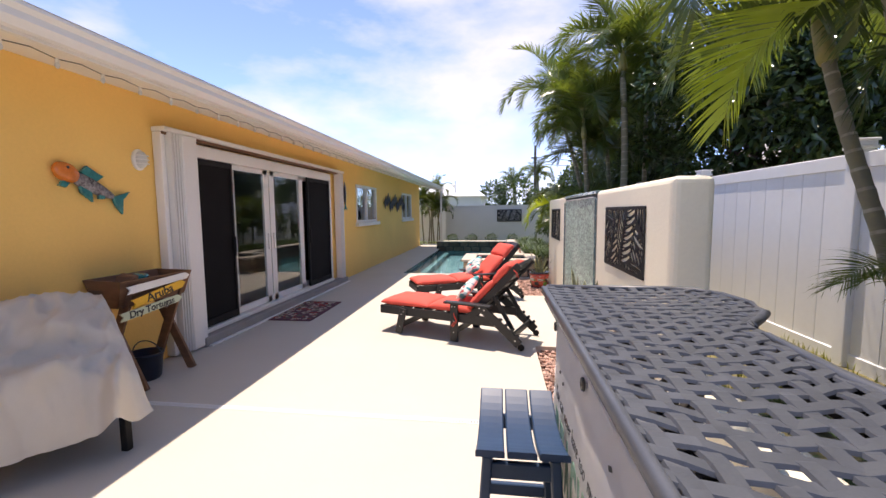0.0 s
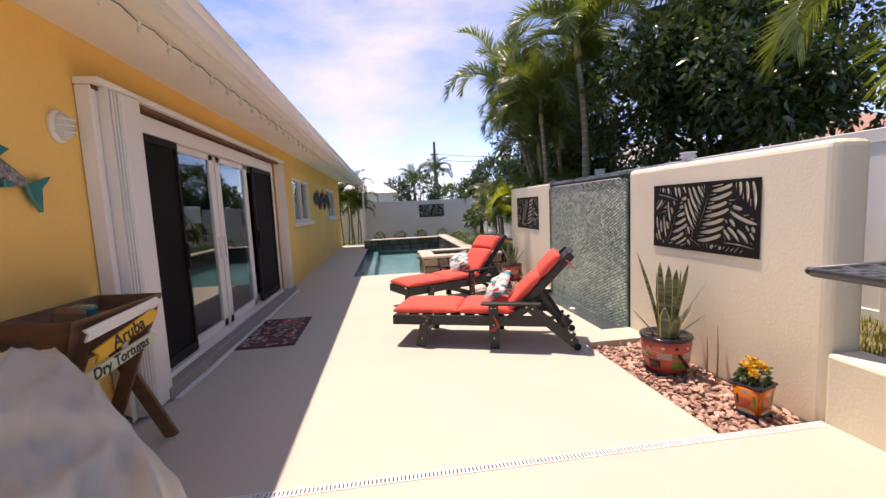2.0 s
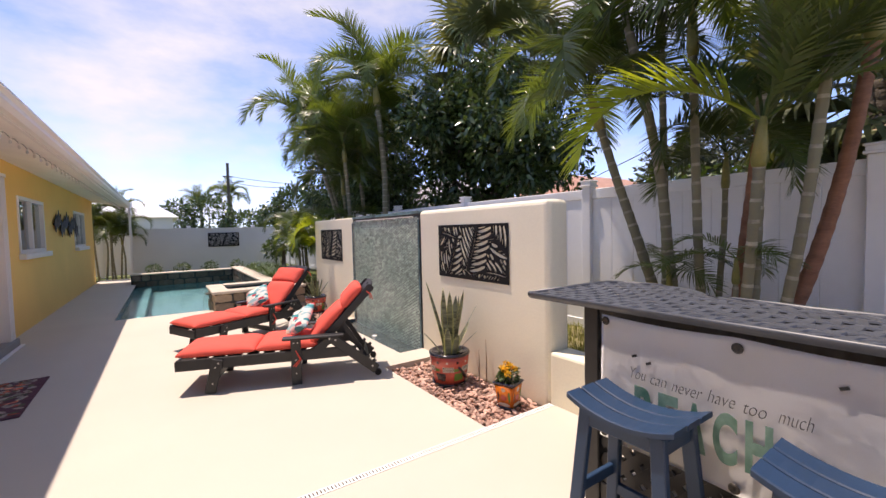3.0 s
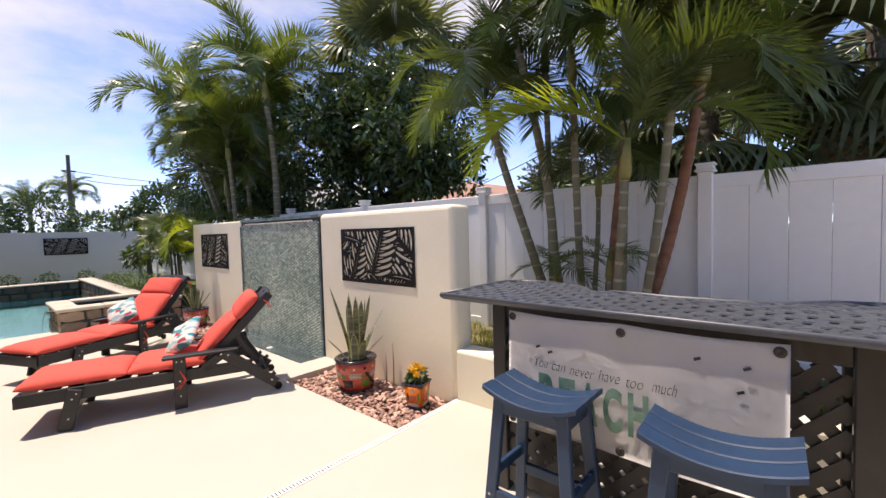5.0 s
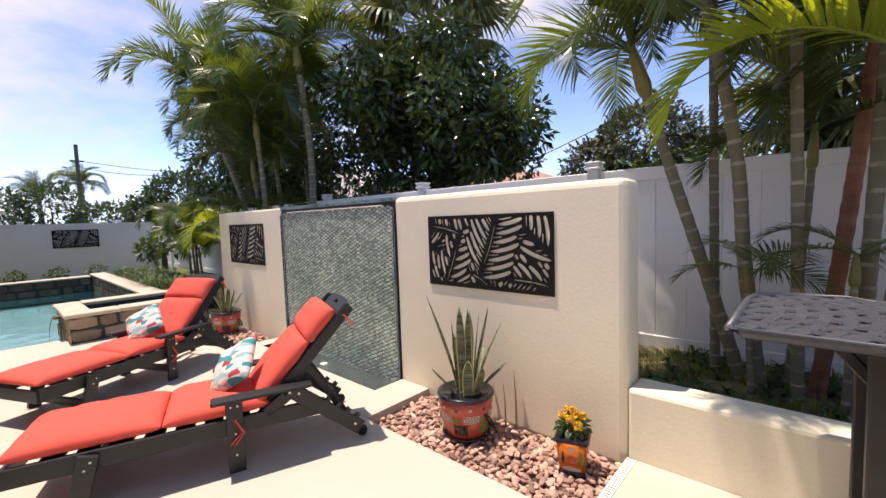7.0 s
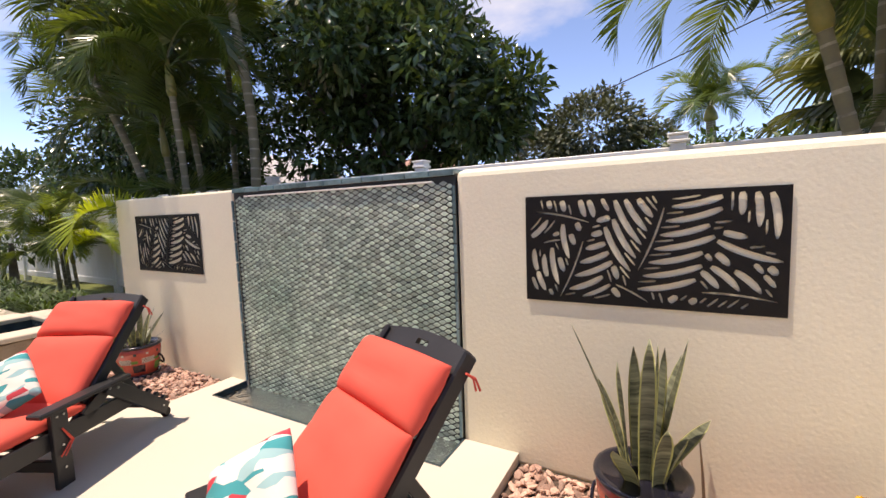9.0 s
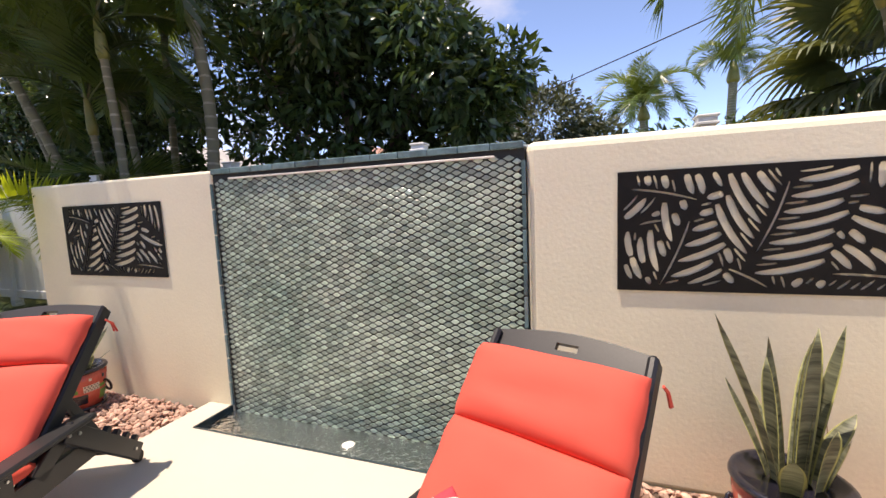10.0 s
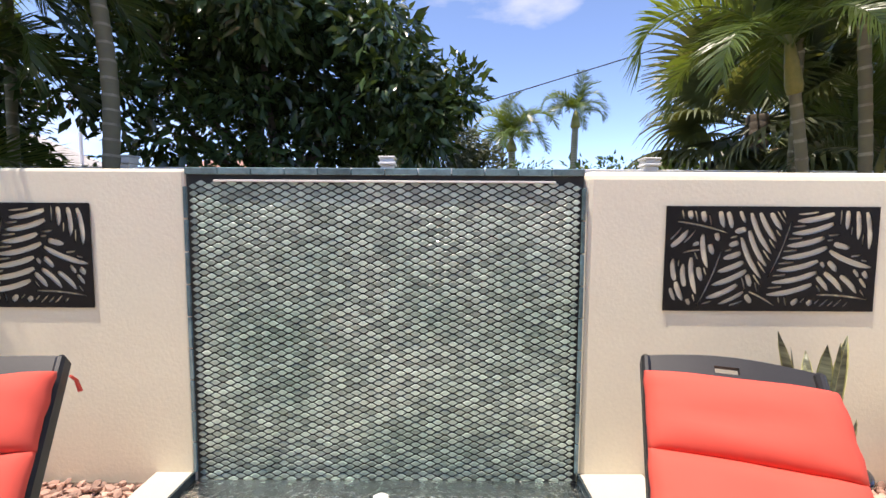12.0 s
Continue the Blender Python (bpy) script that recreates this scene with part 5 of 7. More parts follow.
for name, (y0, y1, z0, z1) in (("window_1", WIN_1), ("window_2", WIN_2)):
    w = thing(name, "white two-pane sliding window in the amber wall", "window", kind="structure")
    f = 0.06
    part("window_frame", boxes((HOUSE_X - 0.10, HOUSE_X + 0.02, y0, y0 + f, z0, z1), (HOUSE_X - 0.10, HOUSE_X + 0.02, y1 - f, y1, z0, z1), (HOUSE_X - 0.10, HOUSE_X + 0.02, y0 + f, y1 - f, z1 - f, z1), (HOUSE_X - 0.10, HOUSE_X + 0.02, y0 + f, y1 - f, z0, z0 + f)), M_WHITE, w)
    mid = (y0 + y1) / 2
    part("mullion", boxes((HOUSE_X - 0.08, HOUSE_X + 0.01, mid - 0.035, mid + 0.035, z0 + f, z1 - f)), M_WHITE, w)
    for a, b in ((y0 + f, mid - 0.035), (mid + 0.035, y1 - f)):
        pane = part("pane", boxes((HOUSE_X - 0.05, HOUSE_X - 0.046, a, b, z0 + f, z1 - f)), M_GLASS, w)
        pane.visible_shadow = False
    part("blind", boxes((HOUSE_X - 0.20, HOUSE_X - 0.19, y0 + f, mid, z0 + f, z1 - f)), M_SCREEN, w, "dark blind")
    part("window_sill", boxes((HOUSE_X + 0.003, HOUSE_X + 0.10, y0 - 0.08, y1 + 0.08, z0 - 0.10, z0 - 0.002), bevel=0.012), M_CAP, w, "white painted sill")


def outline_solid(pts, depth, bulge=0.0):
    """A closed outline in x and y, given depth in z, a little domed."""
    bm = bmesh.new()
    vs = [bm.verts.new((x, y, 0)) for x, y in pts]
    f = bm.faces.new(vs)
    ex = bmesh.ops.extrude_face_region(bm, geom=[f])
    topv = [v for v in ex["geom"] if isinstance(v, bmesh.types.BMVert)]
    bmesh.ops.translate(bm, verts=topv, vec=(0, 0, depth))
    if bulge:
        topf = [g for g in bm.faces if all(v in topv for v in g.verts)]
        r = bmesh.ops.inset_region(bm, faces=topf, thickness=bulge)
        for g in topf:
            bmesh.ops.translate(bm, verts=g.verts, vec=(0, 0, bulge))
    return bm


def egg(rx, ry, rz, n=16, pinch=0.0):
    bm = bmesh.new()
    rings = []
    for i in range(1, n):
        a = math.pi * i / n
        x, r = -rx * math.cos(a), math.sin(a) * (1 - pinch * (1 - math.cos(a)) / 2)
        rings.append([bm.verts.new((x, ry * r * math.cos(t), rz * r * math.sin(t))) for t in (k * math.tau / 14 for k in range(14))])
    for p, q in zip(rings, rings[1:]):
        for k in range(14):
            bm.faces.new((p[k], p[(k + 1) % 14], q[(k + 1) % 14], q[k]))
    bm.faces.new(rings[0][::-1]), bm.faces.new(rings[-1])
    return bm


fish = thing("ceramic_fish", "ceramic fish with orange head, mosaic body and teal fins", "wall art", Matrix.Translation((HOUSE_X + 0.035, 3.44, 1.865)) @ HFACE @ pose(0, 0, 0, 0, 0, -25) @ Matrix.Diagonal((0.82, 0.95, 0.9, 1)))
part("body", egg(0.29, 0.085, 0.05, pinch=0.45), M_MOSAIC, fish, "blue and white mosaic body", True, pose(0.05, 0, 0))
part("head", egg(0.135, 0.088, 0.06), M_ORANGE, fish, "glossy orange head", True, pose(-0.26, 0.0, 0.004))
for name, pts, mat in (("dorsal_fin", [(-0.14, 0.07), (-0.10, 0.15), (0.05, 0.135), (0.11, 0.14), (0.06, 0.06), (0.0, 0.04)], M_TEAL),
                       ("belly_fin", [(-0.10, -0.05), (-0.05, -0.11), (0.10, -0.14), (0.06, -0.07), (0.0, -0.04)], M_TEAL),
                       ("belly_fin", [(0.12, -0.03), (0.15, -0.09), (0.21, -0.06), (0.19, -0.02)], M_TEAL),
                       ("side_fin", [(-0.26, -0.06), (-0.28, -0.14), (-0.21, -0.13), (-0.19, -0.07)], M_TEAL),
                       ("tail", [(0.29, 0.0), (0.33, 0.03), (0.46, 0.13), (0.42, 0.02), (0.47, -0.12), (0.36, -0.07), (0.31, -0.03)], M_TEAL)):
    part(name, outline_solid(pts, 0.025, 0.006), mat, fish, "teal glazed fin", m=pose(0, 0, -0.012))
part("eye", egg(0.014, 0.014, 0.012), M_INK, fish, "", True, pose(-0.30, 0.03, 0.055))

hang = thing("hanging_fish", "slim dark and teal fish plaque hung upright on the wall", "wall art", Matrix.Translation((HOUSE_X + 0.03, 9.66, 2.05)) @ HFACE @ pose(0, 0, 0, 0, 0, 90))
part("body", egg(0.28, 0.08, 0.03, pinch=0.4), M_INDIGO, hang, "", True)
part("tail", outline_solid([(-0.24, 0.0), (-0.40, 0.09), (-0.36, 0.0), (-0.40, -0.09)], 0.015), M_TEAL, hang, "teal tail")

school = thing("metal_fish_school", "dark metal cutout of a school of fish", "wall art", Matrix.Translation((HOUSE_X + 0.03, 14.5, 1.90)) @ HFACE)
rnd = random.Random(8)
for k in range(9):
    x, y = -1.25 + 0.31 * k, 0.13 * math.sin(k * 2.1)
    part("metal_fish", outline_solid([(x + a * 0.30, y + b * 0.30) for a, b in ((-0.7, 0.0), (-0.45, 0.30), (-0.1, 0.46), (0.05, 0.75), (0.25, 0.42), (0.5, 0.16), (0.9, 0.50), (0.78, 0.0), (0.9, -0.45), (0.5, -0.14), (0.2, -0.36), (-0.1, -0.62), (-0.3, -0.40))], 0.012), M_BLACK, school)
part("backing_rod", boxes((-1.4, 1.5, -0.012, 0.012, -0.03, 0.0)), M_BLACK, school)

sconce = thing("wall_light", "white caged bulkhead wall light", "wall light", Matrix.Translation((HOUSE_X, 4.0, 2.15)) @ HFACE)
part("base", lathe(bmesh.new(), [(0.001, 0.0), (0.105, 0.0), (0.108, 0.02), (0.095, 0.035), (0.001, 0.035)], 28), M_WHITE, sconce, "", True, Matrix.Diagonal((0.72, 1, 1, 1)))
part("lens", egg(0.088, 0.06, 0.055), M_LAMPGLASS, sconce, "ribbed frosted glass", True, pose(0, 0, 0.04, 0, 0, 90))
for a in (-0.04, 0.0, 0.04):
    part("cage_bar", tube(bmesh.new(), [(-0.07 * math.cos(t), a, 0.035 + 0.07 * math.sin(t)) for t in (k * math.pi / 8 for k in range(9))], 0.005, 6), M_WHITE, sconce)

lights = thing("string_lights", "string of small clear bulbs along the soffit", "string lights")
n, pts = 64, []
for k in range(n * 2 + 1):
    y = -1.0 + 20.2 * k / (n * 2)
    pts.append((EAVE_X - 0.16, y, EAVE_Z + 0.005 - (0.02 if k % 2 else 0.0)))
part("cable", tube(bmesh.new(), pts, 0.004, 5), M_BASIN, lights, "grey cable")
bulb = mesh_of(lathe(bmesh.new(), [(0.005, 0.0), (0.008, -0.008), (0.009, -0.022), (0.014, -0.034), (0.015, -0.044), (0.009, -0.057), (0.002, -0.061)], 10), "bulb", M_LAMPGLASS, True)
cap_me = mesh_of(lathe(bmesh.new(), [(0.003, 0.006), (0.012, 0.004), (0.012, -0.022), (0.003, -0.024)], 8), "socket", M_CAP)
for k in range(n):
    b = part("bulb", bulb, None, lights, m=Matrix.Translation((EAVE_X - 0.16, -1.0 + 20.2 * (2 * k + 1) / (n * 2), EAVE_Z - 0.015)))
    part("socket", cap_me, None, b)

# ---- planter stand with signs ----
stand = thing("planter_stand", "weathered wooden trough planter on crossed legs", "planter")
A, B, C = Vector((-3.22, 3.26, 1.02)), Vector((-3.18, 4.03, 1.02)), Vector((-3.66, 3.33, 1.02))
back = C - A
down = 0.24
for nm, p, q, inn in (("front_board", A, B, back * 0.20), ("back_board", A + back, B + back, -back * 0.20)):
    bm = bmesh.new()
    lo0, lo1 = p + inn + Vector((0, 0.03, -down)), q + inn + Vector((0, -0.03, -down))
    th = back.normalized() * 0.018
    vs = [bm.verts.new(v) for v in (p, q, lo1, lo0, p + th, q + th, lo1 + th, lo0 + th)]
    for f in ((0, 1, 2, 3), (7, 6, 5, 4), (0, 4, 5, 1), (1, 5, 6, 2), (2, 6, 7, 3), (3, 7, 4, 0)):
        bm.faces.new([vs[k] for k in f])
    part(nm, bm, M_WOOD, stand)
for nm, p, q, s in (("end_board", A, A + back, 1), ("end_board", B, B + back, -1)):
    bm = bmesh.new()
    d = Vector((0, 0.02 * s, 0))
    lo0, lo1 = p + back * 0.20 + Vector((0, 0.03 * s, -down)), q - back * 0.20 + Vector((0, 0.03 * s, -down))
    vs = [bm.verts.new(v) for v in (p, q, lo1, lo0, p + d, q + d, lo1 + d, lo0 + d)]
    for f in ((0, 1, 2, 3), (7, 6, 5, 4), (0, 4, 5, 1), (1, 5, 6, 2), (2, 6, 7, 3), (3, 7, 4, 0)):
        bm.faces.new([vs[k] for k in f])
    part(nm, bm, M_WOOD, stand)
part("bottom_board", boxes((-3.58, -3.28, 3.31, 3.99, 0.775, 0.795)), M_WOOD, stand)
for y, sgn in ((3.36, 1), (3.94, 1)):
    part("leg", beam(bmesh.new(), (-3.24, y, 0.92), (-3.60, y, 0.0), 0.03, 0.09, up=(1, 0, 0)), M_WOOD, stand)
    part("leg", beam(bmesh.new(), (-3.62, y + 0.032, 0.92), (-3.19, y + 0.032, 0.0), 0.03, 0.09, up=(1, 0, 0)), M_WOOD, stand)
part("soil", boxes((-3.60, -3.27, 3.31, 3.99, 0.90, 0.93)), M_SOIL, stand)
for name, y0, y1, zc, hh, mat, words, roll, size, xoff in (("blank_sign", 3.28, 4.0, 0.958, 0.065, M_CAP, "", 3.0, 0, 0.012), ("yellow_sign", 3.30, 3.92, 0.865, 0.075, M_SIGN_Y, "Aruba", 9.0, 0.11, 0.03), ("green_sign", 3.16, 3.84, 0.755, 0.07, M_SIGN_G, "Dry Tortugas", 4.0, 0.085, 0.05)):
    w = y1 - y0
    m = Matrix.Translation((-3.205 + xoff, (y0 + y1) / 2, zc)) @ HFACE @ pose(0, 0, 0, 0, 0, roll)
    sign = thing(name.replace("blank", "pale"), {"blank_sign": "pale blank painted board on the planter", "yellow_sign": "yellow painted arrow board lettered Aruba", "green_sign": "pale green arrow board lettered Dry Tortugas"}[name], "sign", m, group="painted signs")
    part("board", outline_solid([(-w / 2, -hh / 2), (w / 2 - 0.05, -hh / 2), (w / 2, 0.0), (w / 2 - 0.05, hh / 2), (-w / 2, hh / 2), (-w / 2 + 0.03, 0)], 0.014), mat, sign)
    if words:
        lettering(words, size, pose(-0.01, 0.0, 0.0155), M_INK, sign, bold=0.002, label="hand painted lettering", width=w * (0.72 if "Dry" in words else 0.50))
for name, mat, x, y, s in (("brown_block", M_WOOD, -3.42, 3.50, 0.07), ("teal_block", M_TEAL, -3.46, 3.68, 0.06)):
    solid("trinket", boxes((-s, s, -s, s, 0.0, s * 1.7), bevel=0.015), mat, "small " + ("brown wooden" if "brown" in name else "teal patterned") + " trinket lying in the planter", "ornament", m=pose(x, y, 0.93, 0, 12, 30))

# stands for a dark jug with a handle, modelled as a plain bucket
bucket = thing("bucket", "dark handled jug, shaped as a navy plastic pail, on the deck under the planter", "bucket", pose(-3.43, 3.66, 0))
part("body", lathe(bmesh.new(), [(0.001, 0.0), (0.11, 0.0), (0.125, 0.02), (0.15, 0.24), (0.16, 0.245), (0.16, 0.26), (0.14, 0.26), (0.115, 0.03), (0.001, 0.03)], 28), M_JUG, bucket, "", True)
part("handle", tube(bmesh.new(), [(0.155 * math.cos(t), 0.02, 0.24 + 0.13 * math.sin(t)) for t in (k * math.pi / 10 for k in range(11))], 0.005, 6), M_JUG, bucket)

# ---- covered chair ----
cover = thing("covered_chair", "patio chair under a wrinkled taupe canvas cover", "chair")
TA, TB, FA, FB = Vector((-3.14, 3.01, 0.985)), Vector((-3.52, 2.34, 1.03)), Vector((-2.40, 2.58, 0.20)), Vector((-3.02, 1.80, 0.15))
RA, RB = Vector((-3.34, 3.06, 0.2)), Vector((-3.64, 2.42, 0.2))
prof = [(-1.0, -0.0), (-0.9, 0.35), (-0.75, 0.75), (-0.5, 0.95), (0.0, 1.0), (0.12, 0.975), (0.28, 0.88), (0.42, 0.78), (0.56, 0.69), (0.68, 0.61), (0.80, 0.52), (0.90, 0.40), (0.96, 0.26), (0.99, 0.12), (1.0, 0.0)]
bm = bmesh.new()
NU, cols = 54, []
fine = []
for (p0, h0), (p1, h1) in zip(prof, prof[1:]):
    for k in range(5):
        fine.append((p0 + (p1 - p0) * k / 5, h0 + (h1 - h0) * k / 5))
fine.append(prof[-1])
for i in range(-1, NU + 2):
    u = min(1.0, max(0.0, i / NU))
    t, f, r = TA.lerp(TB, u), FA.lerp(FB, u), RA.lerp(RB, u)
    col = []
    for k, (p, h) in enumerate(fine):
        if p < 0:
            c = t.lerp(r, -p)
        else:
            c = t.lerp(f, p)
        z = f.z + (t.z - f.z) * h if p >= 0 else r.z + (t.z - r.z) * h
        edge = min(u, 1 - u)
        z -= 0.05 * math.exp(-edge * 18) * max(0.0, h) + 0.05 * math.sin(math.pi * u) * math.exp(-((p - 0.45) / 0.25) ** 2)
        if i in (-1, NU + 1):
            z = 0.22
            c = c + (Vector((0.02, 0.05, 0)) if i == -1 else Vector((-0.02, -0.05, 0)))
        # folds that fan out from a gather near the front corner and sag into swags
        rr = math.hypot(u - 0.02, p - 0.58)
        th = math.atan2(p - 0.58 - 0.5 * u * (1 - u), u + 0.02)
        fold = (0.5 + 0.5 * math.sin(th * 7.0 + 1.0 * noise.noise((u * 3, p * 3, 4)))) ** 3.0
        w = 0.045 * noise.noise((u * 2.6 + p * 1.5, p * 4, 1.3)) + 0.115 * fold * min(1.0, rr * 2.4) ** 1.6 * math.exp(-0.9 * u) * min(1.0, max(0.0, p * 2.5)) + 0.012 * noise.noise((u * 9 - p * 8, p * 7 + u * 3, 9.0)) + 0.030 * (1 - abs(noise.noise((u * 4.5 - p * 3, p * 2.2 + u * 1.5, 3.1)))) ** 7 + 0.018 * (1 - abs(noise.noise((u * 6 + p * 5, p * 3 - u * 2, 8.4)))) ** 8
        col.append(bm.verts.new((c.x + w * 0.7, c.y - w * 0.7, z + w)))
    cols.append(col)
for a, b in zip(cols, cols[1:]):
    for k in range(len(fine) - 1):
        bm.faces.new((a[k], b[k], b[k + 1], a[k + 1]))
part("canvas", bm, M_CANVAS, cover, "wrinkled taupe canvas", True)
for x, y in ((-2.53, 2.55), (-3.02, 1.96), (-3.25, 2.90), (-3.50, 2.42)):
    part("leg", boxes((x - 0.025, x + 0.025, y - 0.025, y + 0.025, 0.0, 0.34), bevel=0.004), M_BLACK, cover, "dark metal leg")
part("seat_frame", boxes((-0.40, 0.40, -0.30, 0.30, 0.27, 0.31)), M_BLACK, cover, m=pose(-3.05, 2.45, 0, 0, 0, 45))
part("pull_tab", boxes((-0.02, 0.02, -0.004, 0.004, -0.05, 0.05), bevel=0.002), M_CANVAS, cover, "", m=pose(-2.82, 2.62, 0.56, 30, 0, -35))

# ---- door mat ----
mat_ob = thing("door_mat", "dark floral door mat with pale and green sprigs", "mat", pose(-3.17, 6.45, 0.001, 0, 0, 1))
part("base", boxes((-0.39, 0.39, -0.64, 0.64, 0.0, 0.012), bevel=0.004), M_RUGRED, mat_ob)
rnd = random.Random(21)
for k in range(190):
    x, y, a = rnd.uniform(-0.34, 0.34), rnd.uniform(-0.59, 0.59), rnd.uniform(0, 6.3)
    l, w = rnd.uniform(0.025, 0.055), rnd.uniform(0.010, 0.022)
    part("sprig", outline_solid([(l * math.cos(t), w * math.sin(t) * (1.3 - 0.5 * math.cos(t))) for t in (q * math.tau / 8 for q in range(8))], 0.002), rnd.choice((M_RUGPALE, M_RUGPALE, M_RUGGREEN, M_TALAVERA)), mat_ob, m=pose(x, y, 0.0118, 0, 0, math.degrees(a)))


# ---- pool surround ----
def stone_face(parent, x0, y0, x1, y1, z0, z1, nx, ny, mat, rows, mean, seed):
    """Uneven ledge stones in rough courses on a vertical face from (x0, y0) to (x1, y1), proud along (nx, ny)."""
    rnd = random.Random(seed)
    ln = math.hypot(x1 - x0, y1 - y0)
    dx, dy = (x1 - x0) / ln, (y1 - y0) / ln
    metas = []
    for v in range(4):
        bm = bmesh.new()
        n = 7 if v % 2 else 6
        ring = [(0.5 * math.copysign(abs(math.cos(t)) ** 0.5, math.cos(t)) * rnd.uniform(0.85, 1), 0.5 * math.copysign(abs(math.sin(t)) ** 0.5, math.sin(t)) * rnd.uniform(0.85, 1)) for t in (k * math.tau / n + 0.4 for k in range(n))]
        lo = [bm.verts.new((a, 0.0, b)) for a, b in ring]
        hi = [bm.verts.new((a * 0.86, 1.0, b * 0.86)) for a, b in ring]
        for k in range(n):
            bm.faces.new((lo[k], lo[(k + 1) % n], hi[(k + 1) % n], hi[k]))
        bm.faces.new(hi)
        metas.append(mesh_of(bm, "stone", mat))
    h = (z1 - z0) / rows
    for r in range(rows):
        s = -rnd.uniform(0, mean * 0.5)
        while s < ln:
            w = mean * rnd.uniform(0.6, 1.5)
            a, b = max(0.0, s), min(ln, s + w)
            if b - a > 0.04:
                c = (a + b) / 2
                m = Matrix.Translation((x0 + dx * c, y0 + dy * c, z0 + h * (r + 0.5))) @ Matrix(((dx, nx, 0, 0), (dy, ny, 0, 0), (0, 0, 1, 0), (0, 0, 0, 1))) @ Matrix.Diagonal(((b - a) * 1.04, rnd.uniform(0.012, 0.03), h * 1.06, 1))
                part("stone", rnd.choice(metas), None, parent, m=m)
            s += w


SPA = (-0.88, 0.95, 10.15, 11.6, 0.43)
sx0, sx1, sy0, sy1, sz = SPA
spa = thing("spa", "raised stone-faced spa with pale coping beside the pool", "spa", kind="structure")
t = 0.28
part("core", boxes((sx0 + 0.03, sx1, sy0 + 0.03, sy0 + t, -1.4, sz - 0.06), (sx0 + 0.03, sx0 + t, sy0 + t, sy1, -1.4, sz - 0.06), (sx1 - t, sx1, sy0 + t, sy1, -1.4, sz - 0.06), (sx0 + t, sx1 - t, sy1 - t, sy1, -1.4, sz - 0.06)), M_GROUT, spa)
part("lining", boxes((sx0 + t, sx1 - t, sy1 - t - 0.012, sy1 - t - 0.002, -0.2, sz - 0.05), (sx1 - t - 0.012, sx1 - t - 0.002, sy0 + t, sy1 - t - 0.012, -0.2, sz - 0.05), (sx0 + t, sx1 - t, sy0 + t, sy1 - t, -0.3, -0.2)), M_DARKTILE, spa, "dark tile lining")
for a, b, c, d in ((sx0 - 0.03, sx0 + 0.62, sy0 - 0.03, sy0 + t + 0.02), (sx0 + 0.625, sx1, sy0 - 0.03, sy0 + t + 0.02), (sx0 - 0.03, sx0 + t + 0.02, sy0 + t + 0.025, sy0 + 1.0), (sx0 - 0.03, sx0 + t + 0.02, sy0 + 1.005, sy1), (sx1 - t, sx1, sy0 + t + 0.025, sy1), (sx0 + t + 0.025, sx1 - t - 0.005, sy1 - t - 0.02, sy1)):
    part("coping", boxes((a, b, c, d, sz - 0.06, sz + random.uniform(-0.004, 0.004)), bevel=0.012), M_COPING, spa, "pale stone coping")
stone_face(spa, sx0, sy0 + 0.03, sx1, sy0 + 0.03, 0.0, sz - 0.06, 0, -1, M_STONE, 2, 0.36, 3)
stone_face(spa, sx0 + 0.03, sy1, sx0 + 0.03, sy0, -0.1, sz - 0.06, -1, 0, M_STONE, 2, 0.34, 4)
part("spout", boxes((sx0 - 0.10, sx0 + 0.05, sy0 + 0.40, sy0 + 0.56, sz - 0.10, sz - 0.065), bevel=0.006), M_BARK, spa, "dark spillway spout")
bm = bmesh.new()
cols = [[bm.verts.new((sx0 - 0.10 - 0.07 * (k / 8) ** 0.6, sy0 + 0.42 + 0.03 * q + 0.01 * math.sin(k + q), sz - 0.09 - 0.43 * (k / 8) ** 1.8)) for q in range(5)] for k in range(9)]
for a, b in zip(cols, cols[1:]):
    for q in range(4):
        bm.faces.new((a[q], a[q + 1], b[q + 1], b[q]))
fall = part("falling_water", bm, M_STILL, spa, "thin sheet of falling water", True)
fall.visible_shadow = False
bm = boxes((sx0 + t, sx1 - t, sy0 + t, sy1 - t, 0.26, 0.262))
sw = solid("water_spa", bm, M_WATER, "still dark water in the spa", "water", "structure")
sw.visible_shadow = False

rear = thing("wall_pool_rear", "raised dark ledge-stone wall behind the pool with pale coping", "wall", kind="structure")
part("core", boxes((-2.62, 0.35, 17.53, 17.85, -1.4, 0.30)), M_GROUT, rear)
for k in range(6):
    part("coping", boxes((-2.65 + 0.499 * k, -2.65 + 0.499 * k + 0.494, 17.49, 17.88, 0.302, 0.345), bevel=0.01), M_COPING, rear)
stone_face(rear, -2.6, 17.53, 0.35, 17.53, -0.1, 0.30, 0, -1, M_DARKSTONE, 2, 0.34, 7)
side = thing("wall_pool_side", "raised ledge-stone planter wall along the pool", "wall", kind="structure")
part("core", boxes((0.38, 0.68, 11.6, 17.85, -1.4, 0.34)), M_GROUT, side)
for k in range(14):
    part("coping", boxes((0.35, 0.72, 11.6 + 0.446 * k, 11.6 + 0.446 * k + 0.441, 0.342, 0.39), bevel=0.01), M_COPING, side)
stone_face(side, 0.38, 17.5, 0.38, 11.6, -0.1, 0.34, -1, 0, M_DARKSTONE, 2, 0.34, 8)
solid("ground_planter", boxes((0.68, 1.75, 11.6, 17.85, -0.1, 0.24), (-2.62, 1.75, 17.85, 19.3, -0.1, 0.24)), M_SOIL, "dark mulch in the raised planters", "planting bed", "structure")


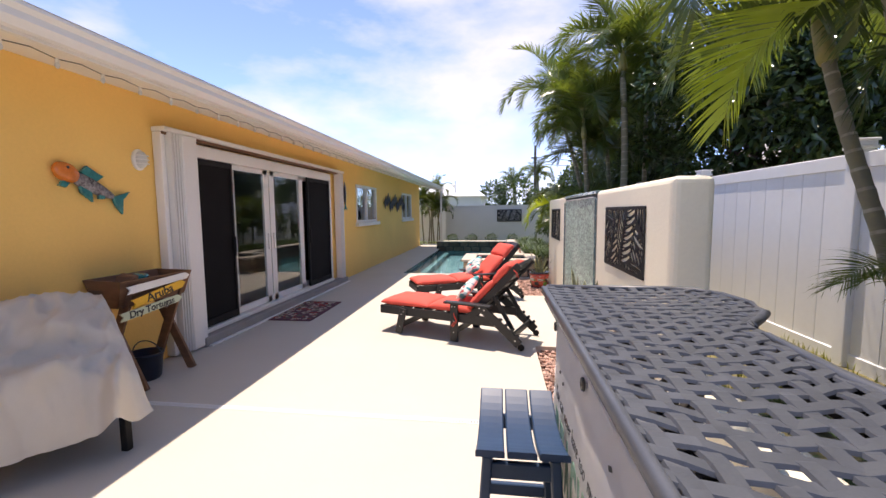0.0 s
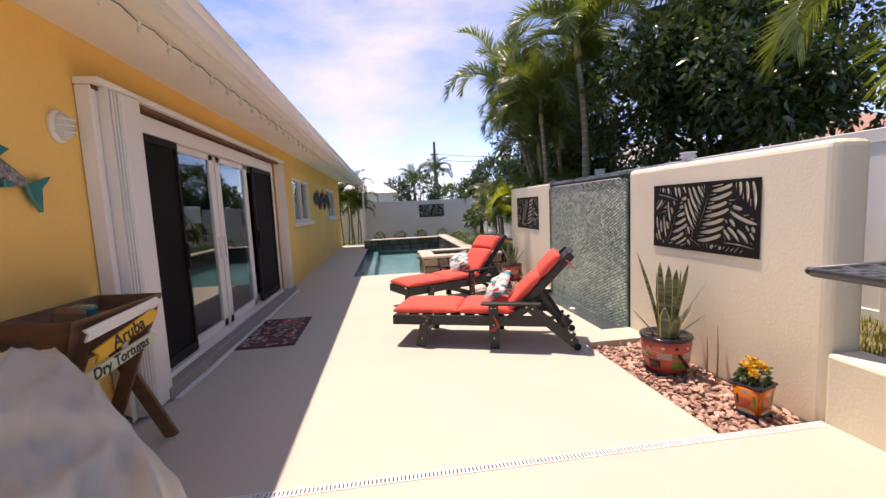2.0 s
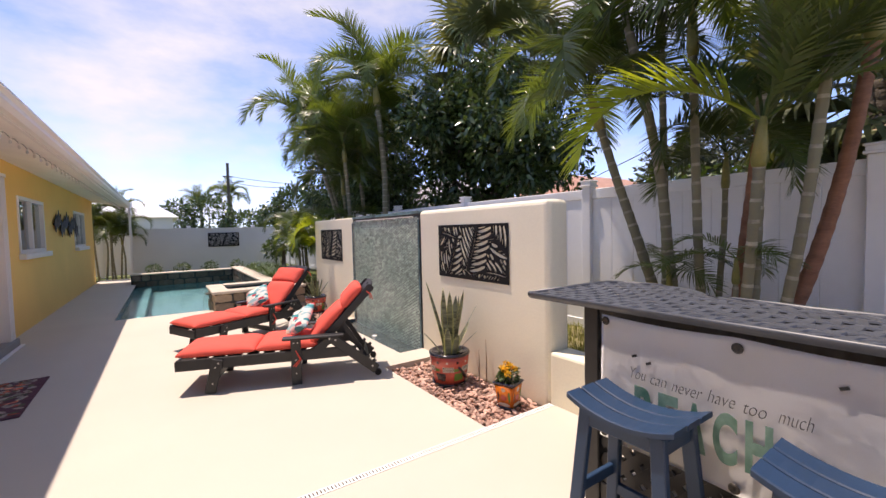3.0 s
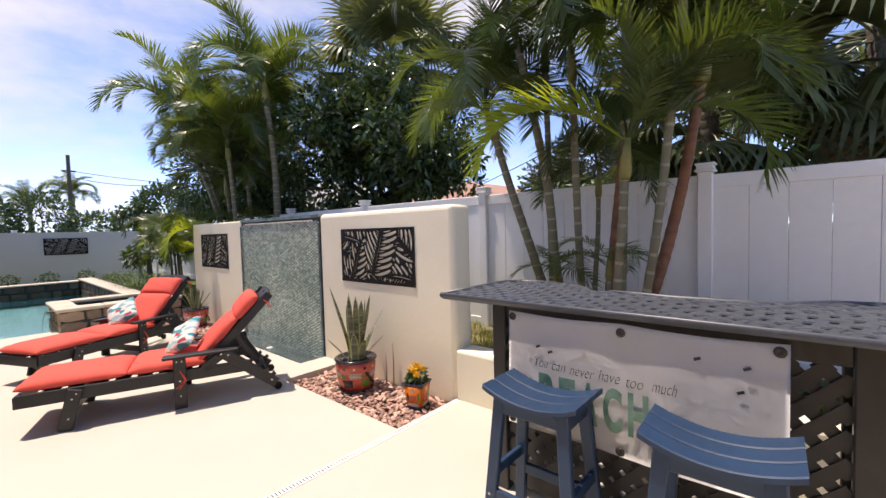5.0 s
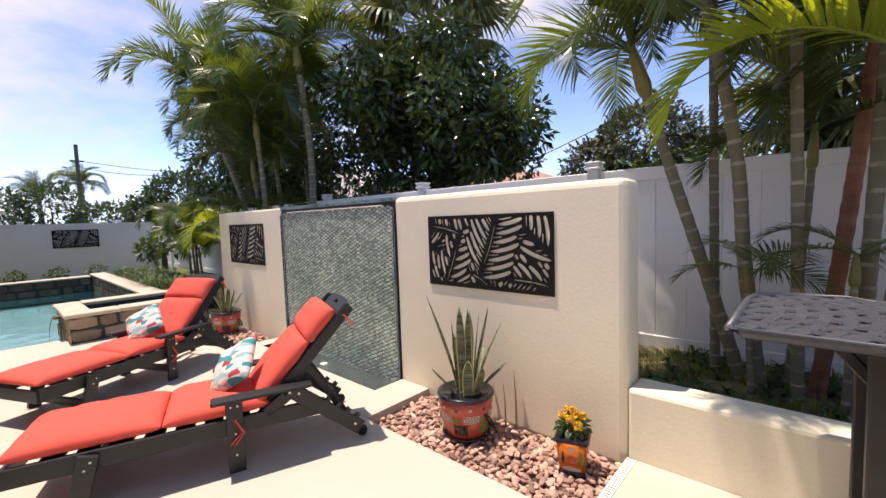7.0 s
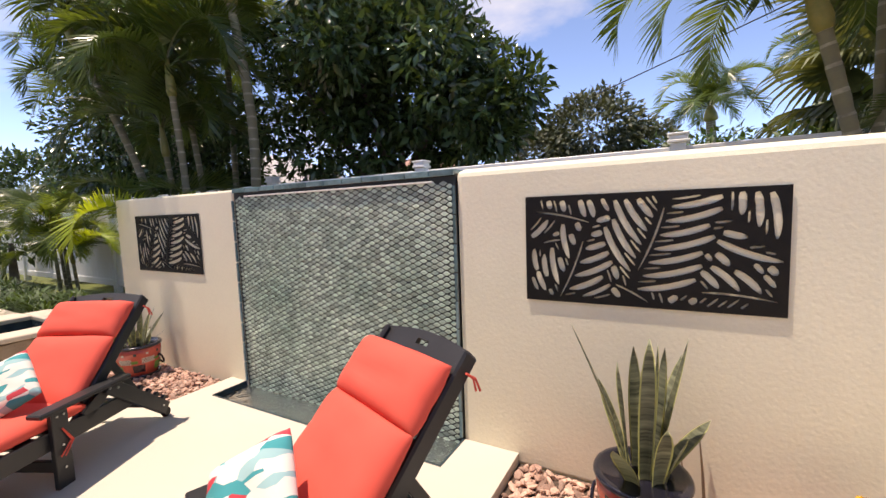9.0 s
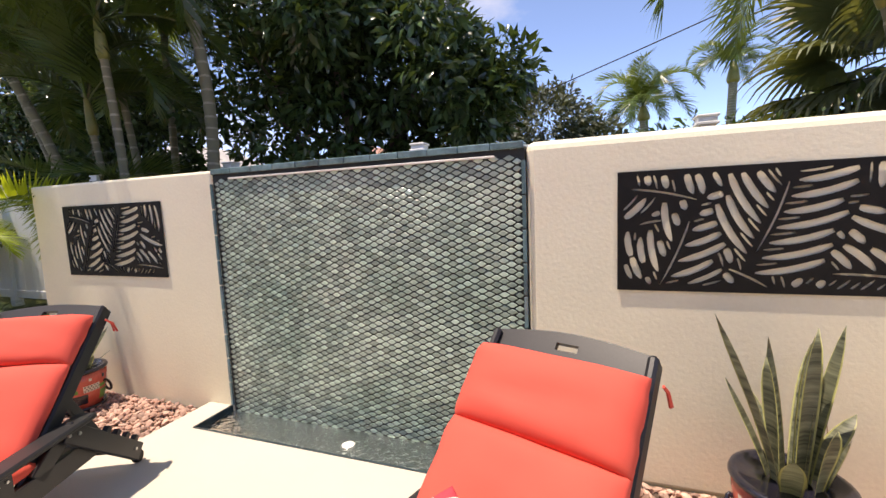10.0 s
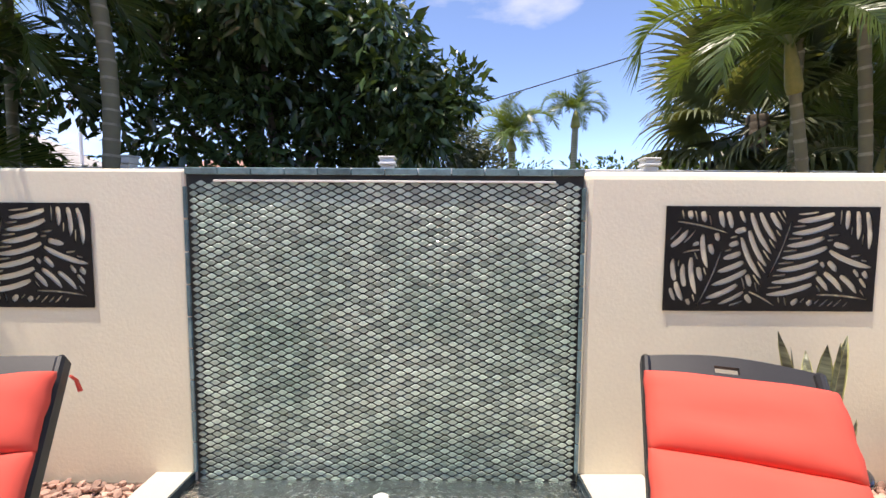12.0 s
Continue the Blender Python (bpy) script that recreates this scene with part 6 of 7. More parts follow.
def strap_clump(name, spots, mat, label, seed, size=0.42, n=26):
    """Arching strap leaves growing from each spot."""
    rng = random.Random(seed)
    V, F = [], []
    for x, y, z in spots:
        for _ in range(n):
            az, ln, el = rng.uniform(0, 6.283), size * rng.uniform(0.6, 1.15), rng.uniform(0.6, 1.4)
            dx, dy = math.cos(az), math.sin(az)
            px, pz, w = 0.0, 0.0, rng.uniform(0.010, 0.018)
            o = len(V)
            for k in range(5):
                ww_ = w * (1 - (k / 4) ** 2 * 0.95)
                V.append((x + dx * px - dy * ww_, y + dy * px + dx * ww_, z + pz))
                V.append((x + dx * px + dy * ww_, y + dy * px - dx * ww_, z + pz))
                px += math.cos(el) * ln / 4
                pz += math.sin(el) * ln / 4
                el -= 0.48
            F += [(o + 2 * k, o + 2 * k + 1, o + 2 * k + 3, o + 2 * k + 2) for k in range(4)]
    me = bpy.data.meshes.new(name)
    me.from_pydata(V, [], F)
    ob = new(name, finish(me, mat))
    return tagged(ob, label, "plants", kind="stuff")


rng = random.Random(4)
strap_clump("border_plants", [(rng.uniform(0.8, 1.6), rng.uniform(11.9, 17.6), 0.22) for _ in range(90)], M_LEAF2, "arching green border plants in the raised planter", 5, 0.62, 30)
strap_clump("bed_grass", [(rng.uniform(1.5, 2.9), rng.uniform(0.4, 3.4), 0.21) for _ in range(150)], M_LEAF2, "thin grass tufts in the mulch by the fence", 6, 0.16, 12)
for k, (x, y) in enumerate(((-2.0, 18.15), (-1.15, 18.1), (-0.3, 18.15), (0.6, 18.2))):
    b = thing("shrub", "small clipped green shrub behind the pool wall", "shrub", pose(x, y, 0.24), group="clipped shrubs")
    part("foliage", cloud_mesh("foliage", [(0, 0, 0.18, 0.24, 0.22, 0.18)], 420, 0.07, 30 + k, M_LEAF2), None, b)
    part("stem", tube(bmesh.new(), [(0, 0, -0.02), (0, 0, 0.18)], 0.02, 6), M_BARK, b)


# ---- palms ----
def feather(length, lift, bend, pairs, leaf, width, hang, seed, name="frond"):
    """A feather palm frond that grows along +x from the origin: arched stem and two rows of leaflets."""
    rnd = random.Random(seed)
    V, F = [], []
    pts, el, p = [], radians(lift), Vector((0, 0, 0))
    n = 16
    for i in range(n + 1):
        pts.append((p.copy(), el))
        p = p + Vector((math.cos(el), 0, math.sin(el))) * length / n
        el -= radians(bend) / n * (0.4 + 1.2 * i / n)
    for i, (q, e) in enumerate(pts):
        r = 0.016 * (1 - 0.85 * i / n) * length / 1.8
        for a in range(4):
            t = a * math.pi / 2
            V.append((q.x - math.sin(e) * r * math.sin(t), r * math.cos(t), q.z + math.cos(e) * r * math.sin(t)))
    for i in range(n):
        for a in range(4):
            F.append((i * 4 + a, i * 4 + (a + 1) % 4, i * 4 + 4 + (a + 1) % 4, i * 4 + 4 + a))
    for k in range(pairs):
        s = 0.16 + 0.84 * k / (pairs - 1)
        f = s * n
        i = min(n - 1, int(f))
        q = pts[i][0].lerp(pts[i + 1][0], f - i)
        e = pts[i][1]
        tan, up = Vector((math.cos(e), 0, math.sin(e))), Vector((-math.sin(e), 0, math.cos(e)))
        ll = leaf * (0.45 + 0.75 * math.sin(math.pi * min(1.0, 0.12 + 0.80 * s))) * rnd.uniform(0.85, 1.1)
        for sd in (-1, 1):
            ang = radians(74 - 44 * s + rnd.uniform(-6, 6))
            d = (tan * math.cos(ang) + Vector((0, sd, 0)) * math.sin(ang) + up * rnd.uniform(0.10, 0.38)).normalized()
            c = q.copy()
            o = len(V)
            for j in range(5):
                w = width * (0.55, 1.0, 0.9, 0.55, 0.05)[j]
                V.append(tuple(c - tan * w / 2 + up * 0.1 * w))
                V.append(tuple(c + tan * w / 2))
                c = c + d * ll / 4
                d = (d + Vector((0, 0, -hang * (0.5 + 0.3 * j)))).normalized()
            F += [(o + 2 * j, o + 2 * j + 1, o + 2 * j + 3, o + 2 * j + 2) for j in range(4)]
    me = bpy.data.meshes.new(name)
    me.from_pydata([tuple(v) for v in V], [], F)
    return me


def fan(radius, segs, hang, seed, stem=0.8):
    """A fan palm leaf along +x: a bare stem and a folded, drooping fan."""
    rnd = random.Random(seed)
    V, F = [], []
    for i in range(6):
        x = stem * i / 5
        for a in range(4):
            t = a * math.pi / 2
            V.append((x, 0.012 * math.cos(t), 0.012 * math.sin(t) - 0.12 * (i / 5) ** 2))
    for i in range(5):
        for a in range(4):
            F.append((i * 4 + a, i * 4 + (a + 1) % 4, i * 4 + 4 + (a + 1) % 4, i * 4 + 4 + a))
    for k in range(segs):
        a = radians(-140 + 280 * k / (segs - 1))
        ln = radius * (0.75 + 0.25 * math.cos(a)) * rnd.uniform(0.9, 1.08)
        d = Vector((math.cos(a), math.sin(a), 0.10 - 0.12 * abs(math.sin(a)))).normalized()
        sd = Vector((-math.sin(a), math.cos(a), 0))
        c = Vector((stem, 0, -0.12))
        o = len(V)
        for j in range(6):
            w = radius * (0.02, 0.075, 0.085, 0.055, 0.03, 0.004)[j]
            zig = 0.012 if k % 2 else -0.012
            V.append(tuple(c - sd * w / 2))
            V.append(tuple(c + sd * w / 2 + Vector((0, 0, zig))))
            c = c + d * ln / 5
            d = (d + Vector((0, 0, -hang * (0.25 + 0.55 * j)))).normalized()
        F += [(o + 2 * j, o + 2 * j + 1, o + 2 * j + 3, o + 2 * j + 2) for j in range(5)]
    me = bpy.data.meshes.new("fan_leaf")
    me.from_pydata(V, [], F)
    return me


FRONDS = [finish(feather(1.60, 82, 95, 62, 0.37, 0.027, 0.07, 1), M_FROND), finish(feather(1.65, 68, 160, 64, 0.40, 0.027, 0.09, 2), M_FROND),
          finish(feather(1.60, 52, 170, 64, 0.40, 0.027, 0.12, 3), M_FROND), finish(feather(1.45, 28, 135, 58, 0.38, 0.026, 0.16, 4), M_FROND)]
YOUNG = [finish(feather(1.5, 44, 140, 60, 0.40, 0.028, 0.10, 5), M_FROND_Y), finish(feather(1.0, 50, 80, 34, 0.32, 0.022, 0.15, 6), M_FROND_Y)]
SMALL = [finish(feather(0.95, 45, 105, 28, 0.34, 0.024, 0.22, 7), M_FROND), finish(feather(0.85, 20, 80, 26, 0.32, 0.024, 0.26, 8), M_FROND)]
FANS = [finish(fan(0.95, 40, 0.20, 1), M_FAN), finish(fan(0.9, 36, 0.42, 2), M_FAN), finish(fan(0.95, 36, 0.62, 3, 0.6), M_FAN)]
DRYFAN = finish(fan(0.9, 30, 0.95, 4, 0.5), M_DEAD)


def trunk_mesh(pts, r0, r1, mat, ring=0.13):
    """A leaning ringed trunk through the points, thinner towards the top."""
    P = [Vector(p) for p in pts]
    segs = [(b - a).length for a, b in zip(P, P[1:])]
    total, path, radii = sum(segs), [], []
    n = max(6, int(total / ring) * 3)
    for i in range(n + 1):
        s = total * min(1.0, (3 * (i // 3) + (0.0, 1.95, 2.45)[i % 3]) / n)
        k = 0
        while k < len(segs) - 1 and s > segs[k]:
            s -= segs[k]
            k += 1
        f = s / segs[k]
        a, b = P[max(k - 1, 0)], P[min(k + 2, len(P) - 1)]
        c = P[k].lerp(P[k + 1], f)
        if len(P) > 2:
            q = 0.5 * ((2 * P[k]) + (P[k + 1] - a) * f + (2 * a - 5 * P[k] + 4 * P[k + 1] - b) * f * f + (-a + 3 * P[k] - 3 * P[k + 1] + b) * f ** 3)
            c = q
        path.append(c)
        radii.append((r0 + (r1 - r0) * i / n) * (1.05 if i % 3 == 1 else 0.97) * (1.3 if i == 0 else 1.0))
    me = mesh_of(tube(bmesh.new(), path, radii, 10), "trunk", mat, True)
    me.materials.append(M_SCAR)
    for k in range(n * 10 if mat is M_TRUNK else 0):
        if (k // 10) % 3 == 1:
            me.polygons[k].material_index = 1
    return me


def feather_palm(label, pts, r0, r1, fronds, seed, mat=M_TRUNK, scale=1.0, shaft=0.45, group="palms", meshes=None, low=0.0, young=0, extra=()):
    """Points of the trunk from the ground up to the crown; the fronds spring from a green shaft."""
    rnd = random.Random(seed)
    meshes = meshes or FRONDS
    base, crown = Vector(pts[0]), Vector(pts[-1])
    root = thing("palm_tree", label, "palm", Matrix.Translation(base), group=group)
    r0, r1 = r0 * 0.88, r1 * 0.88
    part("trunk", trunk_mesh([Vector(p) - base for p in pts], r0, r1, mat), None, root)
    ax = (Vector(pts[-1]) - Vector(pts[-2])).normalized()
    if shaft:
        part("crownshaft", tube(bmesh.new(), [crown - base + ax * shaft * t for t in (-0.05, 0.1, 0.5, 1.0)], [r1 * 1.3, r1 * 1.6, r1 * 1.25, r1 * 0.6], 10), M_SHAFT, root, "smooth green crownshaft", True)
    for k in range(fronds):
        a = k * 137.5 + rnd.uniform(-18, 18) + seed * 41
        f = (k + 0.5) / fronds
        me = meshes[min(len(meshes) - 1, int(f * len(meshes)))] if k >= young else rnd.choice(YOUNG)
        s = scale * rnd.uniform(0.85, 1.1)
        m = Matrix.Translation(crown - base + ax * shaft * rnd.uniform(0.7, 1.0)) @ Matrix.Rotation(radians(a), 4, "Z") @ Matrix.Rotation(radians(rnd.uniform(-8, 8) + low), 4, "Y") @ Matrix.Rotation(radians(rnd.uniform(-25, 25)), 4, "X") @ Matrix.Diagonal((s, s, s, 1))
        part("frond", me, None, root, m=m)
    for az, me, s, tip in extra:
        part("frond", me, None, root, m=Matrix.Translation(crown - base + ax * shaft * 0.9) @ Matrix.Rotation(radians(az), 4, "Z") @ Matrix.Rotation(radians(tip), 4, "Y") @ Matrix.Diagonal((s, s, s, 1)))
    return root


def fan_palm(label, x, y, z0, h, leaves, seed, r=0.14, scale=1.0, dry=6):
    rnd = random.Random(seed)
    root = thing("fan_palm", label, "palm", pose(x, y, z0), group="fan palms")
    part("trunk", trunk_mesh([(0, 0, 0), (0.03, 0.02, h * 0.5), (0, 0, h)], r * 1.1, r, M_BARK, 0.15), None, root)
    for k in range(leaves + dry):
        a = k * 137.5 + rnd.uniform(-20, 20)
        f = k / leaves
        el = -75 + 125 * min(f, 1.25)
        s = scale * rnd.uniform(0.85, 1.15)
        me = DRYFAN if k >= leaves else FANS[0 if f < 0.35 else 1 if f < 0.7 else 2]
        part("dry_leaf" if k >= leaves else "fan_leaf", me, None, root, m=pose(0, 0, h + rnd.uniform(-0.25, 0.1) - 0.2 * f) @ Matrix.Rotation(radians(a), 4, "Z") @ Matrix.Rotation(radians(el), 4, "Y") @ Matrix.Rotation(radians(rnd.uniform(-20, 20)), 4, "X") @ Matrix.Diagonal((s, s, s, 1)))
    return root


CL = "slender ringed palm with arching fronds in the fence bed"
GZ = 0.2
feather_palm(CL, [(2.48, 2.75, GZ), (2.36, 3.02, 1.2), (2.23, 3.27, 2.11), (2.18, 3.40, 2.6)], 0.062, 0.045, 15, 1, scale=0.92)
feather_palm(CL, [(2.34, 2.62, GZ), (2.24, 2.72, 1.2), (2.17, 2.80, 2.2), (2.02, 3.15, 4.1)], 0.058, 0.042, 13, 2, scale=1.0)
feather_palm("thin young palm with an orange sheath in the clump", [(2.56, 2.46, GZ), (2.53, 2.42, 1.0), (2.51, 2.38, 1.5), (2.48, 2.36, 1.9)], 0.034, 0.026, 7, 3, scale=0.62, shaft=0.30)
feather_palm("palm with bright young fronds in the fence bed", [(2.02, 2.12, GZ), (1.92, 2.00, 1.0), (1.80, 1.89, 1.98)], 0.046, 0.038, 4, 4, scale=0.85, shaft=0.32, meshes=FRONDS[:2], extra=((108, YOUNG[0], 1.05, 0), (262, FRONDS[1], 0.9, 8), (300, FRONDS[2], 0.9, 12), (30, FRONDS[1], 0.85, 0)))
feather_palm("rust brown leaning palm in the fence bed", [(2.45, 2.12, GZ), (2.62, 1.86, 1.0), (2.72, 1.66, 1.9), (2.74, 1.50, 2.9)], 0.068, 0.052, 8, 5, mat=M_TRUNK2, scale=0.85)
feather_palm(CL, [(2.30, 2.10, GZ), (2.26, 2.04, 2.0), (2.20, 1.95, 4.7)], 0.052, 0.042, 10, 6, scale=1.05)
feather_palm("dark brown palm in the middle of the clump", [(2.40, 2.30, GZ), (2.40, 2.16, 1.6), (2.45, 2.02, 3.1)], 0.058, 0.045, 10, 7, mat=M_TRUNK2, scale=0.95)
feather_palm(CL, [(2.25, 2.40, GZ), (2.12, 2.42, 1.4), (2.10, 2.46, 3.0)], 0.045, 0.036, 8, 8, scale=0.75)
feather_palm(CL, [(2.12, 1.95, GZ), (1.98, 1.70, 1.5), (1.90, 1.52, 3.0)], 0.045, 0.036, 8, 9, scale=0.9)
feather_palm(CL, [(2.62, 2.95, GZ), (2.66, 2.98, 1.6), (2.62, 3.0, 3.4)], 0.045, 0.036, 10, 43, scale=0.95)
feather_palm("low sucker palm at the foot of the clump", [(2.20, 2.66, GZ), (2.20, 2.70, 1.0)], 0.026, 0.022, 5, 10, scale=0.6, shaft=0.2, meshes=SMALL)
feather_palm("low sucker palm at the foot of the clump", [(2.15, 2.16, GZ), (2.12, 2.14, 1.1)], 0.026, 0.022, 5, 11, scale=0.6, shaft=0.2, meshes=SMALL)
# second clump, behind the far end of the garden wall
CB = "ringed palm with arching fronds beyond the garden wall"
feather_palm(CB, [(1.98, 9.95, GZ), (1.96, 9.92, 2.0), (1.88, 9.90, 3.2)], 0.06, 0.045, 14, 12, scale=1.0)
feather_palm(CB, [(2.60, 9.55, GZ), (2.58, 9.28, 2.6), (2.55, 9.50, 4.5)], 0.082, 0.068, 15, 13, scale=1.25)
feather_palm(CB, [(2.35, 11.0, 0.0), (2.10, 11.3, 2.2), (1.62, 11.8, 4.2)], 0.068, 0.05, 15, 14, scale=1.15)
feather_palm(CB, [(2.60, 11.9, 0.0), (2.5, 12.1, 2.0), (2.35, 12.5, 3.4)], 0.06, 0.045, 14, 15, scale=1.1)
feather_palm(CB, [(2.70, 10.6, 0.0), (2.66, 10.7, 2.0), (2.55, 10.8, 3.6)], 0.06, 0.045, 15, 40, scale=1.15)
feather_palm(CB, [(2.15, 10.5, 0.0), (2.12, 10.5, 1.6), (2.05, 10.5, 2.5)], 0.05, 0.04, 13, 41, scale=0.95)
feather_palm("ringed palm with arching fronds behind the fence", [(3.7, 11.4, 0.0), (3.65, 11.3, 2.4), (3.6, 11.2, 4.3)], 0.07, 0.055, 15, 61, scale=1.25)
feather_palm("ringed palm with arching fronds behind the fence", [(3.9, 13.6, 0.0), (3.9, 13.6, 2.4), (3.8, 13.6, 4.2)], 0.07, 0.055, 14, 62, scale=1.25)
feather_palm("young areca with bright fronds beyond the wall", [(1.75, 10.25, 0.0), (1.72, 10.22, 1.3)], 0.03, 0.026, 8, 16, scale=0.9, shaft=0.25, meshes=[YOUNG[0], FRONDS[1], SMALL[0]], young=2)
feather_palm("young areca with bright fronds beyond the wall", [(2.55, 10.4, 0.0), (2.5, 10.3, 1.2)], 0.03, 0.026, 8, 17, scale=0.9, shaft=0.25, meshes=[YOUNG[0], FRONDS[1], SMALL[0]], young=3)
for k, (x, y, h) in enumerate(((2.35, 15.3, 1.0), (2.15, 15.0, 1.5), (2.5, 15.6, 1.6), (2.3, 14.6, 0.8))):
    feather_palm("bushy areca palm on the lawn by the fence", [(x, y, -0.08), (x - 0.05, y, h)], 0.04, 0.03, 9, 18 + k, scale=0.85, shaft=0.25, young=3)
for k, (x, y, h) in enumerate(((-3.35, 20.7, 1.6), (-3.1, 20.9, 1.9), (-3.55, 21.0, 2.1), (-2.95, 20.6, 1.3), (-3.3, 21.2, 2.4), (-3.75, 20.75, 1.8))):
    feather_palm("multi-stemmed areca palm beyond the house corner", [(x, y, -0.08), (x + 0.08 * math.sin(k), y, h * 0.6), (x + 0.2 * math.sin(k * 2), y + 0.1, h)], 0.04, 0.03, 8, 30 + k, scale=0.75, shaft=0.3)

fan_palm("tall dark fan palm behind the fence", 6.2, 9.6, -0.1, 6.6, 44, 1, scale=1.5)
fan_palm("fan palm with hanging dry leaves behind the fence", 4.75, 1.75, -0.1, 3.15, 38, 2, scale=1.15, dry=26)
fan_palm("fan palm with hanging dry leaves behind the fence", 5.2, 0.1, -0.1, 3.9, 34, 3, scale=1.25, dry=28)
fan_palm("fan palm behind the fence", 4.9, 17.0, -0.1, 4.8, 24, 4, scale=1.2)

# ---- broadleaf trees, hedges and the far view ----
tree = thing("shade_tree", "large dark glossy broadleaf tree behind the fence", "tree", pose(5.3, 8.8, -0.1))
part("trunk", trunk_mesh([(0, 0, 0), (0.1, 0.05, 1.3), (0.0, 0.0, 2.6)], 0.24, 0.17, M_BARK, 0.3), None, tree)
for k in range(9):
    a = k * 2.4
    e = Vector((math.cos(a) * 1.5, math.sin(a) * 1.9, 3.6 + 0.5 * (k % 3)))
    part("limb", tube(bmesh.new(), [(0, 0, 2.2 - 0.05 * k), tuple(e * 0.55 + Vector((0, 0, 0.7))), tuple(e)], [0.09, 0.06, 0.02], 7), M_BARK, tree)
BL = [(0, 0, 4.1, 1.6, 1.8, 1.3), (-0.9, 0.9, 3.7, 1.3, 1.4, 1.2), (-0.9, -1.0, 3.4, 1.2, 1.4, 1.1), (0.6, -1.3, 3.6, 1.1, 1.1, 1.1), (0.3, 1.2, 4.4, 1.3, 1.2, 1.0), (-0.6, -2.1, 3.3, 0.7, 0.7, 0.5), (-0.5, 0.2, 2.9, 1.2, 1.4, 0.8), (-1.6, -0.2, 4.1, 0.8, 0.9, 0.7), (-1.0, -0.9, 4.6, 0.9, 0.9, 0.7)]
crown_rnd = random.Random(12)
CLUMPS = [(x, y, z, rx * 0.58, ry * 0.58, rz * 0.58) for x, y, z, rx, ry, rz in BL]
for x, y, z, rx, ry, rz in BL:
    for k in range(26):
        d = Vector((crown_rnd.gauss(0, 1), crown_rnd.gauss(0, 1), crown_rnd.gauss(0, 1))).normalized() * crown_rnd.uniform(0.8, 1.12)
        q = crown_rnd.uniform(0.22, 0.46)
        CLUMPS.append((x + d.x * rx, y + d.y * ry, z + d.z * rz, q, q, q * 0.75))
for k in range(5):
    CLUMPS.append((-0.75 - 0.06 * k, -2.15 - 0.12 * k, 3.4 - 0.08 * k + 0.12 * (k % 2), 0.26, 0.24, 0.2))
part("crown", cloud_mesh("crown", CLUMPS, 22000, 0.20, 3, M_LEAF, stretch=0.38), None, tree, "dense dark glossy leaves")


def bush(name, label, cat, x, y, blobs, count, size, seed, mat, trunk=True):
    ob = thing(name, label, cat, pose(x, y, -0.1))
    part("foliage", cloud_mesh("foliage", blobs, count, size, seed, mat), None, ob)
    if trunk:
        part("trunk", tube(bmesh.new(), [(0, 0, 0), (0.03, 0.02, blobs[0][2])], [0.12, 0.05], 8), M_BARK, ob)
    return ob


bush("hedge", "dense dark hedge along the outside of the fence", "hedge", 4.8, 16.0, [(0, -3.0, 1.5, 1.0, 1.8, 1.3), (0.3, 0.6, 1.8, 1.2, 2.2, 1.8), (0.4, 0.8, 3.4, 1.4, 2.0, 1.5), (-1.0, 0.6, 3.7, 1.1, 1.6, 1.4), (-0.3, 3.6, 1.8, 1.1, 2.2, 1.9)], 24000, 0.17, 12, M_LEAF)
bush("hedge", "green hedge along the outside of the fence", "hedge", 4.6, 1.5, [(0, -2.6, 1.5, 0.8, 2.2, 1.25), (0, 0.6, 1.6, 0.8, 1.8, 1.2), (0.3, 2.2, 1.5, 0.8, 1.3, 1.15)], 5200, 0.12, 13, M_LEAF2)
bush("hedge", "dark green shrubs below the shade tree", "hedge", 4.5, 8.2, [(0, 0.4, 1.4, 0.8, 1.8, 1.05), (0.4, 2.2, 1.6, 0.9, 1.2, 1.2)], 2600, 0.13, 14, M_LEAF)
bush("hedge", "dense dark shrubs behind the far palms", "hedge", 4.3, 13.2, [(0, 0, 1.6, 1.0, 1.6, 1.4), (0.2, 0.2, 3.0, 1.1, 1.5, 1.2), (0.5, 0.3, 4.0, 1.0, 1.2, 0.9), (0.2, 1.2, 3.7, 1.0, 1.2, 0.9)], 15000, 0.17, 19, M_LEAF)
bush("grey_tree", "distant grey green feathery tree", "tree", 13.6, 6.6, [(0, 0, 4.0, 1.7, 1.7, 1.5), (0.5, -1.5, 3.1, 1.3, 1.3, 1.3), (0, 1.5, 3.1, 1.4, 1.4, 1.4), (0, 0.6, 2.2, 1.4, 2.2, 1.2)], 15000, 0.24, 15, M_GREY)
bush("flowering_shrub", "distant green shrubs beyond the neighbouring yard", "shrub", 15.5, 3.0, [(0, 0, 2.4, 1.5, 1.8, 1.7), (0, -3, 2.3, 1.5, 2.2, 1.7), (0.5, 3.4, 2.2, 1.4, 2.0, 1.6)], 5200, 0.2, 16, M_LEAF2)
bush("round_tree", "round green tree beyond the far fence", "tree", 5.2, 26.5, [(0, 0, 3.0, 1.8, 1.8, 1.6), (1.6, 0.5, 2.6, 1.4, 1.4, 1.3), (-1.2, 0.4, 2.4, 1.2, 1.2, 1.0)], 8000, 0.26, 17, M_LEAF)
bush("far_tree", "dark rounded tree in the distance", "tree", 2.0, 47.0, [(0, 0, 3.4, 2.2, 2.0, 2.2), (-2.6, 0, 3.2, 1.5, 1.5, 1.9), (3.2, 1.0, 2.6, 2.4, 1.6, 1.6)], 3800, 0.42, 18, M_LEAF)
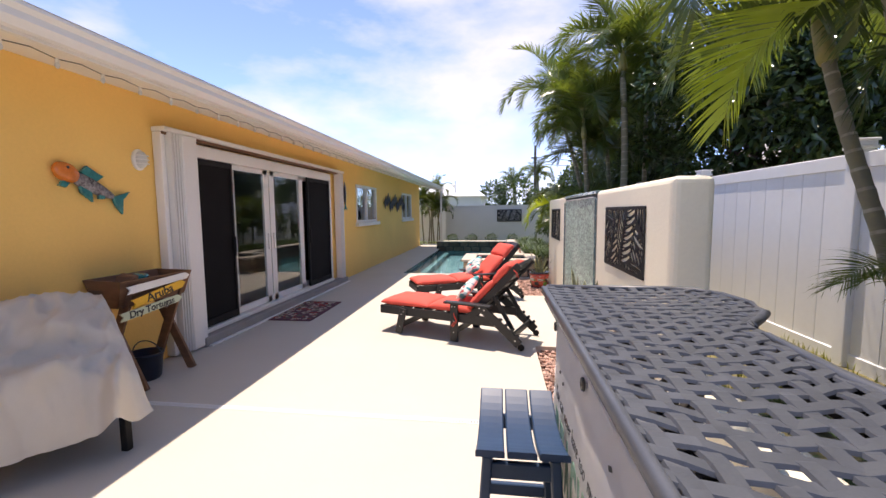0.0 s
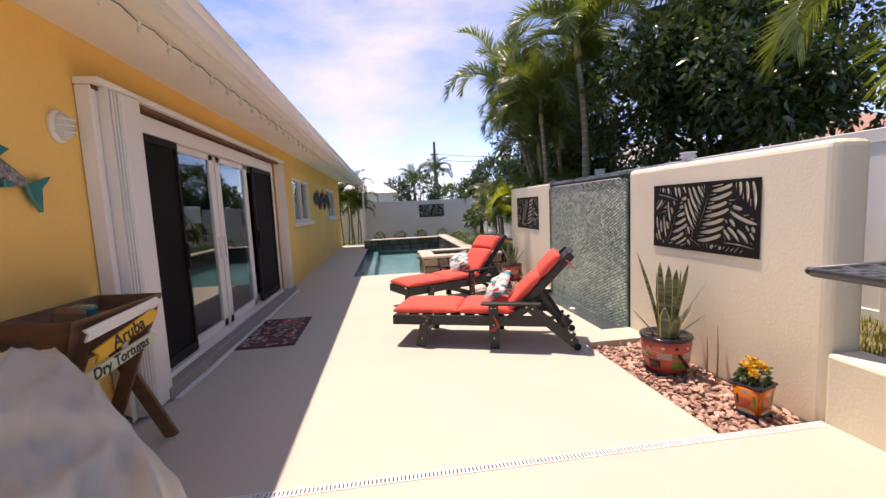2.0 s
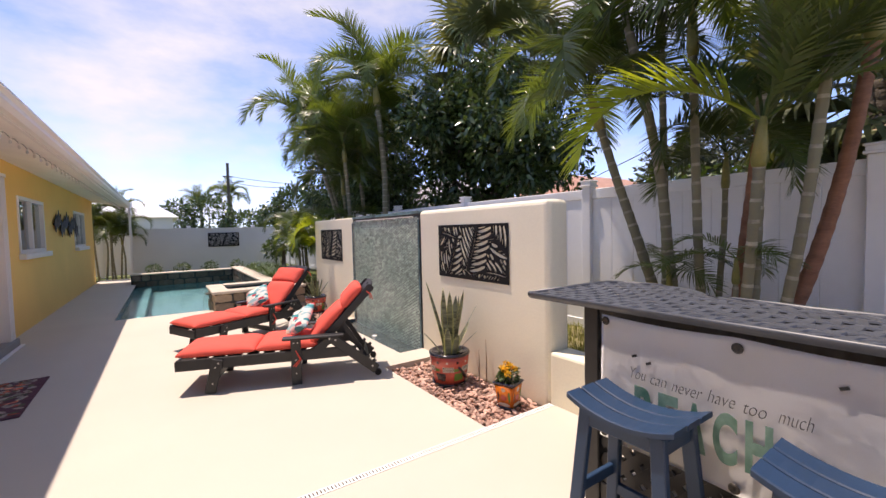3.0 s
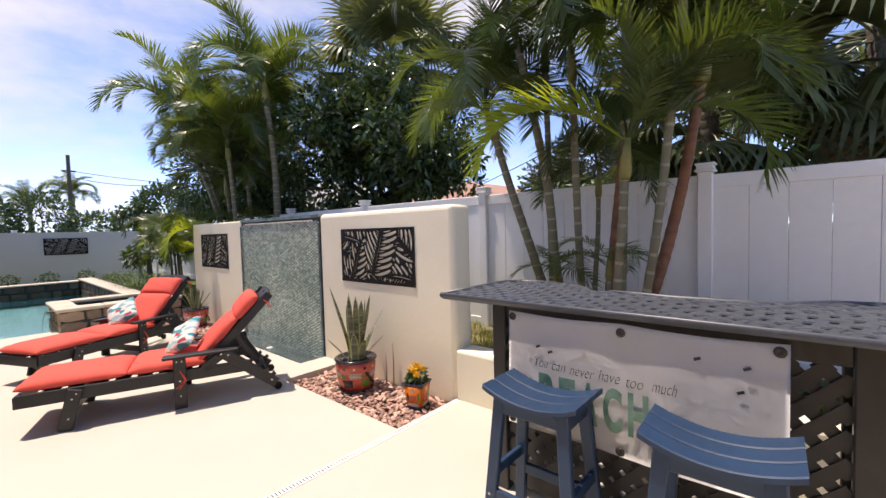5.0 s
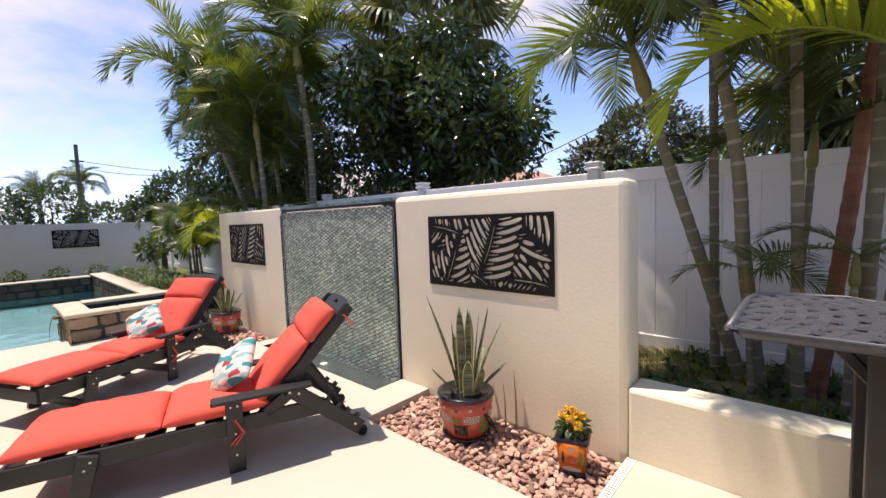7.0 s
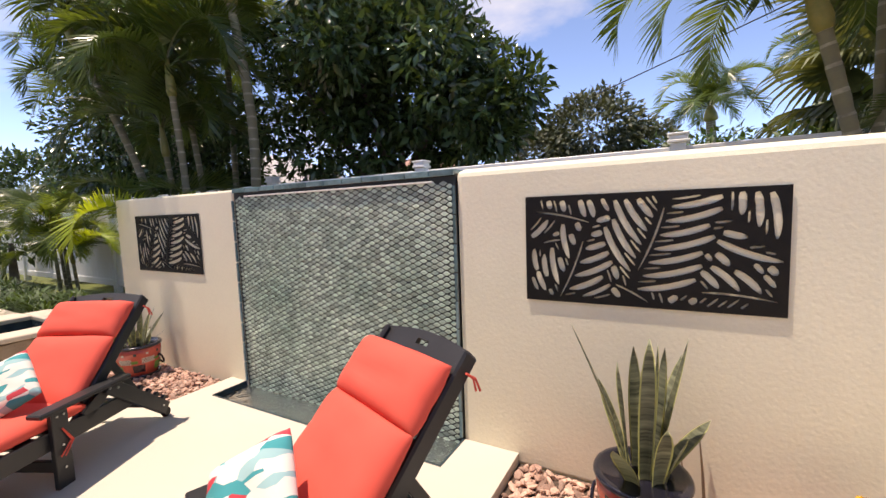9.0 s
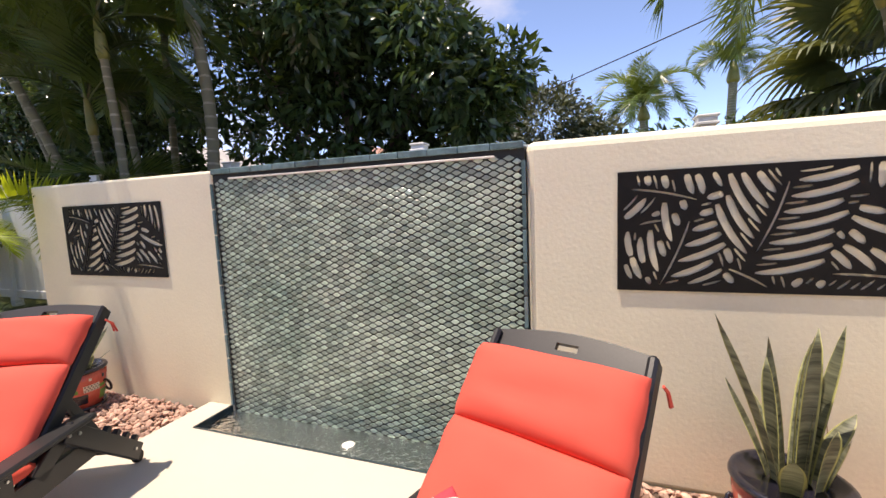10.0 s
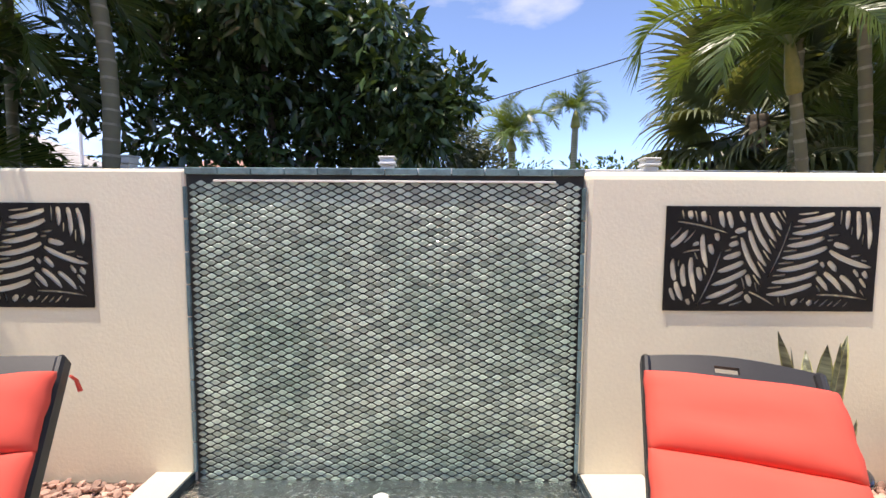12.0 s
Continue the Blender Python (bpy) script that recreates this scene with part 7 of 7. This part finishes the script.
bush("far_hedge", "dark line of distant trees", "trees", 9.0, 58.0, [(0, 0, 2.4, 6.0, 2.0, 2.0), (9, 0, 2.4, 5.0, 2.0, 2.3), (-12, 3, 2.6, 5.0, 2.0, 2.2), (18, -4, 2.8, 6, 2, 2.5)], 5200, 0.55, 19, M_LEAF)
bush("plumeria", "small open plumeria tree on the lawn", "tree", 2.45, 18.8, [(0, 0, 1.25, 0.65, 0.6, 0.45), (-0.4, 0.1, 1.0, 0.35, 0.35, 0.3)], 330, 0.24, 20, M_LEAF2)
feather_palm("distant coconut palm beyond the fence", [(24.0, -1.6, -0.1), (24.2, -1.7, 4.0), (24.3, -1.8, 7.2)], 0.30, 0.22, 14, 50, scale=1.55, shaft=1.0)
feather_palm("distant bushy palm beyond the fence", [(20.0, 2.6, -0.1), (19.9, 2.7, 3.0), (19.8, 2.8, 5.0)], 0.26, 0.2, 16, 51, scale=1.7, shaft=0.6)
feather_palm("distant palm beyond the far wall", [(5.5, 60.0, -0.1), (5.6, 60.0, 3.5), (5.5, 60.0, 6.0)], 0.3, 0.24, 18, 52, scale=2.0, shaft=0.6)
feather_palm("distant palm beyond the far wall", [(2.3, 62.0, -0.1), (2.4, 62.0, 3.0), (2.3, 62.0, 5.0)], 0.3, 0.24, 16, 53, scale=1.8, shaft=0.6)

pole = thing("utility_pole", "dark wooden utility pole in the distance", "utility pole", pose(4.66, 54.0, -0.1))
part("post", tube(bmesh.new(), [(0, 0, 0), (0, 0, 9.9)], [0.20, 0.15], 10), M_BARK, pole)
part("crossarm", boxes((-0.5, 0.5, -0.06, 0.06, 8.3, 8.45)), M_BARK, pole)
part("insulator", boxes((0.15, 0.4, -0.1, 0.1, 7.6, 8.1)), M_METAL, pole)


def cable(a, b, sag, r, label):
    a, b = Vector(a), Vector(b)
    pts = [a.lerp(b, k / 20) - Vector((0, 0, sag * 4 * (k / 20) * (1 - k / 20))) for k in range(21)]
    ob = solid("power_line", tube(bmesh.new(), pts, r, 5), M_INK, label, "cable", smooth=True, group="power lines")
    return ob


cable((4.9, 54.0, 8.3), (30.0, 40.0, 9.0), 1.5, 0.03, "thin black power line from the pole")
cable((4.9, 54.0, 7.7), (14.0, 20.0, 7.0), 1.6, 0.03, "thin black service line from the pole")
cable((14.75, 12.9, 3.70), (9.0, -4.5, 7.5), 0.15, 0.018, "thin black service line over the neighbouring yard")
pole = thing("utility_pole", "wooden utility pole beyond the side fence", "utility pole", pose(9.0, -4.5, -0.1))
part("post", tube(bmesh.new(), [(0, 0, 0), (0, 0, 8.3)], [0.18, 0.14], 10), M_BARK, pole)


def neighbour(label, x0, x1, y0, y1, eave, ridge, wall_mat, roof_mat):
    root = thing("neighbour_house", label, "house")
    part("wall", boxes((x0 + 0.3, x1 - 0.3, y0 + 0.3, y1 - 0.3, -0.1, eave)), wall_mat, root)
    bm = bmesh.new()
    my = (y0 + y1) / 2
    vs = [bm.verts.new(p) for p in ((x0, y0, eave), (x1, y0, eave), (x1, y1, eave), (x0, y1, eave), (x0 + 1.5, my, ridge), (x1 - 1.5, my, ridge))]
    for f in ((0, 1, 5, 4), (2, 3, 4, 5), (1, 2, 5), (3, 0, 4), (3, 2, 1, 0)):
        bm.faces.new([vs[k] for k in f])
    part("roof", bm, roof_mat, root)
    part("roof_vent", tube(bmesh.new(), [(x1 - 2.3, y0 + 1.2, eave), (x1 - 2.3, y0 + 1.2, ridge)], 0.06, 8), M_WHITE, root)
    for k in range(2):
        part("window", boxes((x0 + 1.2 + 2.5 * k, x0 + 2.2 + 2.5 * k, y0 + 0.28, y0 + 0.32, 0.9, 2.0)), M_SCREEN, root)


neighbour("low white house with white metal roof beyond the far wall", -8.0, -0.9, 30.0, 39.0, 2.7, 3.9, M_BACKWALL, M_NEIGHBOUR)
neighbour("pale house with grey gable roof beyond the side fence", 10.5, 16.5, 18.5, 25.5, 2.9, 4.7, M_BACKWALL, M_ROOF)
neighbour("low house with terracotta roof beyond the side fence", 12.0, 20.0, 9.5, 17.0, 2.5, 4.0, M_BACKWALL, M_PINKROOF)

# ---- gravel beds ----
gravel = thing("gravel_bed", "bed of reddish river stones between deck and wall", "gravel", kind="structure")
rnd = random.Random(77)
stones = []
for v in range(5):
    bm = bmesh.new()
    bmesh.ops.create_icosphere(bm, subdivisions=1, radius=1.0)
    for q in bm.verts:
        q.co *= rnd.uniform(0.75, 1.15)
    bmesh.ops.delete(bm, geom=[f for f in bm.faces if f.calc_center_median().z < -0.7], context="FACES_ONLY")
    stones.append(bm)
pools = []
for bm in stones:
    me = bpy.data.meshes.new("stone")
    bm.to_mesh(me)
    bm.free()
    pools.append(finish(me, M_ROCK))
data = [([tuple(v.co) for v in me.vertices], [tuple(p.vertices) for p in me.polygons]) for me in pools]
V, F, made = [], [], 0
for x0, x1, y0, y1, step, own in ((BED_X + 0.015, 1.15, 3.235, 5.02, 0.044, True), (BED_X + 0.015, 1.15, 8.0, 10.09, 0.047, False)):
    for i in range(int((x1 - x0) / step)):
        for j in range(int((y1 - y0) / step)):
            for lay in range(2):
                x, y = x0 + (i + rnd.uniform(0.1, 0.9)) * step, y0 + (j + rnd.uniform(0.1, 0.9)) * step
                s = Vector((rnd.uniform(0.020, 0.042), rnd.uniform(0.018, 0.032), rnd.uniform(0.010, 0.020)))
                z = -0.066 + 0.022 * lay + rnd.uniform(-0.004, 0.006)
                if lay and rnd.random() < 0.35:
                    continue
                m = Matrix.Translation((x, y, z)) @ Euler((rnd.uniform(-0.5, 0.5), rnd.uniform(-0.5, 0.5), rnd.uniform(0, 6.3))).to_matrix().to_4x4() @ Matrix.Diagonal((*s, 1))
                k = rnd.randrange(5)
                if own and lay and made < 300 and y < 4.0:
                    part("stone", pools[k], None, gravel, m=m)
                    made += 1
                else:
                    o = len(V)
                    V += [tuple(m @ Vector(q)) for q in data[k][0]]
                    F += [tuple(o + q for q in f) for f in data[k][1]]
me = bpy.data.meshes.new("stones")
me.from_pydata(V, [], F)
tagged(part("stones", finish(me, M_ROCKS), None, gravel, "reddish river stones"), kind="stuff")
part("bed", boxes((BED_X + 0.002, 1.158, 3.22, 5.028, -0.079, -0.070), (BED_X + 0.002, 1.158, 7.992, 10.098, -0.079, -0.070)), M_SOIL, gravel, "soil under the stones")


# thin grass along the bed by the fence
def grass(x0, x1, y0, y1, z, count, seed):
    rnd = random.Random(seed)
    V, F = [], []
    for _ in range(count):
        x, y = rnd.uniform(x0, x1), rnd.uniform(y0, y1)
        if noise.noise((x * 2.2, y * 2.2, 0.4)) < -0.12:
            continue
        a, h, lean, w = rnd.uniform(0, math.tau), rnd.uniform(0.03, 0.11), rnd.uniform(0.0, 0.06), rnd.uniform(0.003, 0.006)
        dx, dy = math.cos(a), math.sin(a)
        o = len(V)
        V += [(x - dy * w, y + dx * w, z - 0.01), (x + dy * w, y - dx * w, z - 0.01), (x + dx * lean * 0.4 + dy * w * 0.7, y + dy * lean * 0.4 - dx * w * 0.7, z + h * 0.6), (x + dx * lean * 0.4 - dy * w * 0.7, y + dy * lean * 0.4 + dx * w * 0.7, z + h * 0.6), (x + dx * lean, y + dy * lean, z + h)]
        F += [(o, o + 1, o + 2, o + 3), (o + 3, o + 2, o + 4)]
    me = bpy.data.meshes.new("grass_tufts")
    me.from_pydata(V, [], F)
    ob = new("grass_tufts", finish(me, M_BLADE))
    tagged(ob, "thin yellow green grass on the planting bed", "grass", kind="stuff")


grass(1.42, 2.95, -0.5, 5.2, 0.22, 9000, 77)
